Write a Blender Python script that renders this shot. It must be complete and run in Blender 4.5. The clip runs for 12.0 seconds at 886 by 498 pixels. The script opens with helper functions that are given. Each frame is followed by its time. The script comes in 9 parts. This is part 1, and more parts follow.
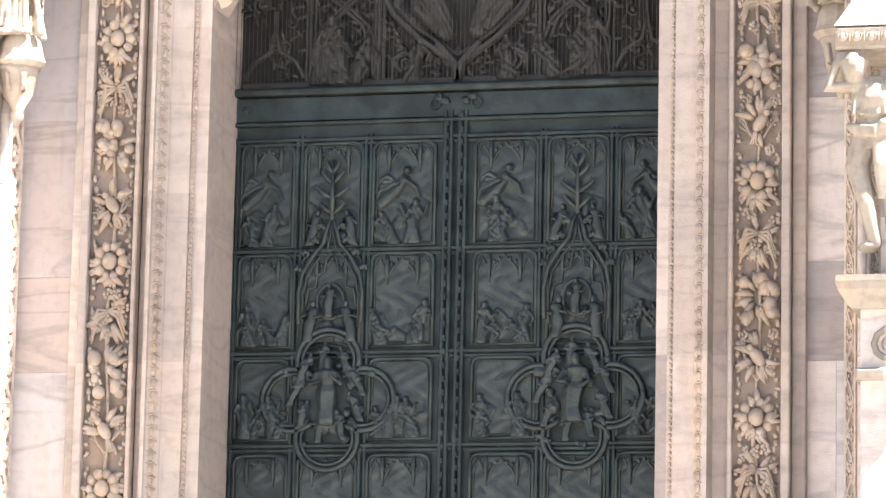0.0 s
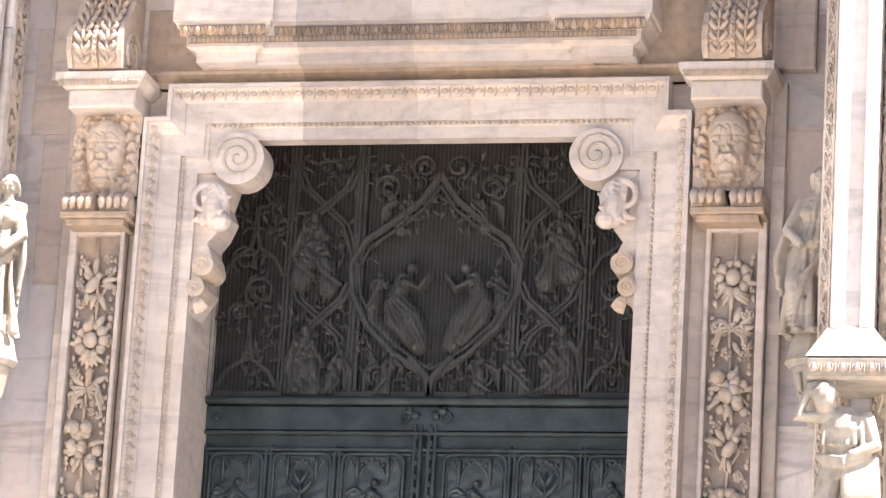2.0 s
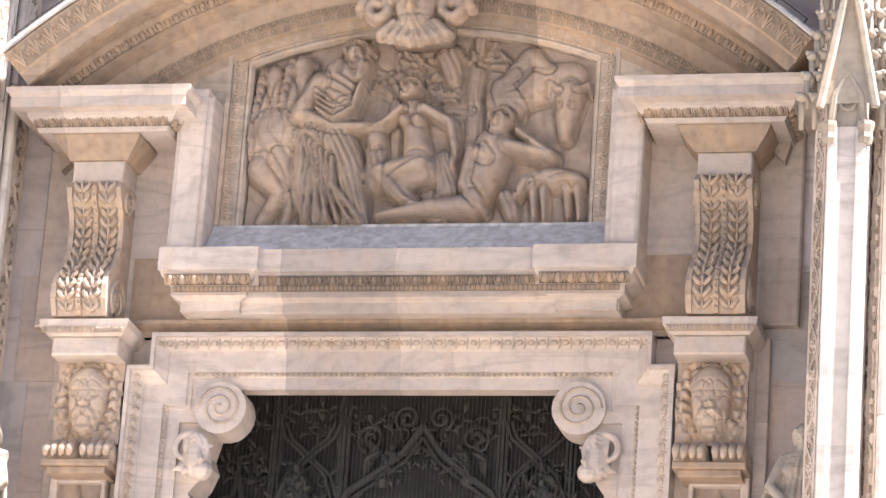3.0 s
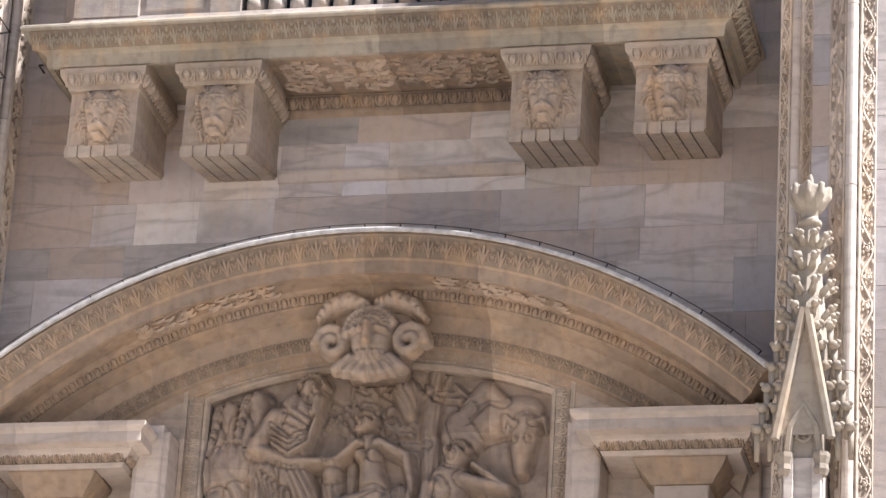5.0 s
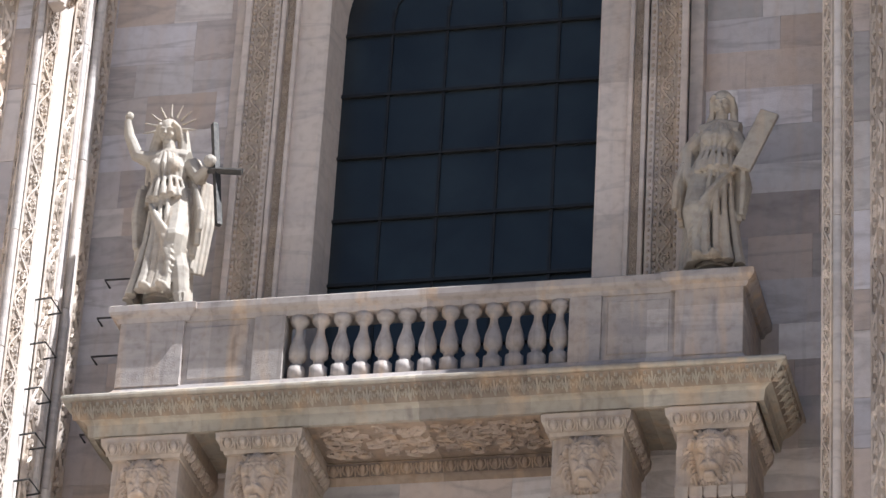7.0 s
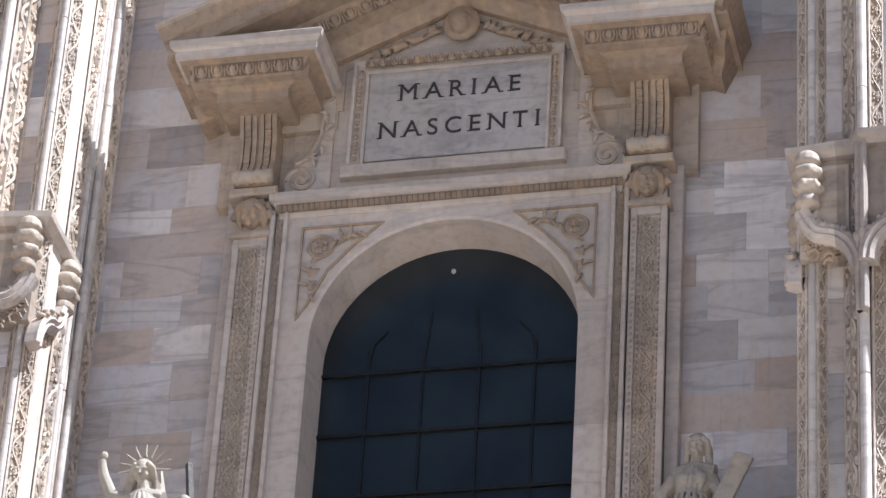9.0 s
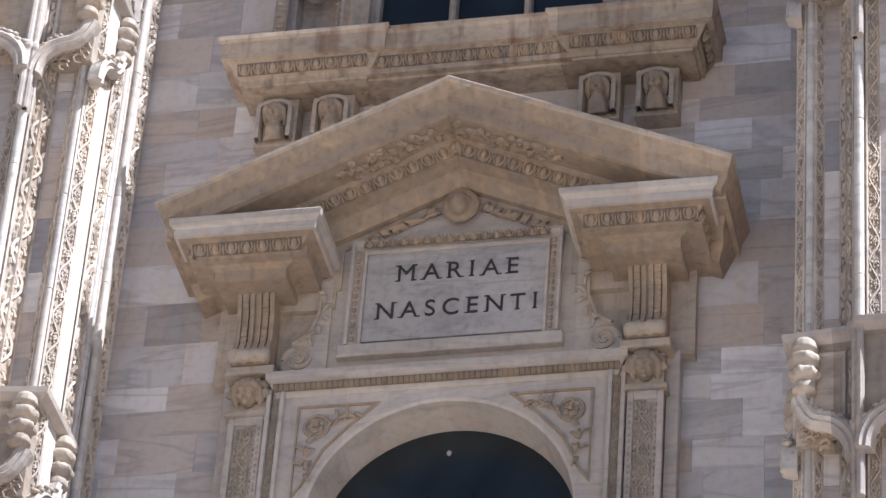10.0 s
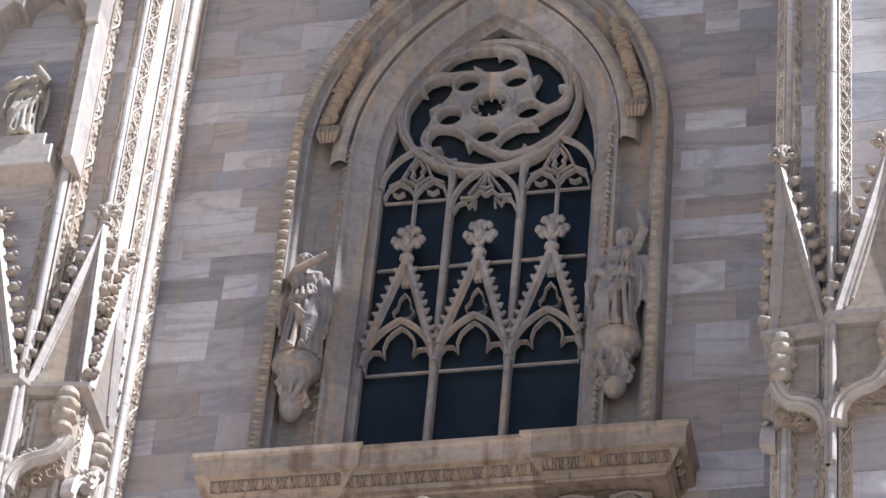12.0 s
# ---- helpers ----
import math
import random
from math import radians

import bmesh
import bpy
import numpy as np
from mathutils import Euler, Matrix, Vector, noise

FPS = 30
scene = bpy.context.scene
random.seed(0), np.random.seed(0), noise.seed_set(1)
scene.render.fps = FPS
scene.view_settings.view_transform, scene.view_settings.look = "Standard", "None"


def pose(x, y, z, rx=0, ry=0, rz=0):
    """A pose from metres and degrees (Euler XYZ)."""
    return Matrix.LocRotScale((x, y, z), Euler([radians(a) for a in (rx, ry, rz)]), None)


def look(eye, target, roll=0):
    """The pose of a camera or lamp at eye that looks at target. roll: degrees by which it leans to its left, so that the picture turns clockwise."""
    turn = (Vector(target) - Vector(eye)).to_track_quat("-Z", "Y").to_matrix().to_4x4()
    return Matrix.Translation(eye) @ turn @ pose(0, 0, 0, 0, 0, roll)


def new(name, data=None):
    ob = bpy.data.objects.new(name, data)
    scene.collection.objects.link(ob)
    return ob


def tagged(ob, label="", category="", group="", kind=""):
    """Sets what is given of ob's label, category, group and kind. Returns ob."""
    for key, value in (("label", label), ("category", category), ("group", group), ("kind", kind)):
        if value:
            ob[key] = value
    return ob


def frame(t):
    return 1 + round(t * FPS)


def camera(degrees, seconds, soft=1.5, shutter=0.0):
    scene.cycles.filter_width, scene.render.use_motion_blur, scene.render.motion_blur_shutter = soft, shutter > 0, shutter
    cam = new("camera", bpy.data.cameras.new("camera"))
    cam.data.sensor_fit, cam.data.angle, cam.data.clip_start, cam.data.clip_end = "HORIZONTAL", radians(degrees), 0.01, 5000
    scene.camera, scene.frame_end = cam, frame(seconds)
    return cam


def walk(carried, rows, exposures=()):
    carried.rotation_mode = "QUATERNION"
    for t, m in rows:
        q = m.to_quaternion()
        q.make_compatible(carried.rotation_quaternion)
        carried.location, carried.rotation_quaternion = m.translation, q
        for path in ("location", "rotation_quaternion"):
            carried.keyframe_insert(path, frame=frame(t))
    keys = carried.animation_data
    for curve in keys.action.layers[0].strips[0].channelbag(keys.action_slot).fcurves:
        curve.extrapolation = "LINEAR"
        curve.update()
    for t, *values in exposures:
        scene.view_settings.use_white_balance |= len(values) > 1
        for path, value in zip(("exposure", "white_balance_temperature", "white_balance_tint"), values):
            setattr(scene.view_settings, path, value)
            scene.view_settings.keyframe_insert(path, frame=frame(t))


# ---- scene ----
# ---- camera: stands on the square, tilts slowly up the facade ----
cam = camera(13.424, 12.0)
EYE = (10.158, -39.758, 1.7)
# seconds, yaw, pitch, roll in degrees
ROWS = [
    (0.0, 14.094, 9.984, 1.174),
    (0.5, 14.423, 10.944, 1.708),
    (1.0, 14.330, 11.880, 2.387),
    (1.5, 14.200, 13.138, 2.840),
    (2.0, 13.824, 14.786, 3.341),
    (2.5, 13.567, 16.821, 3.947),
    (2.7, 13.713, 17.635, 4.047),
    (4.5, 13.288, 22.093, 3.358),
    (5.0, 13.440, 23.744, 3.480),
    (5.5, 13.605, 24.838, 3.765),
    (6.0, 13.723, 26.808, 3.480),
    (6.5, 14.245, 28.305, 3.611),
    (6.7, 14.406, 28.681, 3.570),
    (8.5, 14.033, 33.087, 2.912),
    (9.0, 14.438, 34.471, 3.711),
    (9.5, 14.879, 36.038, 4.185),
    (10.0, 14.631, 37.228, 4.643),
    (10.5, 14.771, 38.247, 4.967),
    (11.0, 14.981, 39.999, 5.387),
    (11.5, 14.976, 41.267, 5.597),
    (12.0, 14.865, 43.633, 5.745),
]
EXPOSURES = [(0.0, 2.43, 6120, 14), (1.0, 2.45, 6060, 14), (2.0, 2.34, 5960, 15), (2.7, 2.18, 6020, 16), (4.3, 1.4, 6180, 16), (5.5, 1.15, 6000, 15),
             (6.5, 1.1, 5750, 12), (8.5, 1.0, 5500, 12), (10.5, 0.87, 5450, 12), (12.0, 0.83, 5400, 12)]
walk(cam, [(t, pose(*EYE, 90 + pitch, 0, yaw) @ pose(0, 0, 0, 0, 0, roll)) for t, yaw, pitch, roll in ROWS], EXPOSURES)

# ---- light ----
SUN = Vector((0.60, -0.128, 0.95)).normalized()
world = bpy.data.worlds.new("sky")
scene.world = world
world.use_nodes = True
wn, wl = world.node_tree.nodes, world.node_tree.links
sky = wn.new("ShaderNodeTexSky")
sky.sky_type, sky.sun_disc = "NISHITA", False
sky.sun_elevation = math.asin(SUN.z)
sky.sun_rotation = math.atan2(SUN.x, SUN.y)
wl.new(sky.outputs[0], wn["Background"].inputs[0])
wn["Background"].inputs[1].default_value = 0.035
lamp = bpy.data.lights.new("sun", "SUN")
lamp.energy, lamp.angle, lamp.color = 5.0, radians(0.55), (1.0, 0.93, 0.82)
sun = new("sun", lamp)
sun.matrix_world = look(SUN * 90, (0, 0, 0))


# ---- materials ----
def nodes(name):
    m = bpy.data.materials.new(name)
    m.use_nodes = True
    t = m.node_tree
    return m, t.nodes, t.links, t.nodes["Principled BSDF"]


def ramp(n, l, source, stops):
    r = n.new("ShaderNodeValToRGB")
    while len(r.color_ramp.elements) < len(stops):
        r.color_ramp.elements.new(0.5)
    for e, (at, c) in zip(r.color_ramp.elements, stops):
        e.position, e.color = at, (*c, 1)
    l.new(source, r.inputs[0])
    return r.outputs[0]


def mix(n, l, a, b, fac, mode="MIX"):
    m = n.new("ShaderNodeMix")
    m.data_type, m.blend_type = "RGBA", mode
    for s, v in ((m.inputs[0], fac), (m.inputs[6], a), (m.inputs[7], b)):
        if isinstance(v, bpy.types.NodeSocket):
            l.new(v, s)
        elif isinstance(v, tuple):
            s.default_value = (*v, 1)
        else:
            s.default_value = v
    return m.outputs[2]


def tex_noise(n, l, vec, scale, detail=4, distort=0.0):
    t = n.new("ShaderNodeTexNoise")
    t.inputs["Scale"].default_value, t.inputs["Detail"].default_value, t.inputs["Distortion"].default_value = scale, detail, distort
    l.new(vec, t.inputs["Vector"])
    return t.outputs["Fac"]


def stretched(n, l, x, y, z):
    g = n.new("ShaderNodeNewGeometry")
    m = n.new("ShaderNodeMapping")
    m.inputs["Scale"].default_value = (x, y, z)
    l.new(g.outputs["Position"], m.inputs[0])
    return m.outputs[0], g


def bump(n, l, bsdf, height, strength, distance):
    b = n.new("ShaderNodeBump")
    b.inputs["Strength"].default_value, b.inputs["Distance"].default_value = strength, distance
    l.new(height, b.inputs["Height"])
    l.new(b.outputs[0], bsdf.inputs["Normal"])


def marble(name, light, dark, vary="", vein=0.5, stain=0.35, rough=0.6, grain=0.02, tint=(0.62, 0.43, 0.26), even=0.08, grimy=0.5):
    """Weathered marble: cloudy tones, slanting grey veins, rusty and grey streaks. vary: 'object' or 'island' picks a tone for each block."""
    m, n, l, b = nodes(name)
    vec, geo = stretched(n, l, 1, 1, 1)
    tilted, _ = stretched(n, l, 0.35, 0.55, 1.8)
    streak, _ = stretched(n, l, 3.0, 3.0, 0.35)
    if vary:
        pick = geo.outputs["Random Per Island"] if vary == "island" else n.new("ShaderNodeObjectInfo").outputs["Random"]
        base = ramp(n, l, pick, [(0.0, (0.30, 0.30, 0.34)), (0.12, (0.62, 0.52, 0.45)), (0.24, (0.42, 0.42, 0.47)), (0.36, (0.86, 0.81, 0.78)), (0.48, (0.52, 0.48, 0.48)),
                                 (0.60, (0.50, 0.41, 0.35)), (0.72, (0.80, 0.78, 0.84)), (0.84, (0.36, 0.35, 0.35)), (1.0, (0.92, 0.89, 0.90))])
        base = mix(n, l, base, light, even)
        patch, _ = stretched(n, l, 0.8, 0.8, 0.45)
        base = mix(n, l, base, (0.40, 0.35, 0.30), ramp(n, l, tex_noise(n, l, patch, 0.55, 6, 0.6), [(0.5, (0, 0, 0)), (0.74, (0.4, 0.4, 0.4))]))
        shift = n.new("ShaderNodeCombineXYZ")
        for s in shift.inputs:
            l.new(pick, s)
        sc = n.new("ShaderNodeVectorMath")
        sc.operation = "SCALE"
        sc.inputs["Scale"].default_value = 37.0
        l.new(shift.outputs[0], sc.inputs[0])
        ad = n.new("ShaderNodeVectorMath")
        l.new(tilted, ad.inputs[0])
        l.new(sc.outputs[0], ad.inputs[1])
        tilted = ad.outputs[0]
    else:
        stone = n.new("ShaderNodeTexWhiteNoise")
        stone.noise_dimensions = "2D"
        cut, _ = stretched(n, l, 0.74, 0.0, 0.52)
        turn = n.new("ShaderNodeVectorRotate")
        turn.rotation_type = "X_AXIS"
        turn.inputs["Angle"].default_value = radians(90)
        l.new(cut, turn.inputs["Vector"])
        whole = n.new("ShaderNodeVectorMath")
        whole.operation = "FLOOR"
        l.new(turn.outputs[0], whole.inputs[0])
        l.new(whole.outputs[0], stone.inputs["Vector"])
        base = mix(n, l, light, ramp(n, l, stone.outputs["Value"], [(0.0, (0.74, 0.72, 0.72)), (0.35, (0.95, 0.93, 0.9)), (0.7, (1.02, 1.0, 0.99)), (1.0, (1.24, 1.22, 1.2))]), 1.0, "MULTIPLY")
    cloud = tex_noise(n, l, tilted, 1.1, 5, 0.8)
    c = mix(n, l, base, dark, ramp(n, l, cloud, [(0.45, (0, 0, 0)), (0.78, (0.7, 0.7, 0.7))]))
    veins = tex_noise(n, l, tilted, 0.8, 8, 1.2)
    line = ramp(n, l, veins, [(0.46, (0, 0, 0)), (0.505, (vein, vein, vein)), (0.56, (0, 0, 0))])
    c = mix(n, l, c, (0.20, 0.19, 0.20), line)
    drip = ramp(n, l, tex_noise(n, l, streak, 1.3, 7, 0.4), [(0.5, (0, 0, 0)), (0.78, (stain, stain, stain))])
    c = mix(n, l, c, tint, drip)
    soot = ramp(n, l, tex_noise(n, l, streak, 2.7, 8, 0.2), [(0.58, (0, 0, 0)), (0.8, (stain, stain, stain))])
    c = mix(n, l, c, (0.16, 0.14, 0.13), soot)
    grime = ramp(n, l, tex_noise(n, l, vec, 9.0, 12, 0.3), [(0.3, (0.66, 0.62, 0.58)), (0.5, (1.0, 1.0, 1.0)), (0.72, (1.14, 1.13, 1.12))])
    c = mix(n, l, c, grime, grimy, "MULTIPLY")
    l.new(c, b.inputs["Base Color"])
    b.inputs["Roughness"].default_value = rough
    b.inputs["Specular IOR Level"].default_value = 0.35
    h = n.new("ShaderNodeMath")
    h.operation = "ADD"
    l.new(tex_noise(n, l, vec, 60, 5), h.inputs[0])
    l.new(tex_noise(n, l, vec, 7, 4), h.inputs[1])
    bump(n, l, b, h.outputs[0], 0.35, grain)
    return m


def plain(name, a, c2, scale, rough, metal=0.0, bumpy=0.01):
    m, n, l, b = nodes(name)
    vec, _ = stretched(n, l, 1, 1, 1)
    f = tex_noise(n, l, vec, scale, 7, 0.5)
    l.new(ramp(n, l, f, [(0.35, a), (0.68, c2)]), b.inputs["Base Color"])
    b.inputs["Roughness"].default_value, b.inputs["Metallic"].default_value = rough, metal
    bump(n, l, b, tex_noise(n, l, vec, scale * 6, 6), 0.4, bumpy)
    return m


BLOCK = marble("ashlar_marble", (0.66, 0.60, 0.56), (0.52, 0.48, 0.49), "object", 0.34, 0.26, grimy=0.25)
ISLE = marble("ashlar_marble_far", (0.66, 0.60, 0.56), (0.52, 0.48, 0.49), "island", 0.34, 0.26, grimy=0.25)
# Paler than the other facing: sunlight on the inner buttress face put into colour.
SUNPANEL = marble("sun_paled_panel_marble", (0.82, 0.77, 0.70), (0.66, 0.61, 0.56), "island", 0.25, 0.15, 0.5, even=0.72, grimy=0.2)
DRUM = marble("shaft_marble", (0.70, 0.65, 0.60), (0.55, 0.50, 0.47), "object", 0.3, 0.2, 0.55, even=0.62, grimy=0.3)
CARVED = marble("carved_marble", (0.50, 0.435, 0.37), (0.32, 0.275, 0.235), "", 0.25, 0.5, 0.65)
FRAME = marble("frame_marble", (0.575, 0.52, 0.48), (0.45, 0.41, 0.39), "", 0.25, 0.25, 0.5, grimy=0.35)
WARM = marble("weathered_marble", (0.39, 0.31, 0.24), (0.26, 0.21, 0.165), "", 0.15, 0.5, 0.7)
BAND = marble("vine_band_marble", (0.66, 0.59, 0.52), (0.42, 0.37, 0.34), "", 0.2, 0.45, 0.7)
# Darker ground behind reliefs, shade between the carved forms put into its colour.
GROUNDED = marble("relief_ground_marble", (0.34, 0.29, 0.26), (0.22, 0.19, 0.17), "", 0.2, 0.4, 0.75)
STATUE = marble("statue_marble", (0.42, 0.39, 0.34), (0.28, 0.25, 0.215), "", 0.15, 0.4, 0.65)
BEAST = marble("weathered_carving", (0.48, 0.40, 0.33), (0.30, 0.25, 0.21), "", 0.15, 0.6, 0.7)
AGED = marble("aged_marble", (0.40, 0.37, 0.355), (0.275, 0.25, 0.245), "", 0.3, 0.7, 0.65)
STAINED = marble("stained_sill_marble", (0.48, 0.40, 0.32), (0.32, 0.26, 0.21), "", 0.25, 0.95, 0.65, 0.02, (0.20, 0.11, 0.07))
LICHEN = marble("lichened_marble", (0.40, 0.37, 0.31), (0.25, 0.235, 0.20), "", 0.2, 0.6, 0.75, 0.03)
RELIEF = marble("relief_marble", (0.40, 0.33, 0.275), (0.25, 0.205, 0.175), "", 0.2, 0.5, 0.65, 0.05)
PLAQUE = marble("plaque_marble", (0.50, 0.48, 0.475), (0.40, 0.38, 0.385), "", 0.35, 0.08, 0.4)
LEAD = plain("lead_flashing", (0.42, 0.42, 0.43), (0.66, 0.66, 0.67), 9, 0.5, 0.0)
BRONZE = plain("patinated_bronze", (0.018, 0.026, 0.028), (0.042, 0.062, 0.063), 3.5, 0.5, 0.3, 0.012)
# Paler bronze for raised reliefs, their highlights put into the colour.
RELIEFBRONZE = plain("relief_bronze", (0.030, 0.041, 0.043), (0.064, 0.081, 0.083), 6.0, 0.5, 0.3, 0.012)
DARKBRONZE = plain("dark_bronze", (0.033, 0.034, 0.033), (0.062, 0.063, 0.060), 4.0, 0.6, 0.2, 0.012)
# Overlight ground, darker than its tracery to raise the contrast.
BLACKBRONZE = plain("near_black_bronze", (0.014, 0.014, 0.014), (0.028, 0.028, 0.027), 4.0, 0.7, 0.2, 0.012)
IRON = plain("iron", (0.045, 0.045, 0.045), (0.085, 0.08, 0.075), 14, 0.6, 0.6)
GLAZING = plain("dark_leaded_glass", (0.010, 0.014, 0.018), (0.020, 0.028, 0.034), 1.2, 0.3, 0.0, 0.004)
BARS = plain("dark_glazing_iron", (0.010, 0.011, 0.012), (0.022, 0.022, 0.022), 8, 0.5, 0.3)
DARK = plain("unlit_room_board", (0.02, 0.02, 0.02), (0.03, 0.03, 0.03), 2, 0.9)
PAVING = plain("stone_paving", (0.33, 0.285, 0.24), (0.42, 0.37, 0.31), 0.8, 0.8)
# Ground tones darkened for the shade in carved hollows, HOLLOW the palest.
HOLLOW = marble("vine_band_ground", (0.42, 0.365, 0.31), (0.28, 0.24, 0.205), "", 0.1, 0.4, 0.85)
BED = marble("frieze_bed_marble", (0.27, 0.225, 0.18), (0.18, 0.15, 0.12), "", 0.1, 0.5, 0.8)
GROOVESHADE = marble("groove_shade_marble", (0.20, 0.165, 0.14), (0.12, 0.10, 0.09), "", 0.1, 0.5, 0.85)
NETWIRE = plain("net_wire", (0.055, 0.055, 0.054), (0.095, 0.095, 0.093), 9, 0.6, 0.3)
BLACKLETTER = plain("dark_letter_inlay", (0.035, 0.03, 0.03), (0.06, 0.055, 0.05), 20, 0.6)


# ---- mesh kit ----
class Geo:
    """Vertices and faces of one mesh, in world metres; flip mirrors it to the other side of the axis."""

    def __init__(self, flip=False):
        self.v, self.f, self.flip, self.under = [], [], flip, None

    def add(self, verts, faces):
        k = len(self.v)
        self.v.extend(verts)
        self.f.extend([tuple(i + k for i in f) for f in faces])

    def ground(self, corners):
        """A dark sheet behind carving, the shade of its hollows put into colour; a part of its own."""
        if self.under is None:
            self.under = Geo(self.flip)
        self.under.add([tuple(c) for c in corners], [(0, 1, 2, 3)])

    def box(self, x0, x1, y0, y1, z0, z1, c=0.0):
        """A box, its front edges (towards -y) cut back by c."""
        if c <= 0:
            v = [(x, y, z) for x in (x0, x1) for y in (y0, y1) for z in (z0, z1)]
            self.add(v, [(0, 1, 3, 2), (4, 6, 7, 5), (0, 4, 5, 1), (2, 3, 7, 6), (0, 2, 6, 4), (1, 5, 7, 3)])
        else:
            r = [(x0 + c, y0, z0 + c), (x1 - c, y0, z0 + c), (x1 - c, y0, z1 - c), (x0 + c, y0, z1 - c)]
            s = [(x0, y0 + c, z0), (x1, y0 + c, z0), (x1, y0 + c, z1), (x0, y0 + c, z1)]
            t = [(x0, y1, z0), (x1, y1, z0), (x1, y1, z1), (x0, y1, z1)]
            f = [(0, 1, 2, 3)]
            for k in range(4):
                j = (k + 1) % 4
                f += [(k, k + 4, j + 4, j), (k + 4, k + 8, j + 8, j + 4)]
            self.add(r + s + t, f)

    def blob(self, c, r, n=7, m=5, turn=None, rough=0.0):
        v, f = [], []
        R = turn if turn is not None else Matrix.Identity(3)
        c = Vector(c)
        for j in range(m + 1):
            a = math.pi * j / m
            for i in range(n):
                b = 2 * math.pi * i / n
                q = 1 + (random.uniform(-rough, rough) if rough else 0)
                v.append(tuple(c + R @ Vector((r[0] * q * math.sin(a) * math.cos(b), r[1] * q * math.sin(a) * math.sin(b), r[2] * q * math.cos(a)))))
        for j in range(m):
            for i in range(n):
                k = (i + 1) % n
                f.append((j * n + i, (j + 1) * n + i, (j + 1) * n + k, j * n + k))
        self.add(v, f)

    def tube(self, pts, radii, n=6, flat=1.0, caps=True):
        """A round bar through pts; flat squeezes it along y."""
        pts = [Vector(p) for p in pts]
        if not isinstance(radii, (list, tuple)):
            radii = [radii] * len(pts)
        v, f = [], []
        for k, p in enumerate(pts):
            d = (pts[min(k + 1, len(pts) - 1)] - pts[max(k - 1, 0)])
            d = d.normalized() if d.length > 1e-9 else Vector((0, 0, 1))
            a = d.cross(Vector((0, 1, 0)))
            a = a.normalized() if a.length > 1e-3 else Vector((1, 0, 0))
            b = a.cross(d)
            for i in range(n):
                w = 2 * math.pi * i / n
                o = a * math.cos(w) * radii[k] + b * math.sin(w) * radii[k]
                o.y *= flat
                v.append(tuple(p + o))
        for k in range(len(pts) - 1):
            for i in range(n):
                j = (i + 1) % n
                f.append((k * n + i, k * n + j, (k + 1) * n + j, (k + 1) * n + i))
        if caps:
            f += [tuple(reversed(range(n))), tuple(range((len(pts) - 1) * n, len(pts) * n))]
        self.add(v, f)

    def sweep(self, path, profile, place, closed=False, ends=True):
        """A moulding: profile points (out, up) carried along a path of 2D points with mitred corners; place(p, up) gives the 3D point."""
        n, m = len(path), len(profile)
        P = [Vector(p) for p in path]
        v = []
        for i in range(n):
            a = (P[i] - P[i - 1]).normalized() if (closed or i > 0) else None
            b = (P[(i + 1) % n] - P[i]).normalized() if (closed or i < n - 1) else None
            a, b = a or b, b or a
            na, nb = Vector((a.y, -a.x)), Vector((b.y, -b.x))
            mi = (na + nb) / max(0.25, 1 + na.dot(nb))
            for o, h in profile:
                v.append(tuple(place(P[i] + mi * o, h)))
        f = []
        for i in range(n if closed else n - 1):
            j = (i + 1) % n
            for k in range(m - 1):
                f.append((i * m + k, i * m + k + 1, j * m + k + 1, j * m + k))
        if not closed and ends:
            f += [tuple(range(m)), tuple(reversed(range((n - 1) * m, n * m)))]
        self.add(v, f)

    def prism(self, outline, y0, y1):
        """A slab with the outline of points (x, z), from y0 (front) to y1."""
        n = len(outline)
        v = [(x, y0, z) for x, z in outline] + [(x, y1, z) for x, z in outline]
        f = [tuple(range(n)), tuple(reversed(range(n, 2 * n)))] + [(i, i + n, (i + 1) % n + n, (i + 1) % n) for i in range(n)]
        self.add(v, f)

    def lathe(self, c, rings, n=10):
        """A turned piece on the upright axis through c: rings of (radius, height above c)."""
        v, f = [], []
        for r, h in rings:
            for i in range(n):
                w = 2 * math.pi * i / n
                v.append((c[0] + r * math.cos(w), c[1] + r * math.sin(w), c[2] + h))
        for k in range(len(rings) - 1):
            for i in range(n):
                j = (i + 1) % n
                f.append((k * n + i, k * n + j, (k + 1) * n + j, (k + 1) * n + i))
        f += [tuple(reversed(range(n))), tuple(range((len(rings) - 1) * n, len(rings) * n))]
        self.add(v, f)


def mesh_of(name, g, material, origin=(0, 0, 0), smooth=False):
    me = bpy.data.meshes.new(name)
    s = -1 if g.flip else 1
    me.from_pydata([(s * x - origin[0], y - origin[1], z - origin[2]) for x, y, z in g.v], [], g.f)
    me.materials.append(material)
    bm = bmesh.new()
    bm.from_mesh(me)
    bmesh.ops.remove_doubles(bm, verts=bm.verts, dist=1e-5)
    bmesh.ops.recalc_face_normals(bm, faces=bm.faces)
    bm.to_mesh(me)
    bm.free()
    if smooth:
        for p in me.polygons:
            p.use_smooth = True
    return me


def thing(name, at, label, category, group="", kind=""):
    ob = new(name)
    ob.empty_display_size = 0.2
    ob.location = at
    return tagged(ob, label, category, group, kind)


def origin_of(ob):
    o = Vector((0, 0, 0))
    while ob:
        o += ob.location
        ob = ob.parent
    return o


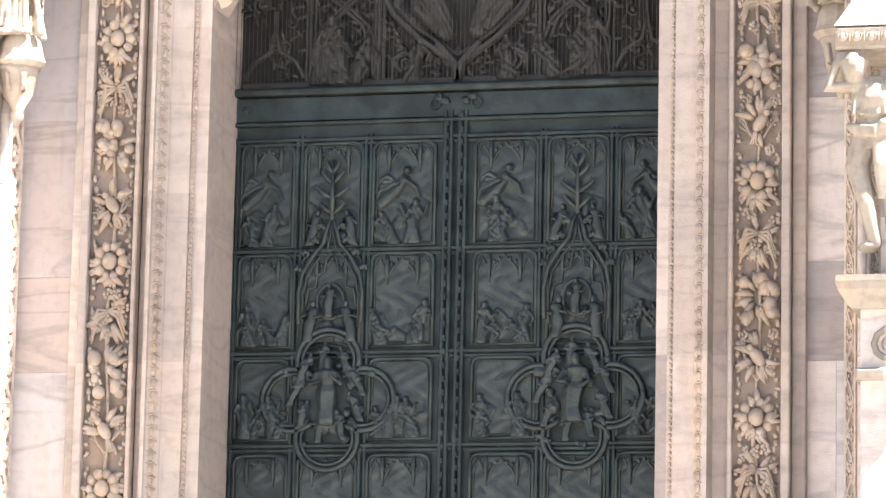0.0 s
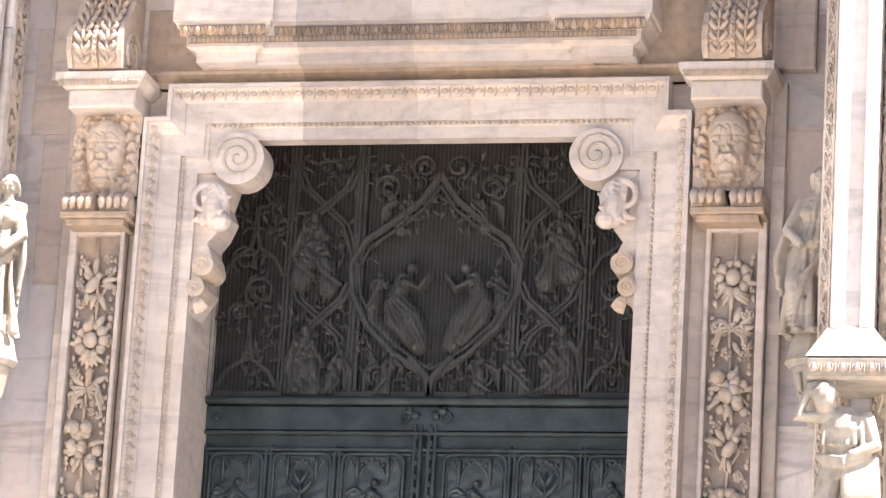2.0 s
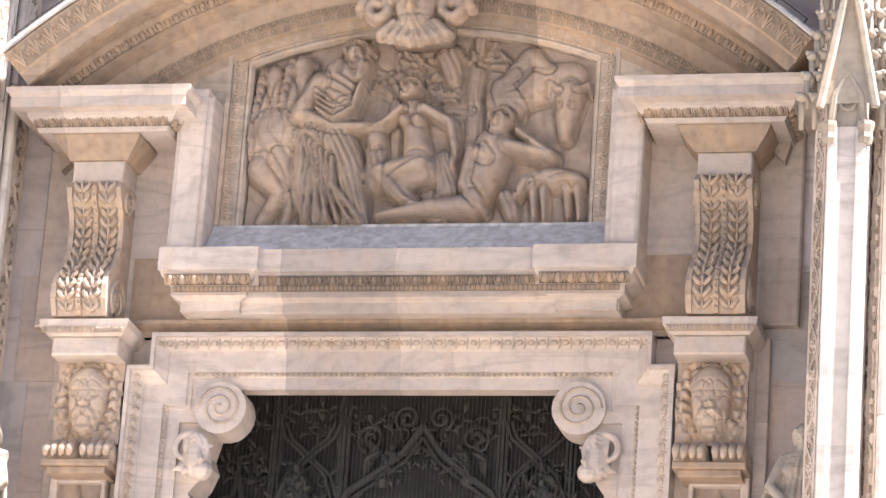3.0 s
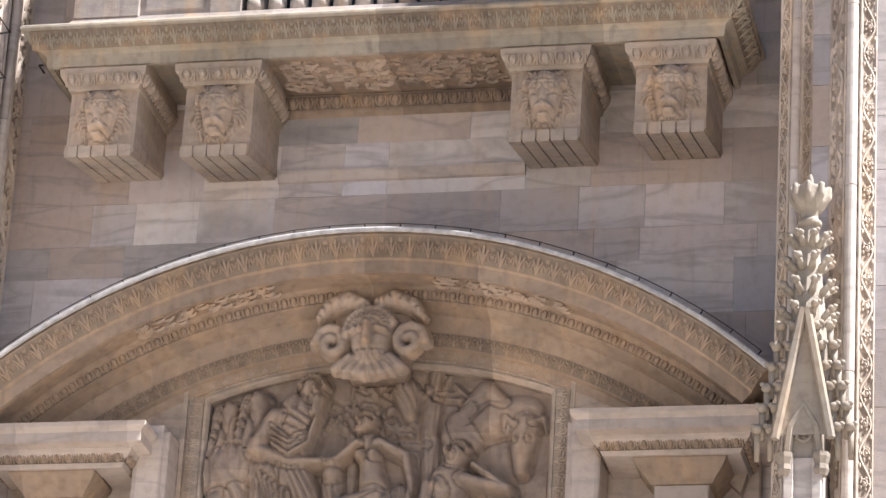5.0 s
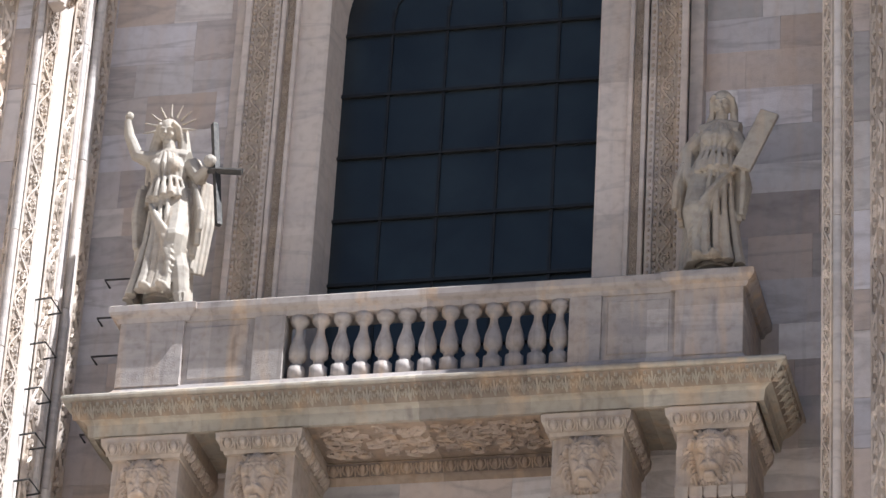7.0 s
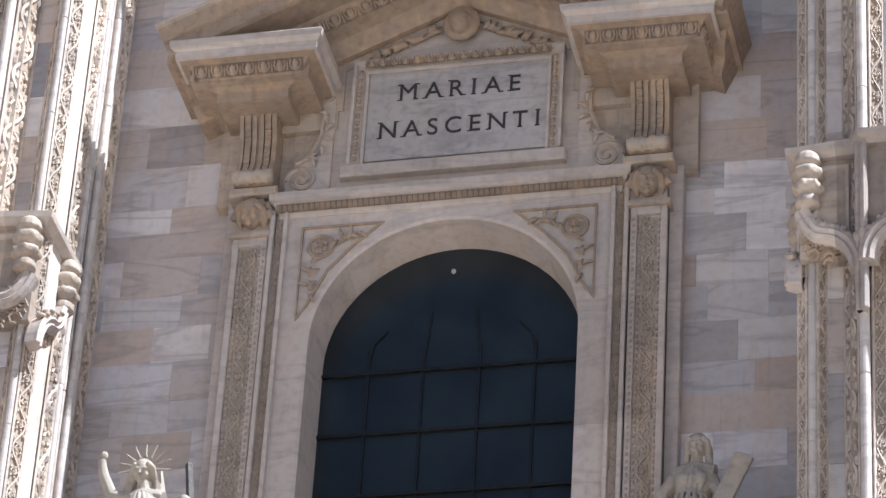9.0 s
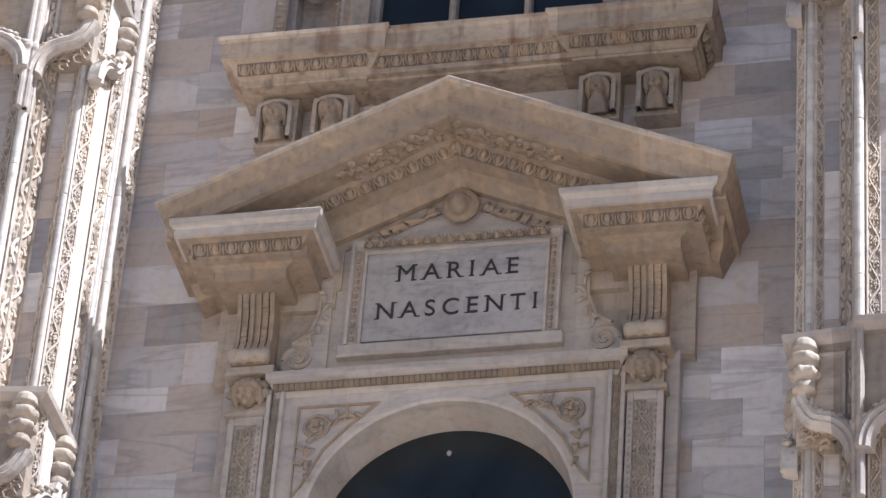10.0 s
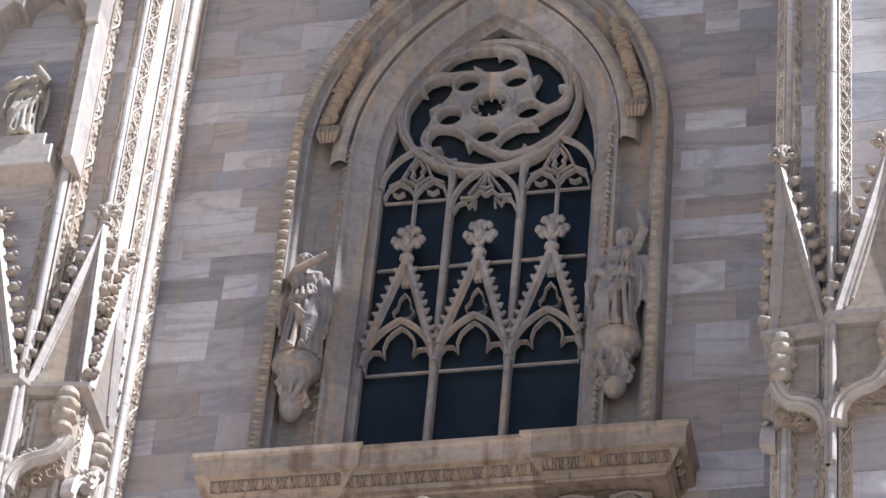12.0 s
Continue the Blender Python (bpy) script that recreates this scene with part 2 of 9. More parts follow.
def part(name, g, material, parent, label="", smooth=False, kind=""):
    ob = new(name, mesh_of(name, g, material, origin_of(parent), smooth))
    ob.parent = parent
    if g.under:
        part("shade_ground", g.under, HOLLOW if material in (BAND, CARVED) else BED if name in ("leaf_cyma", "small_edging") else GROOVESHADE, ob)
    return tagged(ob, label, kind=kind)


def solo(name, g, material, at, label, category, group="", kind="", smooth=False):
    ob = new(name, mesh_of(name, g, material, at, smooth))
    ob.location = at
    return tagged(ob, label, category, group, kind)


def sculpted(ob, voxel, soften=3):
    """Melts the overlapping forms of a carving into one skin."""
    m = ob.modifiers.new("one_skin", "REMESH")
    m.mode, m.voxel_size, m.use_smooth_shade = "VOXEL", voxel, True
    if soften:
        q = ob.modifiers.new("soften", "SMOOTH")
        q.factor, q.iterations = 0.5, soften
    return ob


def XZ(p, h):
    return (p.x, h, p.y)


def XY(p, h):
    return (p.x, p.y, h)


def eggs(g, p0, p1, size, out=(0, -1, 0), up=(0, 0, 1)):
    """A row of egg-and-dart between two points: each egg in its horseshoe shell."""
    p0, p1, out, up = Vector(p0), Vector(p1), Vector(out).normalized(), Vector(up).normalized()
    run = p1 - p0
    k = max(1, round(run.length / (size * 1.25)))
    d = run / k
    a = d.normalized()
    lift, half = out * 0.008, up * size * 0.55
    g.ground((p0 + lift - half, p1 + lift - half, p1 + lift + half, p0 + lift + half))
    for i in range(k):
        c = p0 + d * (i + 0.5) + out * (0.008 + size * 0.06)
        R = Matrix((a, out, up)).transposed()
        g.blob(c, (size * 0.30, size * 0.32, size * 0.44), 7, 5, R)
        ring = [c + a * (size * 0.45 * math.sin(w)) - up * (size * 0.5 * math.cos(w)) + up * size * 0.08 for w in (-2.2, -1.5, -0.75, 0, 0.75, 1.5, 2.2)]
        g.tube(ring, size * 0.095, 5)
        g.blob(c + d * 0.5 - up * size * 0.1, (size * 0.10, size * 0.16, size * 0.46), 5, 4, R)


def beads(g, p0, p1, size):
    p0, p1 = Vector(p0), Vector(p1)
    k = max(1, round((p1 - p0).length / (size * 1.15)))
    for i in range(k):
        c = p0 + (p1 - p0) * ((i + 0.5) / k)
        g.blob(c, (size * 0.5, size * 0.5, size * 0.5), 5, 3)


def leaf_row(g, p0, p1, width, height, lean):
    """A row of upright rounded leaves, as on a cyma: lean is the vector from foot to tip."""
    p0, p1, lean = Vector(p0), Vector(p1), Vector(lean)
    k = max(1, round((p1 - p0).length / width))
    a = (p1 - p0) / k
    out = a.cross(lean).normalized()
    if out.y > 0.01 or (abs(out.y) <= 0.01 and out.z > 0):
        out = -out
    lift = out * 0.006
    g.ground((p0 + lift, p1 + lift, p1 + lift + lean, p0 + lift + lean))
    R = Matrix((a.normalized(), out, lean.normalized())).transposed()
    L, w = lean.length, a.length
    for i in range(k):
        c = p0 + a * (i + 0.5) + out * 0.012
        for q in (-0.27, 0.0, 0.27):
            g.blob(c + a * q + lean * (0.5 + 0.06 * (q == 0)), (w * 0.15, w * 0.16 + height * 0.3, L * (0.42 if q else 0.5)), 5, 4, R)


def palmette(g, at, u, w, h):
    """One unit of a carved frieze: a leaf fan between two curls. at(along, up, out) gives the 3D point."""
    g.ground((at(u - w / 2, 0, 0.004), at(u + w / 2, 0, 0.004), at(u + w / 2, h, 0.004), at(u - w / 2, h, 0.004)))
    for a in (-1, 0, 1):
        g.tube([at(u, 0.05 * h, 0.0), at(u + 0.10 * w * a, (0.5 - 0.1 * abs(a)) * h, 0.02), at(u + 0.26 * w * a, (0.88 - 0.16 * abs(a)) * h, 0.018), at(u + 0.30 * w * a, (0.94 - 0.34 * abs(a)) * h, 0.005)], [w * 0.05, w * 0.085, w * 0.07, w * 0.02], 5)
    for q in (-1, 1):
        g.tube([at(u + q * w * (0.34 + 0.13 * (1 - t / 9) * math.cos(0.8 * t)), h * (0.36 + 0.30 * (1 - t / 9) * math.sin(0.8 * t)), 0.012) for t in range(7)], w * 0.055, 5)
        g.blob(at(u + q * w * 0.45, 0.82 * h, 0.01), (w * 0.085, 0.02, h * 0.14), 5, 4)


def vine(g, x0, x1, z0, z1, at, pitch=0.42, below=4, above=6):
    """A running vine in a band: a waving stem, curled tendrils and leaves. at(u, z, out) gives the 3D point."""
    w = (x1 - x0)
    m = (x0 + x1) / 2
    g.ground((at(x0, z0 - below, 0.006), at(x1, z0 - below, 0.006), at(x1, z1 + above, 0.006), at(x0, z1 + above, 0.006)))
    n = max(2, int((z1 - z0) / pitch))
    step = (z1 - z0) / n
    stem = []
    for i in range(n * 6 + 1):
        z = z0 + step * i / 6
        stem.append(at(m + 0.36 * w * math.sin(math.pi * i / 6), z, 0.02))
    g.tube(stem, w * 0.075, 4)
    for i in range(n):
        z = z0 + step * (i + 0.5)
        s = 1 if i % 2 else -1
        curl = [at(m + s * w * (0.02 + 0.26 * math.cos(a) * (1 - a / 9)), z + w * 0.34 * math.sin(a) * (1 - a / 9), 0.02) for a in (0, 0.8, 1.6, 2.4, 3.2, 4.0, 4.8, 5.6)]
        g.tube(curl, w * 0.07, 4)
        g.blob(at(m + s * w * 0.05, z, 0.025), (w * 0.13, 0.02, w * 0.13), 5, 3)
        for q in range(5):
            a = 0.9 + 1.15 * q
            g.blob(at(m + s * w * (0.04 + 0.30 * math.cos(a)), z + w * 0.40 * math.sin(a), 0.022), (w * 0.085, 0.022, w * 0.12), 5, 3)
        for dz in (-0.42, 0.42):
            g.blob(at(m - s * w * 0.34, z + step * dz, 0.02), (w * 0.11, 0.02, w * 0.2), 5, 3)


def relief_field(g, box, cell, y, forms, ground=None, cut=0.03):
    """High relief: bodies as swelling bands (points, radii, lift, folds, fold direction) that overlap on a field; box = x0, x1, z0, z1."""
    x0, x1, z0, z1 = box
    nx, nz = int((x1 - x0) / cell), int((z1 - z0) / cell)
    X, Z = np.meshgrid(np.linspace(x0, x1, nx + 1), np.linspace(z0, z1, nz + 1))
    D = np.zeros_like(X) if ground is None else ground(X, Z)
    for pts, radii, lift, folds, turn in forms:
        H = np.zeros_like(X)
        off = np.full_like(X, 9.0)
        for k in range(max(1, len(pts) - 1)):
            (ax, az), (bx, bz) = pts[k], pts[min(k + 1, len(pts) - 1)]
            ra, rb = radii[k], radii[min(k + 1, len(radii) - 1)]
            L2 = (bx - ax) ** 2 + (bz - az) ** 2 + 1e-9
            t = np.clip(((X - ax) * (bx - ax) + (Z - az) * (bz - az)) / L2, 0, 1)
            r = ra + (rb - ra) * t
            d = np.hypot(X - ax - (bx - ax) * t, Z - az - (bz - az) * t) / r
            side = ((X - ax) * (bz - az) - (Z - az) * (bx - ax)) / np.sqrt(L2) / r
            h = np.where(d < 1, (lift + 0.75 * r) * np.clip(1 - d ** 2, 0, 1) ** 0.36, 0)
            if folds:
                w = side * folds * math.cos(turn) + t * folds * 1.5 * math.sin(turn)
                h = h * (1 - 0.2 * (1 - np.abs(np.sin(w * 1.57 + 0.7 * np.sin(3 * t + 2 * side)))) ** 2)
            H = np.maximum(H, h)
            off = np.minimum(off, (d - 1) * r)
        groove = cut * np.exp(-(np.clip(off, 0, None) / (1.4 * cell)) ** 2) * (off < 0.2)      # undercut along the outline
        D = np.where((off > 0) & (D > 0.012), np.maximum(0.012, D - groove), D)
        D = np.maximum(D, H)
    v = [(float(a), float(y - b), float(c)) for a, b, c in zip(X.ravel(), D.ravel(), Z.ravel())]
    f = []
    for a in range(nz):
        for b in range(nx):
            if ground is not None or max(D[a, b], D[a + 1, b], D[a, b + 1], D[a + 1, b + 1]) > 0.004:
                k = a * (nx + 1) + b
                f.append((k, k + 1, k + nx + 2, k + nx + 1))
    g.add(v, f)


def draped(F, x, z, h, lean, rnd, lift=0.02):
    """A small robed figure for a relief field."""
    r = h * 0.15
    top = x + lean * h
    F.append(([(x, z), (x + lean * 0.3 * h + rnd.uniform(-0.3, 0.3) * r, z + 0.38 * h), (top, z + 0.74 * h)], [r * 1.25, r, r * 0.95], lift, 5, 0.15))
    F.append(([(x + rnd.uniform(-1, 1) * r, z + 0.02 * h), (x + lean * 0.4 * h, z + 0.5 * h)], [r * 0.9, r * 0.8], lift + r * 0.3, 4, 0.3))
    F.append(([(top + lean * 0.1 * h, z + 0.9 * h), (top + lean * 0.1 * h, z + 0.87 * h)], [h * 0.078, h * 0.065], lift + r * 0.5, 0, 0))
    for s in (-1, 1):
        e = rnd.uniform(-0.2, 0.28) * h
        F.append(([(top + s * r * 0.8, z + 0.72 * h), (top + s * r * rnd.uniform(1.1, 1.7), z + 0.56 * h), (top + s * r * rnd.uniform(0.2, 2.2), z + 0.58 * h + e)], [r * 0.36, r * 0.32, r * 0.22], lift + r * 0.6, 0, 0))
    F.append(([(top - r, z + 0.62 * h), (x + rnd.uniform(-1.6, 1.6) * r, z + 0.3 * h), (x + rnd.uniform(-1.8, 1.8) * r, z + 0.05 * h)], [r * 0.3, r * 0.35, r * 0.25], lift + r * 0.5, 2, 0))


# ---- setting: ground, facade wall, buttresses ----
WALL = 0.25


def ground():
    g = Geo()
    g.add([(-2000, -2000, 0), (2000, -2000, 0), (2000, 300, 0), (-2000, 300, 0)], [(0, 1, 2, 3)])
    solo("ground", g, PAVING, (0, 0, 0), "pale stone paving of the wide open square", "ground", kind="structure")
    g = Geo()
    for k in range(7):
        g.box(-14, 14, -6.5 + 0.4 * k, 6, 0.17 * k, 0.17 * (k + 1), 0.02)
    solo("church_steps", g, FRAME, (0, 0, 0), "worn marble steps before the church front", "steps", kind="structure")


ground()

facade = thing("wall_west", (0, 0, 0), "tall church front faced with veined grey and pink marble blocks", "wall", kind="structure")
OPENINGS = [(-3.0, 3.0, 1.0, 14.2), (-1.95, 1.95, 23.0, 30.6), (-2.1, 2.1, 36.5, 48.0)]


def backing():
    g = Geo()
    x0, x1, y0, y1 = -5.2, 5.2, WALL + 0.06, 2.6
    z = 0.0
    for a, b, lo, hi in OPENINGS:
        g.box(x0, x1, y0, y1, z, lo)
        g.box(x0, a, y0, y1, lo, hi)
        g.box(b, x1, y0, y1, lo, hi)
        z = hi
    g.box(x0, x1, y0, y1, z, 56)
    for s in (-1, 1):
        g.box(min(s * 5.2, s * 22), max(s * 5.2, s * 22), WALL + 0.3, 2.6, 0, 44 if s else 0)
    g.box(-22, 22, 9.0, 9.5, 0, 44)
    part("wall_core", g, CARVED, facade)


backing()


def courses(z0, z1, seed):
    """Rows of blocks (x0, x1, z0, z1) between the buttresses, cut round the openings and the portal."""
    rnd = random.Random(seed)
    z, out = z0, []
    while z < z1 - 0.1:
        h = min(rnd.choice((0.42, 0.5, 0.56, 0.62, 0.7)) * (2.6 if z < 17.0 else 1.0), z1 - z)
        if z1 - z - h < 0.25:
            h = z1 - z
        spans = [(-5.05, 5.05)]
        for a, b, lo, hi in OPENINGS + [(-4.1, 4.1, 1.0, 17.0), (-2.4, 2.4, 30.0, 34.2)]:
            if z + h > lo and z < hi:
                spans = [q for s in spans for q in ((s[0], min(s[1], a)), (max(s[0], b), s[1])) if q[1] - q[0] > 0.05]
        for a, b in spans:
            x = a - rnd.uniform(0, 0.5)
            while x < b:
                w = rnd.choice((0.55, 0.8, 0.95, 1.1, 1.4, 1.7))
                e = x + w
                if b - e < 0.3:
                    e = b
                if min(e, b) - max(x, a) > 0.04:
                    out.append((max(x, a), min(e, b), z, z + h))
                x = e
        z += h
    return out


UNIT = Geo()
UNIT.box(-0.5, 0.5, -0.5, 0.5, -0.5, 0.5)
UNIT_MESH = mesh_of("marble_block", UNIT, BLOCK)
near, rest = [], []
for q in courses(4.0, 50.0, 5):
    (near if 20.0 < q[2] < 36.0 and len(near) < 300 else rest).append(q)
rnd = random.Random(11)
far_blocks = Geo()
for x0, x1, z0, z1 in rest:
    far_blocks.box(x0 + 0.0012, x1 - 0.0012, WALL - rnd.uniform(0, 0.005), WALL + 0.06, z0 + 0.0012, z1 - 0.0012, 0.002)


def far_wall():
    part("marble_blocks", far_blocks, ISLE, facade, "veined marble facing blocks", kind="stuff")


# plan of a buttress, inner face first, as (distance from the axis, y)
SIDE = 4.90


def flat_blocks(g, x0, x1, y0, y1, z0, z1, rnd, lo=0.5, hi=1.3):
    z = z0
    while z < z1:
        h = min(rnd.uniform(lo, hi), z1 - z)
        g.box(x0, x1, y0, y1, z + 0.003, z + h - 0.003, 0.004)
        z += h


def buttress(s):
    flip = s < 0
    rnd = random.Random(3 + s)
    b = thing("buttress", (s * 6.2, -0.8, 0), "marble wall buttress edged with round shafts and carved vine bands", "buttress", "buttresses")
    Z0, Z1 = 0.0, 51.2
    g = Geo(flip)
    g.box(SIDE + 0.06, 12, -1.72, 2.0, Z0, Z1)
    g.box(5.55, 12, -2.02, -1.6, Z0, Z1)
    part("core", g, CARVED, b)
    g = Geo(flip)                                      # unseen stages, added and stepped to shape the sun patches on the wall
    g.box(SIDE + 0.06, 12, -1.36, 2.0, Z1, 56.4)
    g.box(SIDE + 0.06, 12, -2.1, 2.0, 56.4, 64.0)
    part("unseen_shade_stage", g, CARVED, b)
    g = Geo(flip)
    z = Z0
    while z < Z1:                                      # inner face towards the door: plain panel of tall slabs
        h = rnd.uniform(0.7, 1.5)
        g.box(SIDE, SIDE + 0.08, -1.70, -1.28, z + 0.0015, min(Z1, z + h) - 0.0015)
        z += h
    part("inner_panel", g, SUNPANEL, b, "pale plain slabs between carved bands", kind="stuff")
    g = Geo(flip)
    flat_blocks(g, 5.22, 5.50, -1.80, -1.70, Z0, Z1, rnd)
    flat_blocks(g, 5.98, 9.5, -2.10, -2.0, Z0, Z1, rnd)
    part("facing_rest", g, ISLE, b, kind="stuff")
    # round mouldings between the bands
    for (x, y, r) in ((SIDE - 0.01, -0.26, 0.04), (SIDE - 0.03, -0.42, 0.055), (SIDE - 0.01, -0.62, 0.03), (SIDE - 0.01, -0.76, 0.045), (5.08, -1.90, 0.05), (5.75, -2.20, 0.065)):
        z = Z0
        while z < Z1:
            h = rnd.uniform(1.5, 2.6)
            g = Geo(flip)
            g.lathe((x, y, z), [(r - 0.006, 0.003), (r, 0.012), (r, min(h, Z1 - z) - 0.012), (r - 0.006, min(h, Z1 - z) - 0.003)], 14)
            part("shaft_drum", g, DRUM, b)
            z += h
    for (x, y, h) in ((5.70, -2.1, 0.05), (5.86, -2.12, 0.03)):
        g = Geo(flip)
        g.box(x, x + 0.03, y, -1.9, Z0, Z1)
        part("fillet", g, FRAME, b)
    # vine bands: two on the inner face, one each side of the shafts
    def inner(y0, y1):
        def at(u, z, out):
            return (SIDE - out, u, z)
        return y0, y1, at
    def slant(xa, ya, xb, yb):
        d = Vector((xb - xa, yb - ya, 0))
        L = d.length
        d.normalize()
        nrm = Vector((d.y, -d.x, 0))
        def at(u, z, out):
            q = Vector((xa, ya, 0)) + d * u + nrm * out
            return (q.x, q.y, z)
        return 0.0, L, at
    for u0, u1, at in (inner(-0.16, 0.2), inner(-1.22, -0.86), slant(SIDE, -1.72, 5.02, -1.88), slant(5.14, -1.90, 5.24, -1.78), slant(5.48, -1.80, 5.68, -2.12), slant(5.84, -2.16, 6.0, -2.08)):
        g = Geo(flip)
        vine(g, u0, u1, 4.0, 45.4, at, max(0.34, (u1 - u0) * 1.35))
        for u in (u0, u1):
            g.tube([at(u, Z0, 0.01), at(u, Z1, 0.01)], 0.022, 4)
        part("vine_band", g, BAND, b, "carved running vine in a hollow band")
    return b


for side in (-1, 1):
    buttress(side)


# ---- the bronze door ----
DOOR_Y = 1.25


def leaf(g, c, L, ang, w, rnd):
    """A curled pointed leaf in relief."""
    dx, dz = math.cos(ang), math.sin(ang)
    pts, rad = [], []
    for k in range(5):
        t = k / 4
        pts.append((c[0] + dx * L * t - dz * 0.15 * L * t * t, c[1] - 0.05 * math.sin(t * 3), c[2] + dz * L * t + dx * 0.15 * L * t * t))
        rad.append(w * (0.35 + math.sin(math.pi * min(1, t + 0.05)) * 0.75) + 0.002)
    g.tube(pts, rad, 5, 0.7)


def figure(g, x, z, h, y, lean=0.0, r=None, rnd=random):
    """A small draped figure in relief, plain."""
    r = r or h * 0.16
    k = 10
    rings = [(0.0, 0.8), (0.06, 0.9), (0.2, 0.78), (0.36, 0.88), (0.48, 0.92), (0.58, 0.72), (0.68, 0.86), (0.78, 0.95), (0.82, 0.5), (0.85, 0.34)]
    sway = rnd.uniform(-0.35, 0.35) * r
    v, f = [], []
    for hh, rr in rings:
        for i in range(k):
            a = 2 * math.pi * i / k
            q = r * rr * (1 + (0.16 if i % 2 else -0.1) * (hh < 0.6))
            v.append((x + lean * hh * h + sway * math.sin(hh * 6) + q * math.cos(a), y + 0.8 * q * math.sin(a), z + hh * h))
    for j in range(len(rings) - 1):
        for i in range(k):
            f.append((j * k + i, j * k + (i + 1) % k, (j + 1) * k + (i + 1) % k, (j + 1) * k + i))
    f += [tuple(reversed(range(k))), tuple(range((len(rings) - 1) * k, len(rings) * k))]
    g.add(v, f)
    g.blob((x + lean * h * 0.95, y - r * 0.2, z + h * 0.92), (h * 0.075, h * 0.075, h * 0.095), 6, 5)
    for s in (-1, 1):
        e = rnd.uniform(-0.12, 0.12) * h
        g.tube([(x + lean * 0.75 * h + s * r * 0.9, y, z + h * 0.75), (x + lean * h * 0.6 + s * r * 1.35, y - r * 0.5, z + h * 0.58), (x + lean * h * 0.6 + s * r * 0.5, y - r * 1.0, z + h * 0.6 + e)], [r * 0.33, r * 0.28, r * 0.2], 5)


def spiral_bar(g, cx, cz, r, y, s):
    g.tube([(cx + s * r * (1 - t / 26) * math.cos(0.5 * t - 1.2), y, cz + r * (1 - t / 26) * math.sin(0.5 * t - 1.2)) for t in range(22)], 0.022, 5)


def ring(g, cx, cz, r, w, y, n=24, sx=1.0):
    g.tube([(cx + sx * r * math.cos(2 * math.pi * i / n), y, cz + r * math.sin(2 * math.pi * i / n)) for i in range(n + 1)], w, 6, caps=False)


def canopy(g, x0, x1, z, y):
    """Little gothic canopy with hanging pinnacles at the head of a panel."""
    m, w = (x0 + x1) / 2, (x1 - x0)
    for k in (-0.26, 0.26):
        g.tube([(m + k * w, y - 0.03, z), (m + k * w, y - 0.05, z - 0.12), (m + k * w, y - 0.04, z - 0.24), (m + k * w, y - 0.03, z - 0.36)], [0.02, 0.03, 0.024, 0.008], 5)
    for a, b in ((-0.5, -0.26), (-0.26, 0.26), (0.26, 0.5)):
        g.tube([(m + a * w, y - 0.02, z - 0.3), (m + (a * 0.8 + b * 0.2) * w, y - 0.03, z - 0.16), (m + (a + b) / 2 * w, y - 0.03, z - 0.06), (m + (a * 0.2 + b * 0.8) * w, y - 0.03, z - 0.16), (m + b * w, y - 0.02, z - 0.3)], 0.017, 5)
    for k in range(5):
        g.blob((m + (k - 2) * w * 0.09, y - 0.04, z - 0.06 - 0.03 * abs(k - 2)), (0.022, 0.025, 0.03), 5, 3)


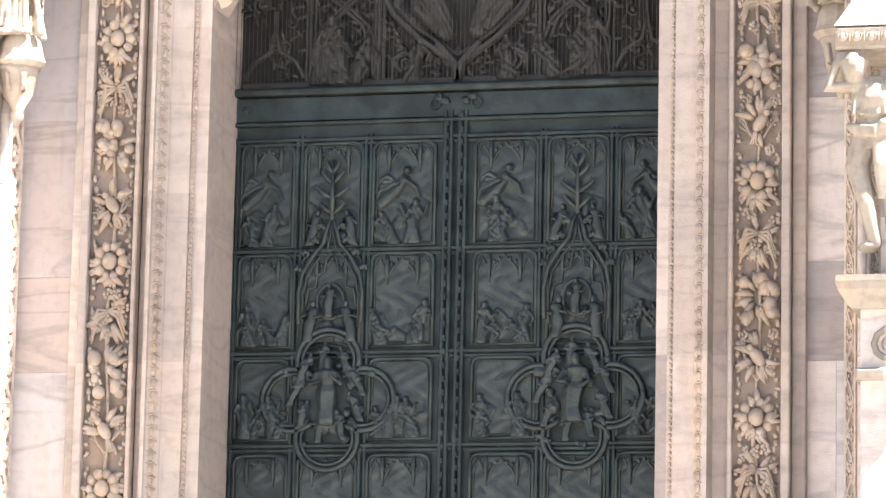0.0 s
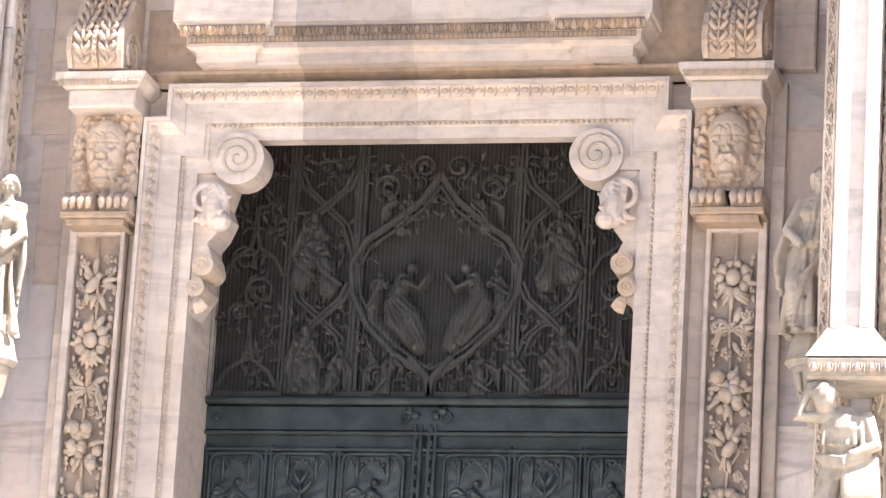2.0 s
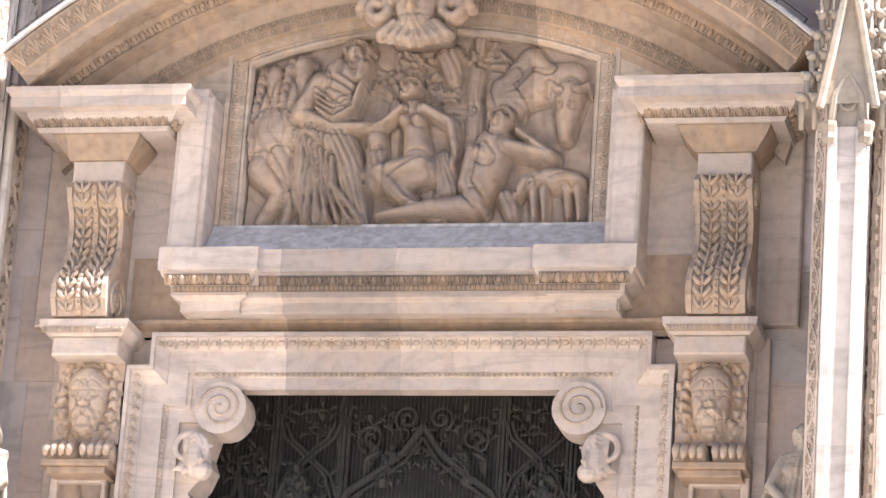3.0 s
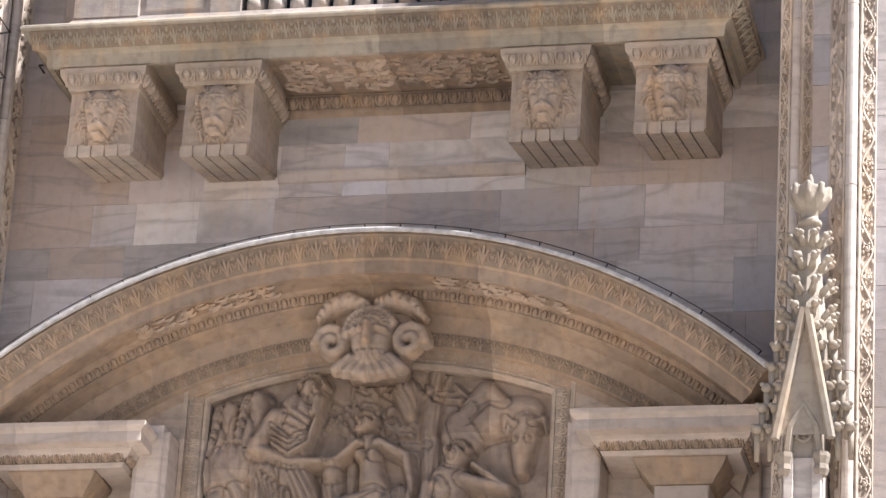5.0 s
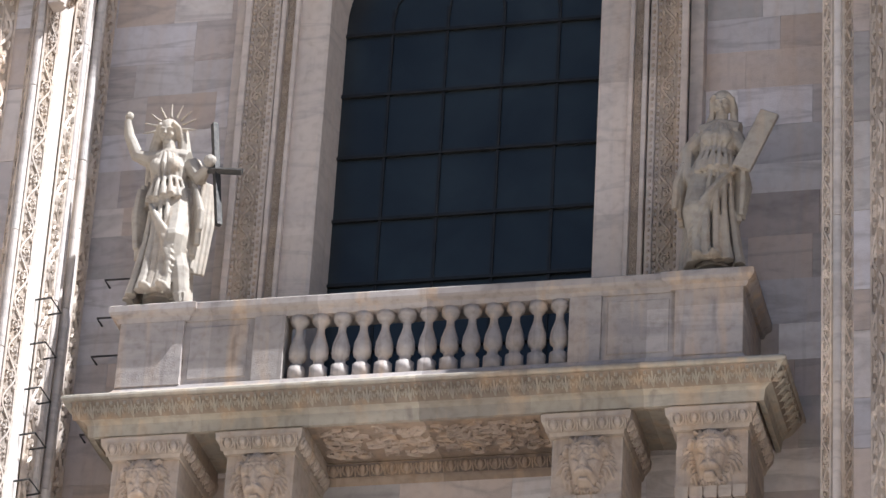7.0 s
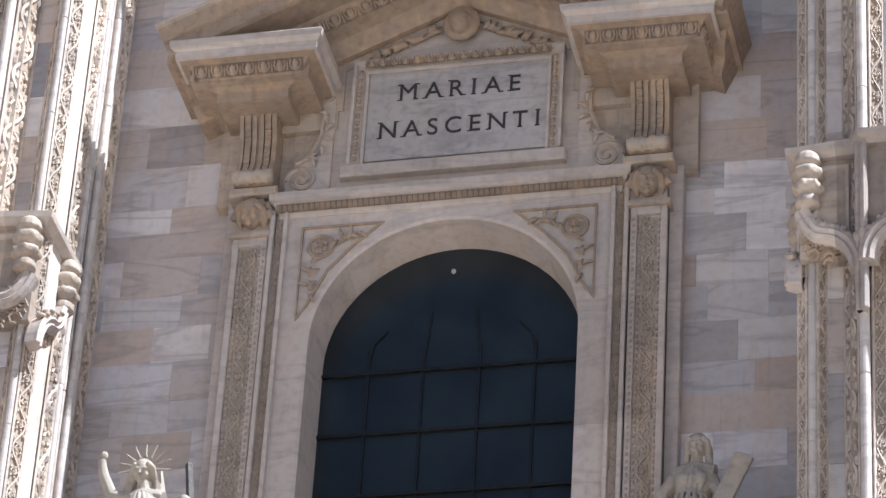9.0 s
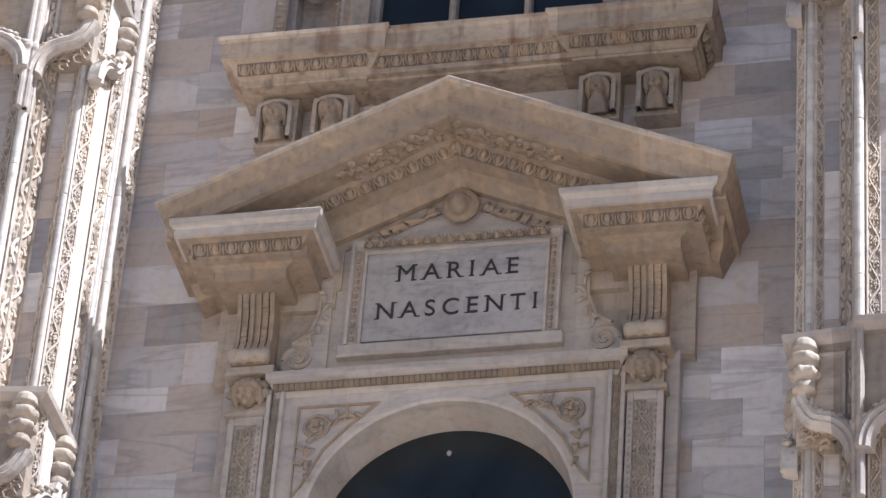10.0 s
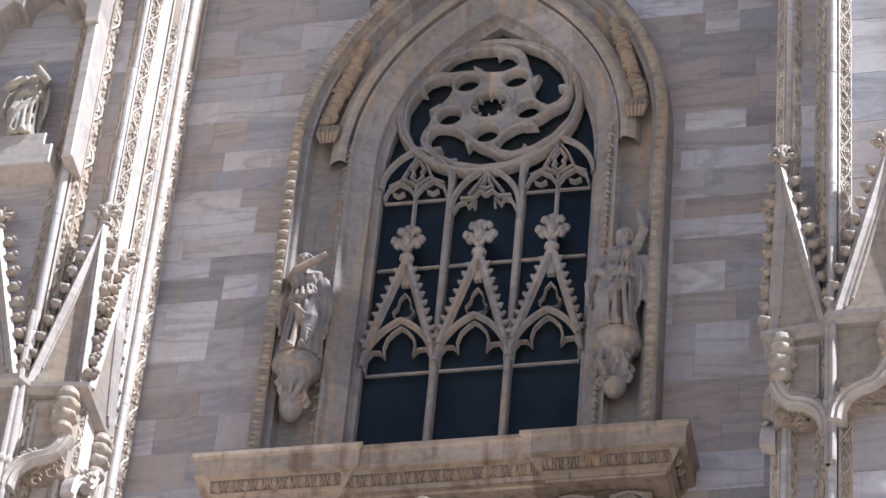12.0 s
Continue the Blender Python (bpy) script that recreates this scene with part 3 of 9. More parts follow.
def bronze_door():
    d = thing("bronze_door", (0, DOOR_Y, 1.2), "huge dark green bronze double door covered with figure reliefs", "door", kind="thing")
    rnd = random.Random(21)
    Y = DOOR_Y
    LEAF = [(-2.62, -0.14), (0.14, 2.62)]
    rows = [(8.02, 9.12), (9.18, 10.42)]            # bands of panels above the medallions
    cols = [(0.22, 0.98), (1.08, 1.80), (1.90, 2.56)]
    g = Geo()
    g.box(-2.7, 2.7, Y, Y + 0.25, 1.2, 10.62)
    part("door_leaf", g, BRONZE, d)
    # upright and level bars
    for x in (-2.62, -1.85, -1.03, 1.03, 1.85, 2.62):
        g = Geo()
        for o in (-0.03, 0.03):
            g.tube([(x + o, Y - 0.03, 1.3), (x + o, Y - 0.03, 10.5)], 0.026, 6)
        part("stile", g, BRONZE, d)
    g = Geo()
    for o in (-0.12, -0.05, 0.05, 0.12):
        g.tube([(o, Y - 0.05, 1.3), (o, Y - 0.05, 10.75)], 0.03, 6)
    for k in range(120):
        g.blob((0.085 if k % 2 else -0.085, Y - 0.07, 1.4 + k * 0.078), (0.03, 0.03, 0.045), 5, 3)
    part("meeting_stile", g, BRONZE, d, "twisted rope moulding where the leaves meet")
    for z in (3.2, 4.4, 5.75, 6.88, 7.95, 9.14, 10.44):
        g = Geo()
        g.box(-2.62, 2.62, Y - 0.05, Y, z - 0.06, z - 0.02, 0.01)
        g.box(-2.62, 2.62, Y - 0.07, Y, z - 0.01, z + 0.035, 0.012)
        part("rail", g, BRONZE, d)
    # reliefs
    for sx in (-1, 1):
        for ci, (x0, x1) in enumerate(cols):
            for ri, (z0, z1) in enumerate(rows + [(6.95, 7.9), (5.8, 6.8), (4.45, 5.7)]):
                a, b = (x0, x1) if sx > 0 else (-x1, -x0)
                if ci == 1 and ri == 2:
                    continue
                g = Geo()
                h = Geo()
                h.box(a, b, Y - 0.02, Y, z0, z1, 0.015)
                part("panel_ground", h, BRONZE, d)
                for o, wd, yy in ((0.015, 0.024, 0.04), (0.055, 0.012, 0.03)):
                    A, B, Z, r = a + o, b - o, z1 - o, 0.09
                    rim = [(A, z0 + o), (A, Z - r), (A + 0.3 * r, Z - 0.3 * r), (A + r, Z), (B - r, Z), (B - 0.3 * r, Z - 0.3 * r), (B, Z - r), (B, z0 + o), (A, z0 + o)]
                    h = Geo()
                    h.tube([(x, Y - yy, z) for x, z in rim], wd, 6)
                    part("panel_frame", h, BRONZE, d, smooth=True)
                if ri != 2:
                    canopy(g, a + 0.03, b - 0.03, z1 - 0.02, Y)
                F = []
                top = z1 - (0.24 if ri != 2 else 0.03)
                for k in range(5):                    # clouds, rocks and leaves behind
                    xx, zz, w = rnd.uniform(a + 0.08, b - 0.08), z0 + 0.08 + (top - z0) * 0.3 * rnd.random(), rnd.uniform(0, 3.14)
                    F.append(([(xx, zz), (xx + 0.1 * math.cos(w), zz + 0.1 * math.sin(w)), (xx + 0.17 * math.cos(w + 0.6), zz + 0.17 * math.sin(w + 0.6))], [0.05, 0.045, 0.02], 0.0, 3, 0.5))
                n = 2 if ri != 1 else 1
                mid, tall = (a + b) / 2, top - z0
                if ci == 1 and ri in (0, 1):
                    n = 0
                for k in range(n):
                    draped(F, a + (b - a) * (k + 0.5 + rnd.uniform(-0.2, 0.2)) / n, z0 + 0.05, tall * rnd.uniform(0.46, 0.6), rnd.uniform(-0.3, 0.3), rnd, 0.03)
                    draped(F, a + (b - a) * (k + 0.5 + rnd.uniform(-0.3, 0.3)) / n, z0 + 0.04, tall * rnd.uniform(0.3, 0.4), rnd.uniform(-0.5, 0.5), rnd, 0.035)
                if ri == 1 and n:                     # one hovering above, drapery flying
                    q = rnd.choice((-1, 1))
                    fx, zz = mid + q * 0.06, z0 + tall * 0.62
                    F.append(([(fx + q * 0.2, zz - 0.12), (fx + q * 0.06, zz), (fx - q * 0.06, zz + 0.16)], [0.07, 0.075, 0.06], 0.03, 4, 0.2))
                    F.append(([(fx - q * 0.1, zz + 0.26)], [0.048], 0.07, 0, 0))
                    F.append(([(fx - q * 0.08, zz + 0.15), (fx - q * 0.2, zz + 0.06), (fx - q * 0.24, zz - 0.04)], [0.03, 0.026, 0.018], 0.06, 0, 0))
                    for w in range(4):
                        F.append(([(fx + q * 0.02, zz + 0.12), (fx + q * (0.14 + 0.03 * w), zz + 0.2 - 0.06 * w), (fx + q * (0.22 + 0.02 * w), zz + 0.16 - 0.1 * w)], [0.022, 0.026, 0.012], 0.03, 0, 0))

                def hollow(X, Z):
                    return 0.006 + 0.006 * np.sin(23 * X + 3 * np.sin(11 * Z)) * np.sin(17 * Z)
                relief_field(g, (a + 0.02, b - 0.02, z0 + 0.02, z1 - 0.02), 0.0125, Y - 0.018, F, hollow, 0.012)
                part("relief_panel", g, RELIEFBRONZE, d, smooth=True)
        # crocketed gable over the medallion, and the four-lobed medallion with its group
        cx = sx * 1.44
        g = Geo()
        for s in (-1, 1):
            for o, wd, yy in ((0.0, 0.028, 0.07), (0.05, 0.014, 0.06)):
                g.tube([(cx + s * (x - o), Y - yy, z - o) for x, z in ((0.37, 8.3), (0.38, 8.65), (0.34, 8.88), (0.22, 9.08), (0.10, 9.22), (0.07, 9.36))] + [(cx, Y - yy, 9.56 - o)], [wd] * 6 + [wd * 0.7], 6)
            for x, z in ((0.37, 8.92), (0.28, 9.1), (0.17, 9.24), (0.10, 9.4)):
                for q in (-1, 0, 1):
                    g.blob((cx + s * (x + 0.02) + 0.03 * q, Y - 0.085, z + 0.03 - 0.015 * abs(q)), (0.03, 0.035, 0.04), 5, 4, None, 0.2)
            for z, w in ((9.66, 0.15), (9.84, 0.19), (10.02, 0.13), (10.14, 0.08)):      # leafy finial
                g.tube([(cx, Y - 0.07, z - 0.1), (cx + s * w * 0.5, Y - 0.09, z - 0.04), (cx + s * w, Y - 0.08, z + 0.03), (cx + s * w * 0.8, Y - 0.1, z + 0.07)], [0.018, 0.03, 0.024, 0.01], 6)
            # cusped tracery under the arch
            g.tube([(cx + s * x, Y - 0.05, z) for x, z in ((0.3, 8.5), (0.27, 8.7), (0.18, 8.72), (0.17, 8.86), (0.08, 8.9), (0.06, 9.05), (0.0, 9.16))], 0.018, 5)
            figure(g, cx + s * 0.25, 8.08, 0.48, Y - 0.08, -s * 0.12, None, rnd)
            figure(g, cx + s * 0.27, 9.2, 0.42, Y - 0.06, -s * 0.25, None, rnd)
        g.tube([(cx, Y - 0.07, 9.5), (cx, Y - 0.08, 9.85), (cx, Y - 0.07, 10.2)], [0.035, 0.03, 0.015], 6)
        ring(g, cx, 8.55, 0.2, 0.026, Y - 0.06, 20, 0.8)
        figure(g, cx, 8.36, 0.4, Y - 0.1, 0, None, rnd)
        part("gable_relief", g, RELIEFBRONZE, d, smooth=True)
        g = Geo()
        g.box(cx - 0.55, cx + 0.55, Y - 0.025, Y, 7.1, 7.75)
        m = part("medallion", g, RELIEFBRONZE, d, "four-lobed medallion")
        for ox, oz in ((0, 0.5), (0, -0.5), (-0.46, 0), (0.46, 0)):
            a0 = math.atan2(oz, ox)
            for r, w in ((0.36, 0.035), (0.30, 0.022)):
                g = Geo()
                g.tube([(cx + ox * 0.9 + r * 1.02 * math.cos(a0 + t), Y - 0.07, 7.42 + oz * 0.9 + r * math.sin(a0 + t)) for t in [-2.3 + 4.6 * i / 16 for i in range(17)]], w, 6)
                part("lobe_rim", g, RELIEFBRONZE, m, smooth=True)
        g = Geo()
        figure(g, cx, 7.12, 0.78, Y - 0.14, 0.02, 0.13, rnd)
        for k in range(9):
            a = 2 * math.pi * k / 9 + 0.3
            figure(g, cx + 0.45 * math.cos(a), 7.32 + 0.42 * math.sin(a), 0.36, Y - 0.1, -0.5 * math.cos(a), None, rnd)
        for k in range(26):
            a = rnd.uniform(0, 6.28)
            r = rnd.uniform(0.2, 0.62)
            g.blob((cx + r * math.cos(a), Y - 0.07, 7.42 + r * 0.95 * math.sin(a)), (rnd.uniform(0.03, 0.08), 0.05, rnd.uniform(0.03, 0.07)), 6, 4, None, 0.15)
        sculpted(part("medallion_relief", g, RELIEFBRONZE, d, smooth=True), 0.014, 2)
    # transom beam
    g = Geo()
    g.box(-2.72, 2.72, Y - 0.1, Y + 0.25, 10.62, 10.66, 0.01)
    g.box(-2.72, 2.72, Y - 0.06, Y + 0.25, 10.68, 10.95)
    g.box(-2.72, 2.72, Y - 0.16, Y + 0.25, 10.97, 11.06, 0.03)
    for s in (-1, 1):
        for a, b in ((0.12, 10.85), (0.2, 10.9), (2.5, 10.82)):
            g.blob((s * a, Y - 0.08, b), (0.06, 0.04, 0.05), 7, 5, None, 0.15)
        ring(g, s * 0.24, 10.83, 0.06, 0.018, Y - 0.08, 12)
    part("transom", g, BRONZE, d)
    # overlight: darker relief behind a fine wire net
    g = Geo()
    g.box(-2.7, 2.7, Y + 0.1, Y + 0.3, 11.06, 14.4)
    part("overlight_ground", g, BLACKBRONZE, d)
    g = Geo()
    T = Y + 0.05
    # heart-shaped frame, crossing ogee arches between clustered posts, small arches in the outer bays
    def reflected(pts, w, out=0.03):
        for s in (-1, 1):
            g.tube([(s * x, T - out, z) for x, z in pts], w, 6)
    heart = [(0, 11.3), (0.22, 11.44), (0.45, 11.6), (0.77, 11.91), (0.98, 12.3), (1.02, 12.65), (0.86, 12.95), (0.5, 13.2), (0.22, 13.43), (0, 13.75)]
    reflected(heart, 0.045, 0.05)
    reflected([(x * 0.91, 12.4 + (z - 12.4) * 0.9) for x, z in heart], 0.022, 0.04)
    reflected([(0.0, 11.1), (0.03, 11.3), (0.25, 11.55)], 0.06, 0.05)
    for o in (-0.05, 0.0, 0.05):
        reflected([(0.95 + o, 11.1), (0.95 + o, 14.1)], 0.024, 0.02 + 0.02 * (o == 0))
        reflected([(1.77 + o, 11.1), (1.77 + o, 14.1)], 0.024, 0.02 + 0.02 * (o == 0))
    for dz in (0.0, 1.35):
        for o in (-0.035, 0.035):
            reflected([(1.70 + o, 12.45 + dz), (1.62 + o, 12.25 + dz), (1.36 + o, 12.02 + dz), (1.12 + o, 11.8 + dz), (1.0 + o, 11.45 + dz), (0.98 + o, 11.2 + dz)], 0.024)
            reflected([(1.02 + o, 12.45 + dz), (1.10 + o, 12.25 + dz), (1.36 + o, 12.02 + dz), (1.58 + o, 11.8 + dz), (1.70 + o, 11.5 + dz), (1.74 + o, 11.2 + dz)], 0.024, 0.06)
        reflected([(2.56, 11.2 + dz), (2.45, 11.4 + dz), (2.26, 11.52 + dz), (2.2, 11.8 + dz)], 0.03)
        reflected([(1.84, 11.2 + dz), (1.95, 11.4 + dz), (2.14, 11.52 + dz), (2.2, 11.8 + dz), (2.2, 12.0 + dz)], 0.03)
    for s in (-1, 1):
        for cx, cz, r in ((2.1, 12.35, 0.2), (2.36, 12.1, 0.12), (2.32, 12.75, 0.17), (1.36, 12.6, 0.14), (0.62, 11.35, 0.13), (0.2, 13.85, 0.16), (0.62, 13.6, 0.18), (1.36, 11.5, 0.12)):
            spiral_bar(g, s * cx, cz, r, T - 0.03, s)
    g.box(-2.6, 2.6, T - 0.06, T + 0.05, 11.06, 11.16, 0.02)
    part("overlight_tracery", g, DARKBRONZE, d, kind="stuff")
    g = Geo()
    F = []
    for x, z, h, le in ((-1.62, 11.12, 0.84, 0.12), (-1.4, 11.12, 0.66, -0.05), (-1.2, 11.1, 0.58, 0.2), (-0.57, 11.12, 0.54, 0.2), (0.6, 11.12, 0.54, -0.05), (1.12, 11.1, 0.56, -0.25), (1.42, 11.12, 0.66, 0.05), (1.62, 11.12, 0.84, -0.08),
                        (-0.74, 12.15, 0.45, 0.15), (0.8, 12.15, 0.48, -0.15), (-0.46, 13.1, 0.45, 0.2), (0.55, 13.1, 0.45, -0.2), (-1.62, 12.5, 0.82, 0.15), (-1.3, 12.4, 0.7, -0.2), (1.58, 12.55, 0.8, -0.15), (1.3, 12.45, 0.7, 0.2)):
        draped(F, x, z, h, le, rnd, 0.05)
    for x, s, z in ((-0.57, -1, 11.42), (0.6, 1, 11.42), (-0.46, -1, 13.38), (0.55, 1, 13.38)):        # wings
        for q in range(4):
            F.append(([(x + s * 0.05, z + 0.05), (x + s * (0.12 + 0.03 * q), z + 0.12 - 0.05 * q), (x + s * (0.16 + 0.02 * q), z - 0.12 - 0.05 * q)], [0.02, 0.03, 0.015], 0.06, 0, 0))
    # two bowed figures in the middle, reaching to each other
    for s, x in ((-1, -0.16), (1, 0.24)):
        F.append(([(x + s * 0.0, 11.72), (x + s * 0.1, 12.0), (x + s * 0.3, 12.25), (x + s * 0.22, 12.5)], [0.13, 0.15, 0.12, 0.09], 0.06, 5, 0.3))
        F.append(([(x + s * 0.12, 11.75), (x + s * 0.34, 12.0), (x + s * 0.4, 12.2)], [0.06, 0.08, 0.05], 0.05, 3, 0.2))
        F.append(([(x + s * 0.12, 12.62)], [0.075], 0.1, 0, 0))
        F.append(([(x + s * 0.2, 12.45), (x + s * 0.02, 12.36), (x - s * 0.1, 12.52)], [0.05, 0.04, 0.03], 0.12, 0, 0))
        for q in range(7):
            F.append(([(x + s * (0.3 + 0.05 * q), 11.72 + 0.05 * q), (x + s * (0.36 + 0.04 * q), 11.8 + 0.05 * q)], [0.06, 0.05], 0.02, 0, 0))
    relief_field(g, (-2.5, 2.5, 11.1, 13.9), 0.0145, T, F)
    part("overlight_relief", g, DARKBRONZE, d, smooth=True)
    g = Geo()
    for k in range(95):                               # scrolling leaf work, the same on both sides of the axis
        x, z = rnd.uniform(0.1, 2.5), rnd.uniform(11.15, 14.0)
        if x * x / 0.8 + (z - 12.4) ** 2 < 0.75:
            continue
        r, a0, w = rnd.uniform(0.05, 0.13), rnd.uniform(0, 6.28), rnd.choice((-1, 1))
        for s in (-1, 1):
            g.tube([(s * (x + r * (1 - t / 12) * math.cos(a0 + w * t * 0.55)), T + 0.03, z + r * (1 - t / 12) * math.sin(a0 + w * t * 0.55)) for t in range(10)], [0.02, 0.02, 0.02, 0.018, 0.018, 0.016, 0.016, 0.014, 0.012, 0.01], 5)
            g.blob((s * x, T - 0.01, z), (0.035, 0.04, 0.035), 5, 4)
            for q in range(3):
                leaf(g, (s * (x + r * math.cos(a0 + q)), T, z + r * math.sin(a0 + q)), 0.13, a0 + q * 1.3 if s > 0 else 3.14 - a0 - q * 1.3, 0.02, rnd)
    part("overlight_leafwork", g, DARKBRONZE, d, "scrolling leaf work in dark bronze", kind="stuff")

    g = Geo()
    for k in range(106):
        x = -2.6 + 5.2 * k / 105
        g.tube([(x, Y - 0.22, 11.08), (x, Y - 0.22, 14.1)], 0.0035, 3, caps=False)
    part("wire_net", g, NETWIRE, d, "fine wire bird net over the upper relief", kind="stuff")


bronze_door()


# ---- portal surround ----
def portal():
    p = thing("door_surround", (0, 0, 1.2), "stepped cream marble door frame with beads and carved edging", "door frame")
    path = [(-3.19, 1.2), (-3.19, 14.03), (-2.92, 14.03), (-2.92, 14.42), (2.92, 14.42), (2.92, 14.03), (3.19, 14.03), (3.19, 1.2)]
    g = Geo()
    g.sweep(path, [(0, 0.4), (0, -0.26), (0.045, -0.26), (0.05, -0.21), (0.17, -0.10), (0.18, -0.07), (0.41, -0.05), (0.42, -0.02), (0.46, -0.02), (0.47, 0.0), (0.61, 0.0), (0.61, 0.22), (0.56, 0.24), (0.56, 0.34), (0.0, 0.34)], XZ)
    part("frame", g, FRAME, p)
    for s in (-1, 1):
        g = Geo(s < 0)
        g.box(2.63, 3.19, 0.335, 1.5, 1.2, 14.38)
        part("reveal", g, FRAME, p)
    # Unseen ceiling behind the lintel, added to keep light off the overlight.
    g = Geo()
    g.box(-2.75, 2.75, 0.3, 1.6, 14.36, 14.7)
    part("soffit", g, FRAME, p)
    for s in (-1, 1):
        g = Geo(s < 0)
        beads(g, (2.745, -0.03, 4.5), (2.745, -0.03, 13.62), 0.055)
        part("bead_string", g, CARVED, p, kind="stuff")
        g = Geo(s < 0)
        for k in range(int(9.5 / 0.135)):
            z = 4.6 + k * 0.135
            g.blob((3.085, -0.17, z), (0.045, 0.03, 0.055), 6, 4)
            g.tube([(3.03, -0.13, z + 0.03), (3.07, -0.17, z + 0.07), (3.14, -0.2, z + 0.05)], 0.011, 4)
        part("carved_edging", g, CARVED, p, kind="stuff")
    g = Geo()
    beads(g, (-2.45, -0.03, 13.98), (2.45, -0.03, 13.98), 0.055)
    part("bead_string", g, CARVED, p, kind="stuff")
    g = Geo()
    for k in range(44):
        x = -2.85 + 5.7 * k / 43
        g.blob((x, -0.17, 14.32), (0.05, 0.03, 0.045), 6, 4)
        g.tube([(x + 0.05, -0.13, 14.26), (x + 0.065, -0.17, 14.3), (x + 0.065, -0.2, 14.37)], 0.011, 4)
    part("carved_edging", g, CARVED, p, kind="stuff")
    # plain set-back slips beside the frame
    for s in (-1, 1):
        g = Geo(s < 0)
        g.box(3.19, 3.37, 0.10, 0.4, 1.2, 14.45)
        g.box(4.05, 4.2, 0.10, 0.4, 1.2, 14.45, 0.01)
        g.box(3.37, 4.05, 0.09, 0.4, 12.75, 17.2)
        g.box(2.92, 3.4, -0.05, 0.4, 14.42, 14.6)
        g.box(2.88, 3.24, 0.04, 0.4, 13.9, 14.44)
        part("slip", g, FRAME, p)
    g = Geo()
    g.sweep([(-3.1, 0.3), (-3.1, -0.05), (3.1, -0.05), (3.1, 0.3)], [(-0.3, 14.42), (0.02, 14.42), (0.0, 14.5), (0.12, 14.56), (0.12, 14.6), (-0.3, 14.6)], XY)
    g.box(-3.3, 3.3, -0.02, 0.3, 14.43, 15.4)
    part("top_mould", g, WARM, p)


portal()


def blossom(g, c, r, rnd):
    for k in range(6):
        a = 2 * math.pi * k / 6 + rnd.random()
        g.blob((c[0] + r * 0.62 * math.cos(a), c[1], c[2] + r * 0.62 * math.sin(a)), (r * 0.4, r * 0.22, r * 0.4), 5, 3)
    g.blob((c[0], c[1] - r * 0.25, c[2]), (r * 0.3, r * 0.3, r * 0.3), 5, 3)


def bird(g, c, size, s, rnd):
    R = Matrix.Rotation(radians(35 * s), 3, "Y")
    g.blob(c, (size * 0.42, size * 0.35, size * 0.75), 8, 6, R)
    top = Vector(c) + R @ Vector((0, -0.02, size * 0.8))
    g.blob(top, (size * 0.26, size * 0.25, size * 0.26), 7, 5)
    g.tube([top, top + Vector((s * size * 0.5, 0, size * 0.05))], [size * 0.1, 0.004], 4)
    low = Vector(c) - R @ Vector((0, 0, size * 0.5))
    for k in (-1, 0, 1):
        g.tube([low, low + Vector((-s * size * 0.2 + k * size * 0.2, 0.01, -size * 1.1))], [size * 0.14, size * 0.07], 4)


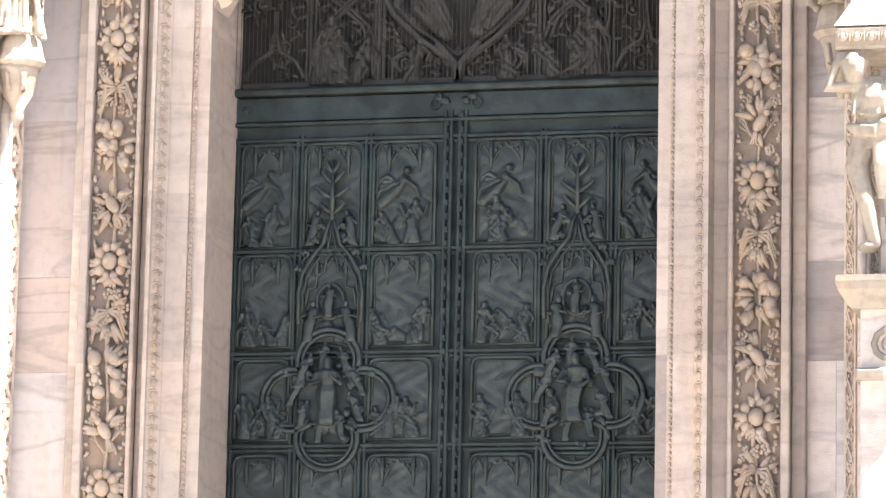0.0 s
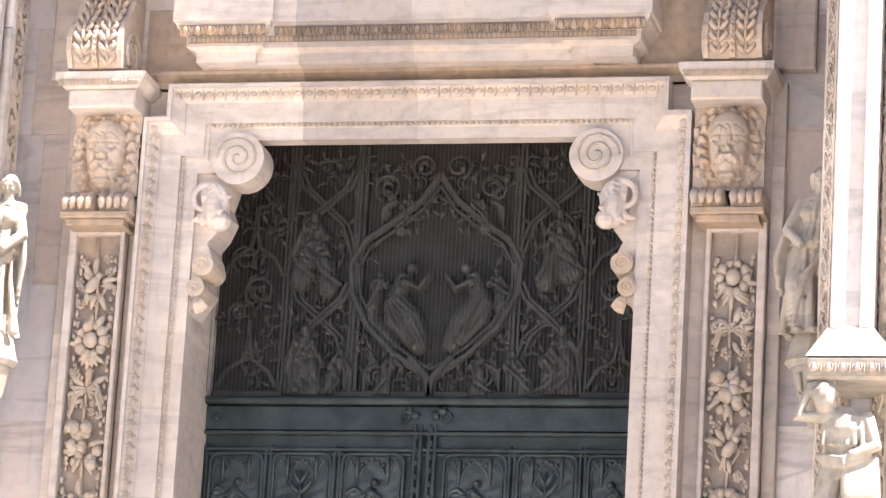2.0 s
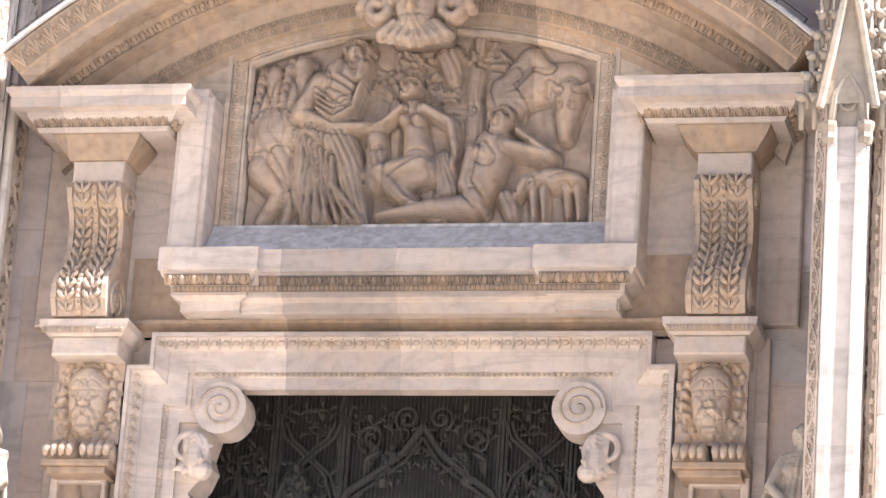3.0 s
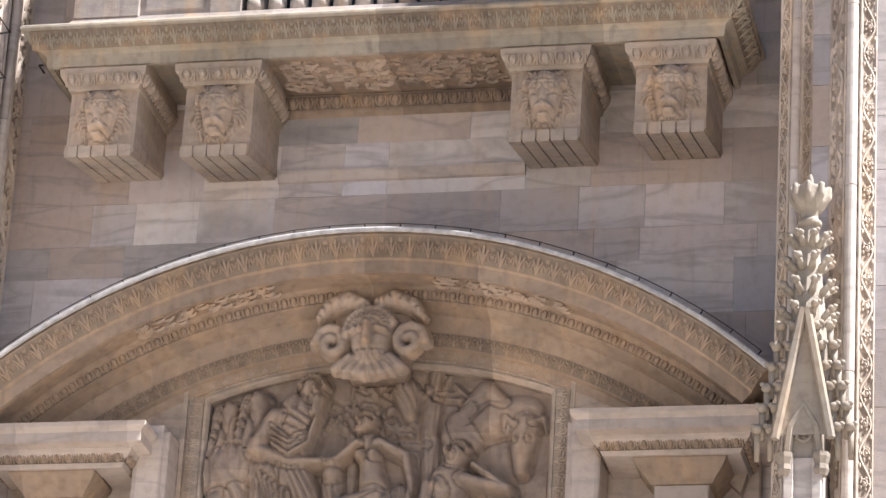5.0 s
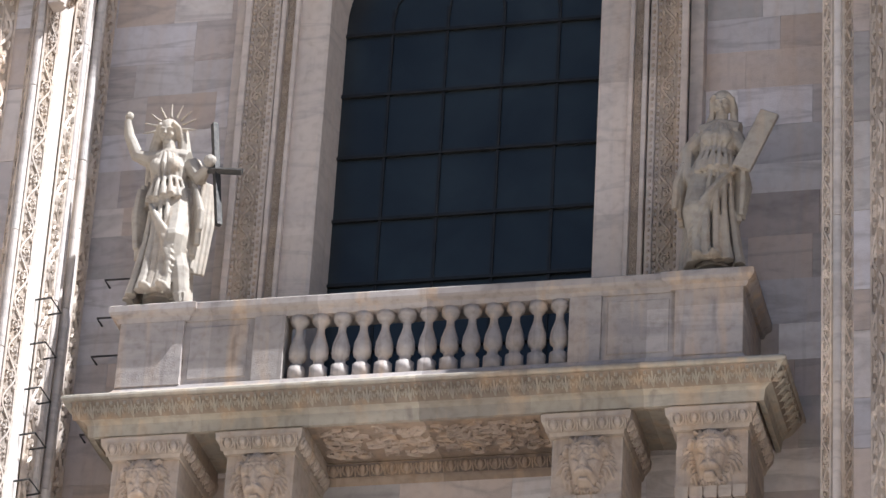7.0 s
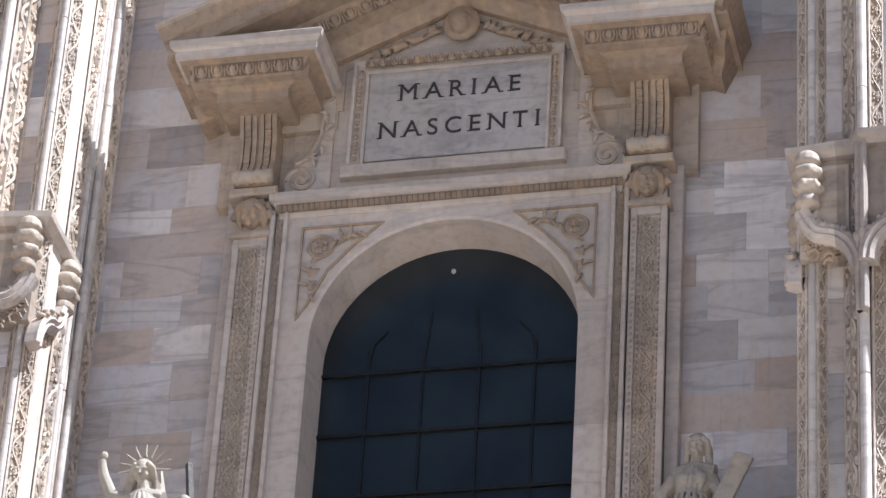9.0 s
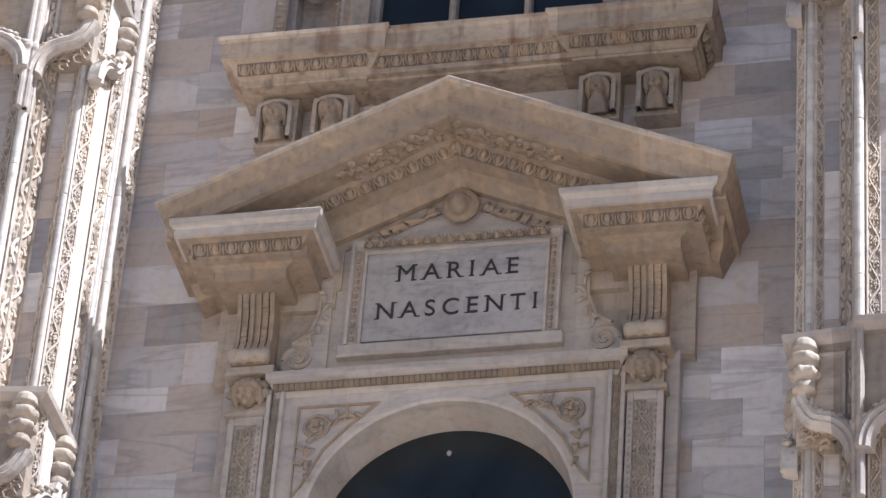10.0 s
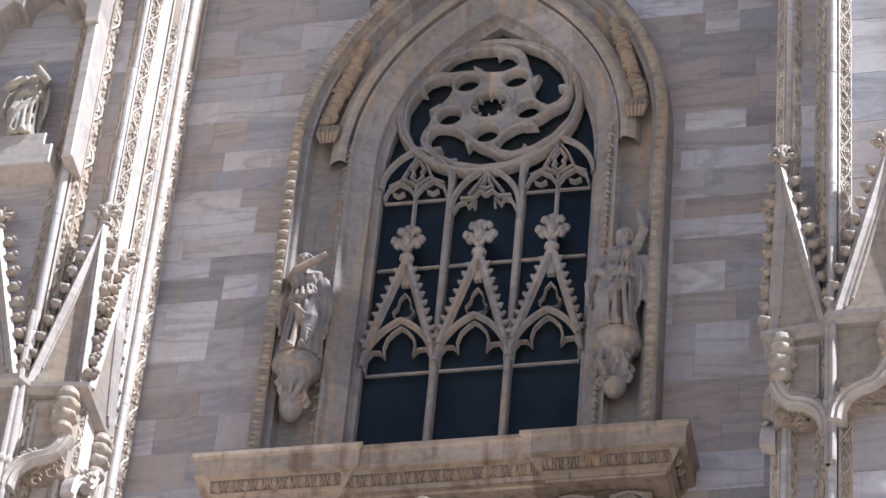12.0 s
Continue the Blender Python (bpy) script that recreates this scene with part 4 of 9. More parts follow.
def festoon(g, xm, w, z0, z1, y, seed):
    """Fruit, flowers, leaves and birds hung one under another on a cord."""
    rnd = random.Random(seed)
    z, k = z1 - 0.2, seed
    g.tube([(xm + 0.03 * math.sin(i), y - 0.02, z0 + (z1 - z0) * i / 20) for i in range(21)], 0.02, 5)
    while z > z0:
        kind = k % 4
        h = (0.62, 0.72, 0.58, 0.66)[kind]
        m = z - h / 2
        for q in range(9):                           # leaves behind
            a = rnd.uniform(0, 6.28)
            leaf(g, (xm + 0.05 * math.cos(a), y - 0.01, m + 0.1 * math.sin(a)), rnd.uniform(0.16, 0.26), a, 0.035, rnd)
        if kind == 0:
            for q in range(15):
                r = rnd.uniform(0.045, 0.085)
                g.blob((xm + rnd.uniform(-0.36, 0.36) * w, y - rnd.uniform(0.02, 0.09), m + rnd.uniform(-0.4, 0.4) * h), (r, r, r * rnd.uniform(0.9, 1.3)), 8, 6)
            for q in range(14):
                g.blob((xm + 0.1 + rnd.uniform(-0.07, 0.07), y - rnd.uniform(0.06, 0.1), m - 0.05 + rnd.uniform(-0.1, 0.1)), (0.025, 0.025, 0.025), 5, 4)
        elif kind == 1:
            bird(g, (xm + rnd.uniform(-0.04, 0.04), y - 0.08, m), 0.16, rnd.choice((-1, 1)), rnd)
            for q in range(7):
                blossom(g, (xm + rnd.choice((-1, 1)) * rnd.uniform(0.22, 0.4) * w, y - 0.04, m + rnd.uniform(-0.45, 0.45) * h), 0.065, rnd)
            for q in range(6):
                s = rnd.choice((-1, 1))
                g.tube([(xm, y - 0.03, m - 0.25), (xm + s * 0.1, y - 0.06, m - 0.1), (xm + s * rnd.uniform(0.15, 0.25), y - 0.04, m + rnd.uniform(-0.1, 0.25))], 0.014, 4)
        elif kind == 2:
            for q in range(10):
                a = 2 * math.pi * q / 10
                r = rnd.uniform(0.05, 0.075)
                g.blob((xm + 0.15 * math.cos(a), y - 0.05, m + 0.17 * math.sin(a)), (r, r, r), 7, 5)
            g.blob((xm, y - 0.08, m), (0.09, 0.08, 0.1), 8, 6)
            for q in range(8):
                leaf(g, (xm, y - 0.03, m - 0.16), rnd.uniform(0.12, 0.22), -1.57 + rnd.uniform(-1.2, 1.2), 0.03, rnd)
        else:
            for q in range(11):
                blossom(g, (xm + rnd.uniform(-0.38, 0.38) * w, y - rnd.uniform(0.03, 0.07), m + rnd.uniform(-0.42, 0.42) * h), rnd.uniform(0.05, 0.08), rnd)
            for q in range(6):
                s = 1 if q % 2 else -1
                g.tube([(xm, y - 0.04, m + 0.05), (xm + s * 0.12, y - 0.08, m + 0.1 - q * 0.03), (xm + s * 0.2, y - 0.04, m - 0.12 - q * 0.04)], [0.03, 0.025, 0.012], 5)
        for s in (-1, 1):                            # fringe along the edges
            for q in range(7):
                zz = z - h * (q + rnd.random()) / 7
                g.blob((xm + s * w * rnd.uniform(0.36, 0.46), y - 0.02, zz), (rnd.uniform(0.02, 0.04), 0.03, rnd.uniform(0.025, 0.05)), 5, 4)
        z -= h
        k += 1


def lion_mask(g, c, w, h, y, roaring=True):
    """A lion's head in high relief on a w x h field; c = (x, z) of its middle, y the field's plane. Roaring: broad, curled mane, open jaw; else long-faced with straight hair."""
    F = []
    u = w / 2

    def form(pts, radii, lift, folds=0, turn=0.0, behind=False):
        F.insert(0 if behind else len(F), ([(c[0] + a * u, c[1] + b * h / 2) for a, b in pts], [r * u for r in radii], lift * u * 0.62, folds, turn))
    rnd = random.Random(17)
    if roaring:
        for ring_r, count, size, lift in ((1.0, 20, 0.16, 0.1), (0.80, 17, 0.16, 0.26)):
            for k in range(count):
                a = 2 * math.pi * (k + rnd.uniform(-0.2, 0.2)) / count
                x, z = ring_r * math.cos(a), ring_r * 0.98 * math.sin(a)
                form([(x - 0.1 * math.cos(a), z - 0.08 * math.sin(a)), (x + 0.06 * math.sin(a), z - 0.06 * math.cos(a)), (x + 0.05 * math.cos(a + 0.9), z + 0.07 * math.sin(a + 0.9))], [size * 0.6, size * 0.8, size * 0.45], lift)
        form([(0, 0.30), (0, -0.34)], [0.60, 0.50], 0.34)
        form([(0, 0.46), (0, 0.24)], [0.40, 0.42], 0.52)
        for s in (-1, 1):
            form([(s * 0.08, 0.24), (s * 0.24, 0.30), (s * 0.42, 0.24)], [0.09, 0.11, 0.07], 0.78)
            form([(s * 0.27, 0.10)], [0.075], 0.6)
            form([(s * 0.38, -0.08), (s * 0.34, -0.3)], [0.17, 0.15], 0.5)
            form([(s * 0.10, -0.27), (s * 0.24, -0.36)], [0.15, 0.13], 0.84)
            form([(s * 0.30, -0.42), (s * 0.30, -0.66)], [0.07, 0.06], 0.5)
            form([(s * 0.08, -0.13)], [0.09], 1.05)
        form([(0, 0.3), (0, -0.1)], [0.11, 0.16], 0.86)
        form([(-0.16, -0.70), (0.16, -0.70)], [0.10, 0.10], 0.72)
        form([(-0.06, -0.80), (0.06, -0.80)], [0.12, 0.12], 0.4)
    else:
        form([(0, 0.36), (0, -0.34)], [0.54, 0.40], 0.40)
        form([(0, 0.54), (0, 0.34)], [0.36, 0.36], 0.62)
        form([(0, 0.36), (0, 0.0), (0, -0.24)], [0.17, 0.18, 0.21], 0.86)
        for s in (-1, 1):
            form([(s * 0.12, 0.27), (s * 0.26, 0.25), (s * 0.38, 0.16)], [0.09, 0.10, 0.07], 0.80)
            form([(s * 0.27, 0.12)], [0.07], 0.72)
            form([(s * 0.30, -0.06), (s * 0.26, -0.30)], [0.14, 0.13], 0.56)
            form([(s * 0.09, -0.36), (s * 0.21, -0.43)], [0.16, 0.12], 0.92)
            form([(s * 0.56, 0.52), (s * 0.60, 0.42)], [0.15, 0.12], 0.42)
            form([(s * 0.55, 0.45)], [0.05], 0.6)
            for k in range(15):                      # straight hair streaming out and down
                a = radians(66 - 11.5 * k)
                x, z = 0.40 * math.cos(a), 0.04 + 0.50 * math.sin(a)
                L = rnd.uniform(0.42, 0.58)
                b = a - 0.35
                form([(s * x, z), (s * (x + 0.55 * L * math.cos(b)), z + 0.55 * L * math.sin(b)), (s * min(0.94, x + L * math.cos(b - 0.4)), max(-0.95, z + L * math.sin(b - 0.4)))], [0.085, 0.07, 0.03], rnd.uniform(0.12, 0.3), behind=True)
                form([(s * (x - 0.04), z), (s * (x + 0.2 * math.cos(b)), z + 0.24 * math.sin(b))], [0.085, 0.04], rnd.uniform(0.2, 0.3), behind=True)
        for k in range(7):
            a = (k - 3) * 0.11
            form([(a * 0.7, 0.56), (a, 0.74), (a * 1.5, 0.86)], [0.06, 0.075, 0.05], 0.42)
            form([(a * 0.6, -0.66), (a * 0.9, -0.86)], [0.07, 0.03], 0.36)
        form([(-0.09, -0.63), (0.09, -0.63)], [0.11, 0.11], 0.78)
    relief_field(g, (c[0] - u, c[0] + u, c[1] - h / 2, c[1] + h / 2), 0.0125, y, F, lambda X, Z: 0.004 + 0.0 * X, 0.022)


def pilaster(s):
    p = thing("door_pilaster", (s * 3.71, 0, 1.2), "marble pilaster carved with fruit, flowers and birds under a lion mask", "pilaster", "pilasters beside the door")
    f = s < 0
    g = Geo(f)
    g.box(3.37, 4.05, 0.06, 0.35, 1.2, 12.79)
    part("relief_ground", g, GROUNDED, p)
    g = Geo(f)
    for x0, x1 in ((3.37, 3.425), (3.955, 4.05)):
        g.box(x0, x1, -0.06, 0.1, 1.2, 12.79, 0.012)
    g.box(3.425, 3.955, -0.06, 0.1, 12.68, 12.79, 0.01)
    part("border", g, FRAME, p)
    g = Geo(f)
    festoon(g, 3.69, 0.5, 5.2, 12.65, 0.04, 1 + (s > 0))
    part("festoon", g, CARVED, p, "deeply cut fruit, leaves, blossoms and birds", smooth=True)
    g = Geo(f)
    lion_mask(g, (3.62, 13.60), 0.80, 1.02, -0.20)
    g.box(3.28, 3.98, -0.195, 0.2, 13.15, 14.08)
    part("lion_mask", g, BEAST, p, smooth=True)
    for x in (3.42, 3.86):
        g = Geo(f)
        g.box(x - 0.19, x + 0.19, -0.34, 0.1, 12.86, 13.06, 0.03)
        for k in range(4):
            xx = x - 0.14 + k * 0.092
            g.tube([(xx, 0.05, 13.05), (xx, -0.33, 13.06), (xx, -0.44, 12.98), (xx, -0.44, 12.9)], [0.05, 0.055, 0.05, 0.03], 7)
            g.tube([(xx, -0.44, 12.95), (xx, -0.47, 12.86)], [0.018, 0.004], 4)
        part("paw", g, BEAST, p, smooth=True)
    g = Geo(f)
    g.box(3.24, 4.06, -0.42, 0.3, 12.79, 12.87, 0.015)
    g.box(3.3, 4.0, -0.36, 0.3, 12.71, 12.79, 0.01)
    part("ledge", g, WARM, p)
    # cap block over the lion
    g = Geo(f)
    g.box(3.22, 4.02, -0.55, 0.3, 14.06, 14.28, 0.02)
    g.sweep([(3.2, 0.3), (3.2, -0.55), (4.05, -0.55), (4.05, 0.3)], [(-0.05, 14.28), (0.02, 14.28), (0.06, 14.33), (0.10, 14.37), (0.11, 14.46), (-0.05, 14.46)], XY)
    part("cap", g, FRAME, p)
    g = Geo(f)
    leaf_row(g, (3.14, -0.63, 14.3), (4.12, -0.63, 14.3), 0.05, 0.012, (0, -0.03, 0.07))
    part("cap_edging", g, CARVED, p, kind="stuff")


for side in (-1, 1):
    pilaster(side)


def spiral(g, c, r, y, turns, w, s=1, n=30):
    g.tube([(c[0] + s * r * (1 - t / (n + 4)) * math.cos(turns * 6.283 * t / n), y, c[1] + r * (1 - t / (n + 4)) * math.sin(turns * 6.283 * t / n)) for t in range(n + 1)], w, 5)


def scroll_bracket(s):
    """The volute brackets in the upper corners of the doorway."""
    f = s < 0
    b = thing("scroll_bracket", (s * 2.2, 0, 12.0), "pale marble volute bracket with a small carved face below", "bracket", "brackets in the doorway")
    g = Geo(f)
    n = 22
    v = []
    cx, cz, r = 2.09, 13.58, 0.31
    out = [(cx + r * math.cos(2 * math.pi * i / n), cz + r * math.sin(2 * math.pi * i / n)) for i in range(n)]
    g.prism(out, -0.06, 0.36)
    part("volute", g, FRAME, b)
    g = Geo(f)
    spiral(g, (cx, cz), 0.26, -0.065, 2.3, 0.018)
    part("volute_coil", g, CARVED, b, smooth=True)
    g = Geo(f)
    prof = [(2.6, 13.5), (2.2, 13.4), (2.28, 13.1), (2.22, 12.95), (2.3, 12.75), (2.42, 12.6), (2.35, 12.45), (2.38, 12.32), (2.46, 12.2), (2.4, 12.08), (2.5, 11.92), (2.58, 11.78), (2.6, 11.78)]
    g.prism(prof, 0.06, 0.6)
    part("bracket_body", g, FRAME, b)
    g = Geo(f)
    g.blob((2.32, 0.0, 12.98), (0.17, 0.2, 0.24), 10, 8)
    g.blob((2.24, -0.06, 12.83), (0.13, 0.14, 0.12), 8, 6)
    g.tube([(2.26, -0.16, 13.02), (2.21, -0.22, 12.9)], [0.03, 0.045], 6)
    for k in range(5):
        leaf(g, (2.4, -0.06, 12.95), 0.32, 1.3 + k * 0.28, 0.05, random.Random(k))
    for k in range(4):
        g.tube([(2.45, -0.04, 13.2 - k * 0.05), (2.32, -0.16, 13.24 - k * 0.06), (2.25, -0.1, 13.12 - k * 0.06)], 0.03, 5)
    g.tube([(2.42 - 0.24 * (1 - t / 26) * math.cos(0.42 * t - 0.9), -0.09, 13.08 + 0.24 * (1 - t / 26) * math.sin(0.42 * t - 0.9)) for t in range(18)], [0.05 - 0.0012 * t for t in range(18)], 7)
    for k in range(7):
        a = 1.9 + 0.5 * k
        g.tube([(2.42 + 0.1 * math.cos(a), -0.08, 13.02 + 0.1 * math.sin(a)), (2.42 + 0.2 * math.cos(a + 0.2), -0.12, 13.02 + 0.2 * math.sin(a + 0.2)), (2.42 + 0.25 * math.cos(a + 0.5), -0.08, 13.02 + 0.25 * math.sin(a + 0.5))], [0.03, 0.045, 0.015], 6)
    sculpted(part("carved_face", g, FRAME, b, smooth=True), 0.012, 0)
    g = Geo(f)
    for c, r in (((2.43, 12.33), 0.13), ((2.5, 12.06), 0.11)):
        g.prism([(c[0] + r * math.cos(2 * math.pi * i / 14), c[1] + r * math.sin(2 * math.pi * i / 14)) for i in range(14)], -0.03, 0.5)
        spiral(g, c, r * 0.75, -0.035, 1.6, 0.012)
    for k in range(6):
        leaf(g, (2.5, 0.0, 11.95), 0.2, -1.9 - 0.15 * k, 0.03, random.Random(k))
    part("lower_scroll", g, CARVED, b)


for side in (-1, 1):
    scroll_bracket(side)


def s_console(s):
    """Tall S-shaped console and the broken entablature block it carries."""
    f = s < 0
    c = thing("console", (s * 3.68, 0, 14.5), "tall S-scroll marble console with carved foliage carrying a ledge", "console", "consoles over the door")
    prof = [(-0.32, 14.47), (-0.66, 14.5), (-0.76, 14.68), (-0.76, 14.85), (-0.68, 15.02), (-0.48, 15.2), (-0.36, 15.4), (-0.36, 15.65), (-0.44, 15.85), (-0.56, 15.98), (-0.58, 16.1), (-0.5, 16.18), (0.3, 16.18), (0.3, 14.47)]
    g = Geo(f)
    for x0, x1, d in ((3.36, 3.42, 0.0), (3.42, 3.66, 0.035), (3.66, 3.72, -0.01), (3.72, 3.96, 0.035), (3.96, 4.02, 0.0)):
        n = len(prof)
        v = [(x, y + (d if y < 0 else 0), z) for x in (x0, x1) for y, z in prof]
        g.add(v, [tuple(range(n)), tuple(reversed(range(n, 2 * n)))] + [(i, i + n, (i + 1) % n + n, (i + 1) % n) for i in range(n)])
    part("body", g, BEAST, c)
    def front_of(z):
        for (ya, za), (yb, zb) in zip(prof[1:], prof[2:]):
            if za <= z <= zb and zb > za:
                return ya + (yb - ya) * (z - za) / (zb - za)
        return prof[1][0]
    g = Geo(f)
    rnd = random.Random(4)
    for x in (3.54, 3.84):
        for k in range(13):
            z = 14.58 + k * 0.125
            y = front_of(z) + 0.02
            for q in (-1, 1):
                g.tube([(x + q * 0.01, y + 0.01, z - 0.03), (x + q * 0.05, y - 0.02, z + 0.0), (x + q * 0.095, y - 0.015, z + 0.055), (x + q * 0.075, y - 0.03, z + 0.085)], [0.022, 0.034, 0.028, 0.012], 6)
            g.blob((x, y - 0.012, z + 0.04), (0.022, 0.03, 0.07), 6, 4)
    for k in range(24):
        z = 14.56 + k * 0.068
        y = front_of(z) - 0.015
        g.blob((3.69, y, z), (0.022, 0.022, 0.026), 5, 4)
    part("foliage", g, BEAST, c, smooth=True)
    for x in (3.345, 4.03):
        for cz, cy, r in ((14.75, -0.4, 0.26), (15.98, -0.28, 0.18)):
            g = Geo(f)
            g.tube([(x, cy + r * (1 - t / 24) * math.cos(t * 0.6), cz + r * (1 - t / 24) * math.sin(t * 0.6)) for t in range(21)], 0.025, 5)
            part("side_scroll", g, CARVED, c)
    g = Geo(f)
    g.box(3.38, 4.0, -0.5, 0.3, 16.18, 16.45, 0.015)
    part("neck_block", g, FRAME, c)
    g = Geo(f)
    g.sweep([(3.36, 0.3), (3.36, -0.5), (4.02, -0.5), (4.02, 0.3)], [(-0.1, 16.45), (0.02, 16.45), (0.05, 16.5), (0.14, 16.6), (0.2, 16.7), (0.2, 16.76), (-0.1, 16.76)], XY)
    part("neck_flare", g, WARM, c)
    g = Geo(f)
    path = [(2.84, 0.3), (2.84, -0.72), (4.36, -0.72), (4.36, 0.3)]
    g.sweep(path, [(-0.3, 16.72), (0.02, 16.72), (0.05, 16.78), (0.14, 16.88), (0.15, 16.92), (0.3, 16.94), (0.3, 17.06), (0.35, 17.12), (0.36, 17.17), (-0.3, 17.17)], XY)
    g.box(2.9, 4.3, -0.7, 0.3, 16.74, 17.15)
    part("ledge", g, FRAME, c)
    g = Geo(f)
    eggs(g, (2.78, -0.80, 16.83), (4.42, -0.80, 16.83), 0.12, (0, -1, -0.5), (0, -0.5, 1))
    eggs(g, (4.44, -0.8, 16.83), (4.44, 0.1, 16.83), 0.12, (1, 0, -0.5), (0.5, 0, 1))
    eggs(g, (2.76, -0.8, 16.83), (2.76, 0.1, 16.83), 0.12, (-1, 0, -0.5), (-0.5, 0, 1))
    part("egg_and_dart", g, WARM, c, kind="stuff")
    g = Geo(f)
    g.box(2.45, 3.4, 0.0, 0.3, 14.6, 17.1)
    g.box(4.0, 4.5, 0.08, 0.3, 14.6, 17.1, 0.02)
    part("back_panel", g, FRAME, c)


for side in (-1, 1):
    s_console(side)


# ---- carved panel over the door ----
def story_panel():
    p = thing("relief_panel", (0, 0, 14.6), "framed marble relief of draped figures and animals under trees", "relief")
    # sill with break-fronts
    g = Geo()
    path = [(-2.68, 0.3), (-2.68, -0.62), (-1.7, -0.62), (-1.7, -0.52), (1.7, -0.52), (1.7, -0.62), (2.68, -0.62), (2.68, 0.3)]
    g.sweep(path, [(-0.35, 14.6), (-0.14, 14.6), (-0.14, 14.72), (-0.04, 14.76), (-0.04, 14.86), (0.06, 14.97), (0.07, 15.02), (0.1, 15.03), (0.1, 15.3), (-0.35, 15.3)], XY)
    g.box(-2.55, 2.55, -0.39, 0.3, 14.61, 15.28)
    part("sill", g, FRAME, p)
    g = Geo()
    eggs(g, (-1.6, -0.58, 14.92), (1.6, -0.58, 14.92), 0.125, (0, -1, -0.5), (0, -0.5, 1))
    for a, b in ((-2.7, -1.68), (1.68, 2.7)):
        eggs(g, (a, -0.68, 14.92), (b, -0.68, 14.92), 0.125, (0, -1, -0.5), (0, -0.5, 1))
    part("egg_and_dart", g, WARM, p, kind="stuff")
    g = Geo()
    leaf_row(g, (-2.6, -0.66, 14.77), (2.6, -0.66, 14.77), 0.055, 0.01, (0, -0.02, 0.07))
    part("leaf_edging", g, WARM, p, kind="stuff")
    # white outer frame posts
    for s in (-1, 1):
        g = Geo(s < 0)
        g.box(2.42, 2.76, -0.55, 0.3, 15.3, 17.32, 0.02)
        g.box(2.36, 2.45, -0.5, 0.3, 15.3, 17.25, 0.02)
        part("frame_post", g, FRAME, p)
    # inner carved border with arched head: half width 2.05, head radius about the portal's arch centre
    CZ = 12.37
    r = 5.80
    hx = 2.05
    zt = CZ + math.sqrt(r * r - hx * hx)
    head = [(r * math.sin(a), CZ + r * math.cos(a)) for a in [math.asin(hx / r) * (1 - 2 * i / 16) for i in range(17)]]
    path = [(-hx, 15.78)] + [(x, z) for x, z in reversed(head)] + [(hx, 15.78)]
    g = Geo()
    g.sweep([(-2.05, 15.78)] + list(reversed(head)) + [(2.05, 15.78)], [(0.0, 0.3), (0.0, 0.02), (-0.03, -0.03), (-0.06, -0.04), (-0.07, -0.02), (-0.24, -0.06), (-0.25, -0.1), (-0.3, -0.1), (-0.3, 0.3)], XZ)
    part("border", g, CARVED, p)
    g = Geo()
    for s in (-1, 1):
        for k in range(12):
            palmette(g, lambda u, v, out: (s * (2.12 + v), -0.045 - 0.2 * v - out, u), 15.86 + (k + 0.5) * 0.165, 0.165, 0.16)

    def head_band(u, v, out):
        a = u / r
        return ((r + 0.07 + v) * math.sin(a), -0.045 - 0.2 * v - out, CZ + (r + 0.07 + v) * math.cos(a))
    for k in range(26):
        palmette(g, head_band, r * (-0.36 + 0.72 * (k + 0.5) / 26), r * 0.72 / 26, 0.16)
    part("border_carving", g, CARVED, p, kind="stuff")
    g = Geo()
    g.box(-2.4, 2.4, -0.08, 0.3, 15.3, 15.78)
    g.add([(-2.35, -0.5, 15.3), (2.35, -0.5, 15.3), (2.35, -0.1, 15.74), (-2.35, -0.1, 15.74)], [(0, 1, 2, 3)])
    part("sloping_sill", g, LEAD, p, "grey lead-covered sloping sill")
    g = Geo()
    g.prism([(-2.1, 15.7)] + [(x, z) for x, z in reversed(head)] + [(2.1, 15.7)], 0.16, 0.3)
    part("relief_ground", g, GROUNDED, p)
    for x in (-0.88, -0.05, 0.78):
        g = Geo()
        g.box(x - 0.03, x + 0.03, -0.5, -0.42, 15.3, 15.37, 0.01)
        part("clamp", g, LEAD, p)
    part("carving", carved_story(), RELIEF, p, "crowded high relief of draped figures, trees and animals", smooth=True)


def limb(g, pts, radii, n=8):
    g.tube(pts, radii, n)
    for q, r in ((pts[0], radii[0]), (pts[-1], radii[-1])):
        g.blob(q, (r, r, r), n, 5)


def torso(g, hip, neck, w, y):
    """Body from hip to neck, flattened front to back."""
    hip, neck = Vector(hip), Vector(neck)
    d = neck - hip
    q = [hip + d * t for t in (0, 0.2, 0.45, 0.7, 0.88, 1.0)]
    g.tube(q, [w * 0.95, w * 0.85, w * 0.8, w * 1.05, w * 0.85, w * 0.35], 10, 0.75)


def head_of(g, c, r):
    g.blob(c, (r * 0.82, r * 0.9, r * 1.1), 10, 8)
    g.blob((c[0], c[1] + r * 0.2, c[2] + r * 0.35), (r * 0.98, r * 0.9, r * 0.85), 9, 6, None, 0.1)


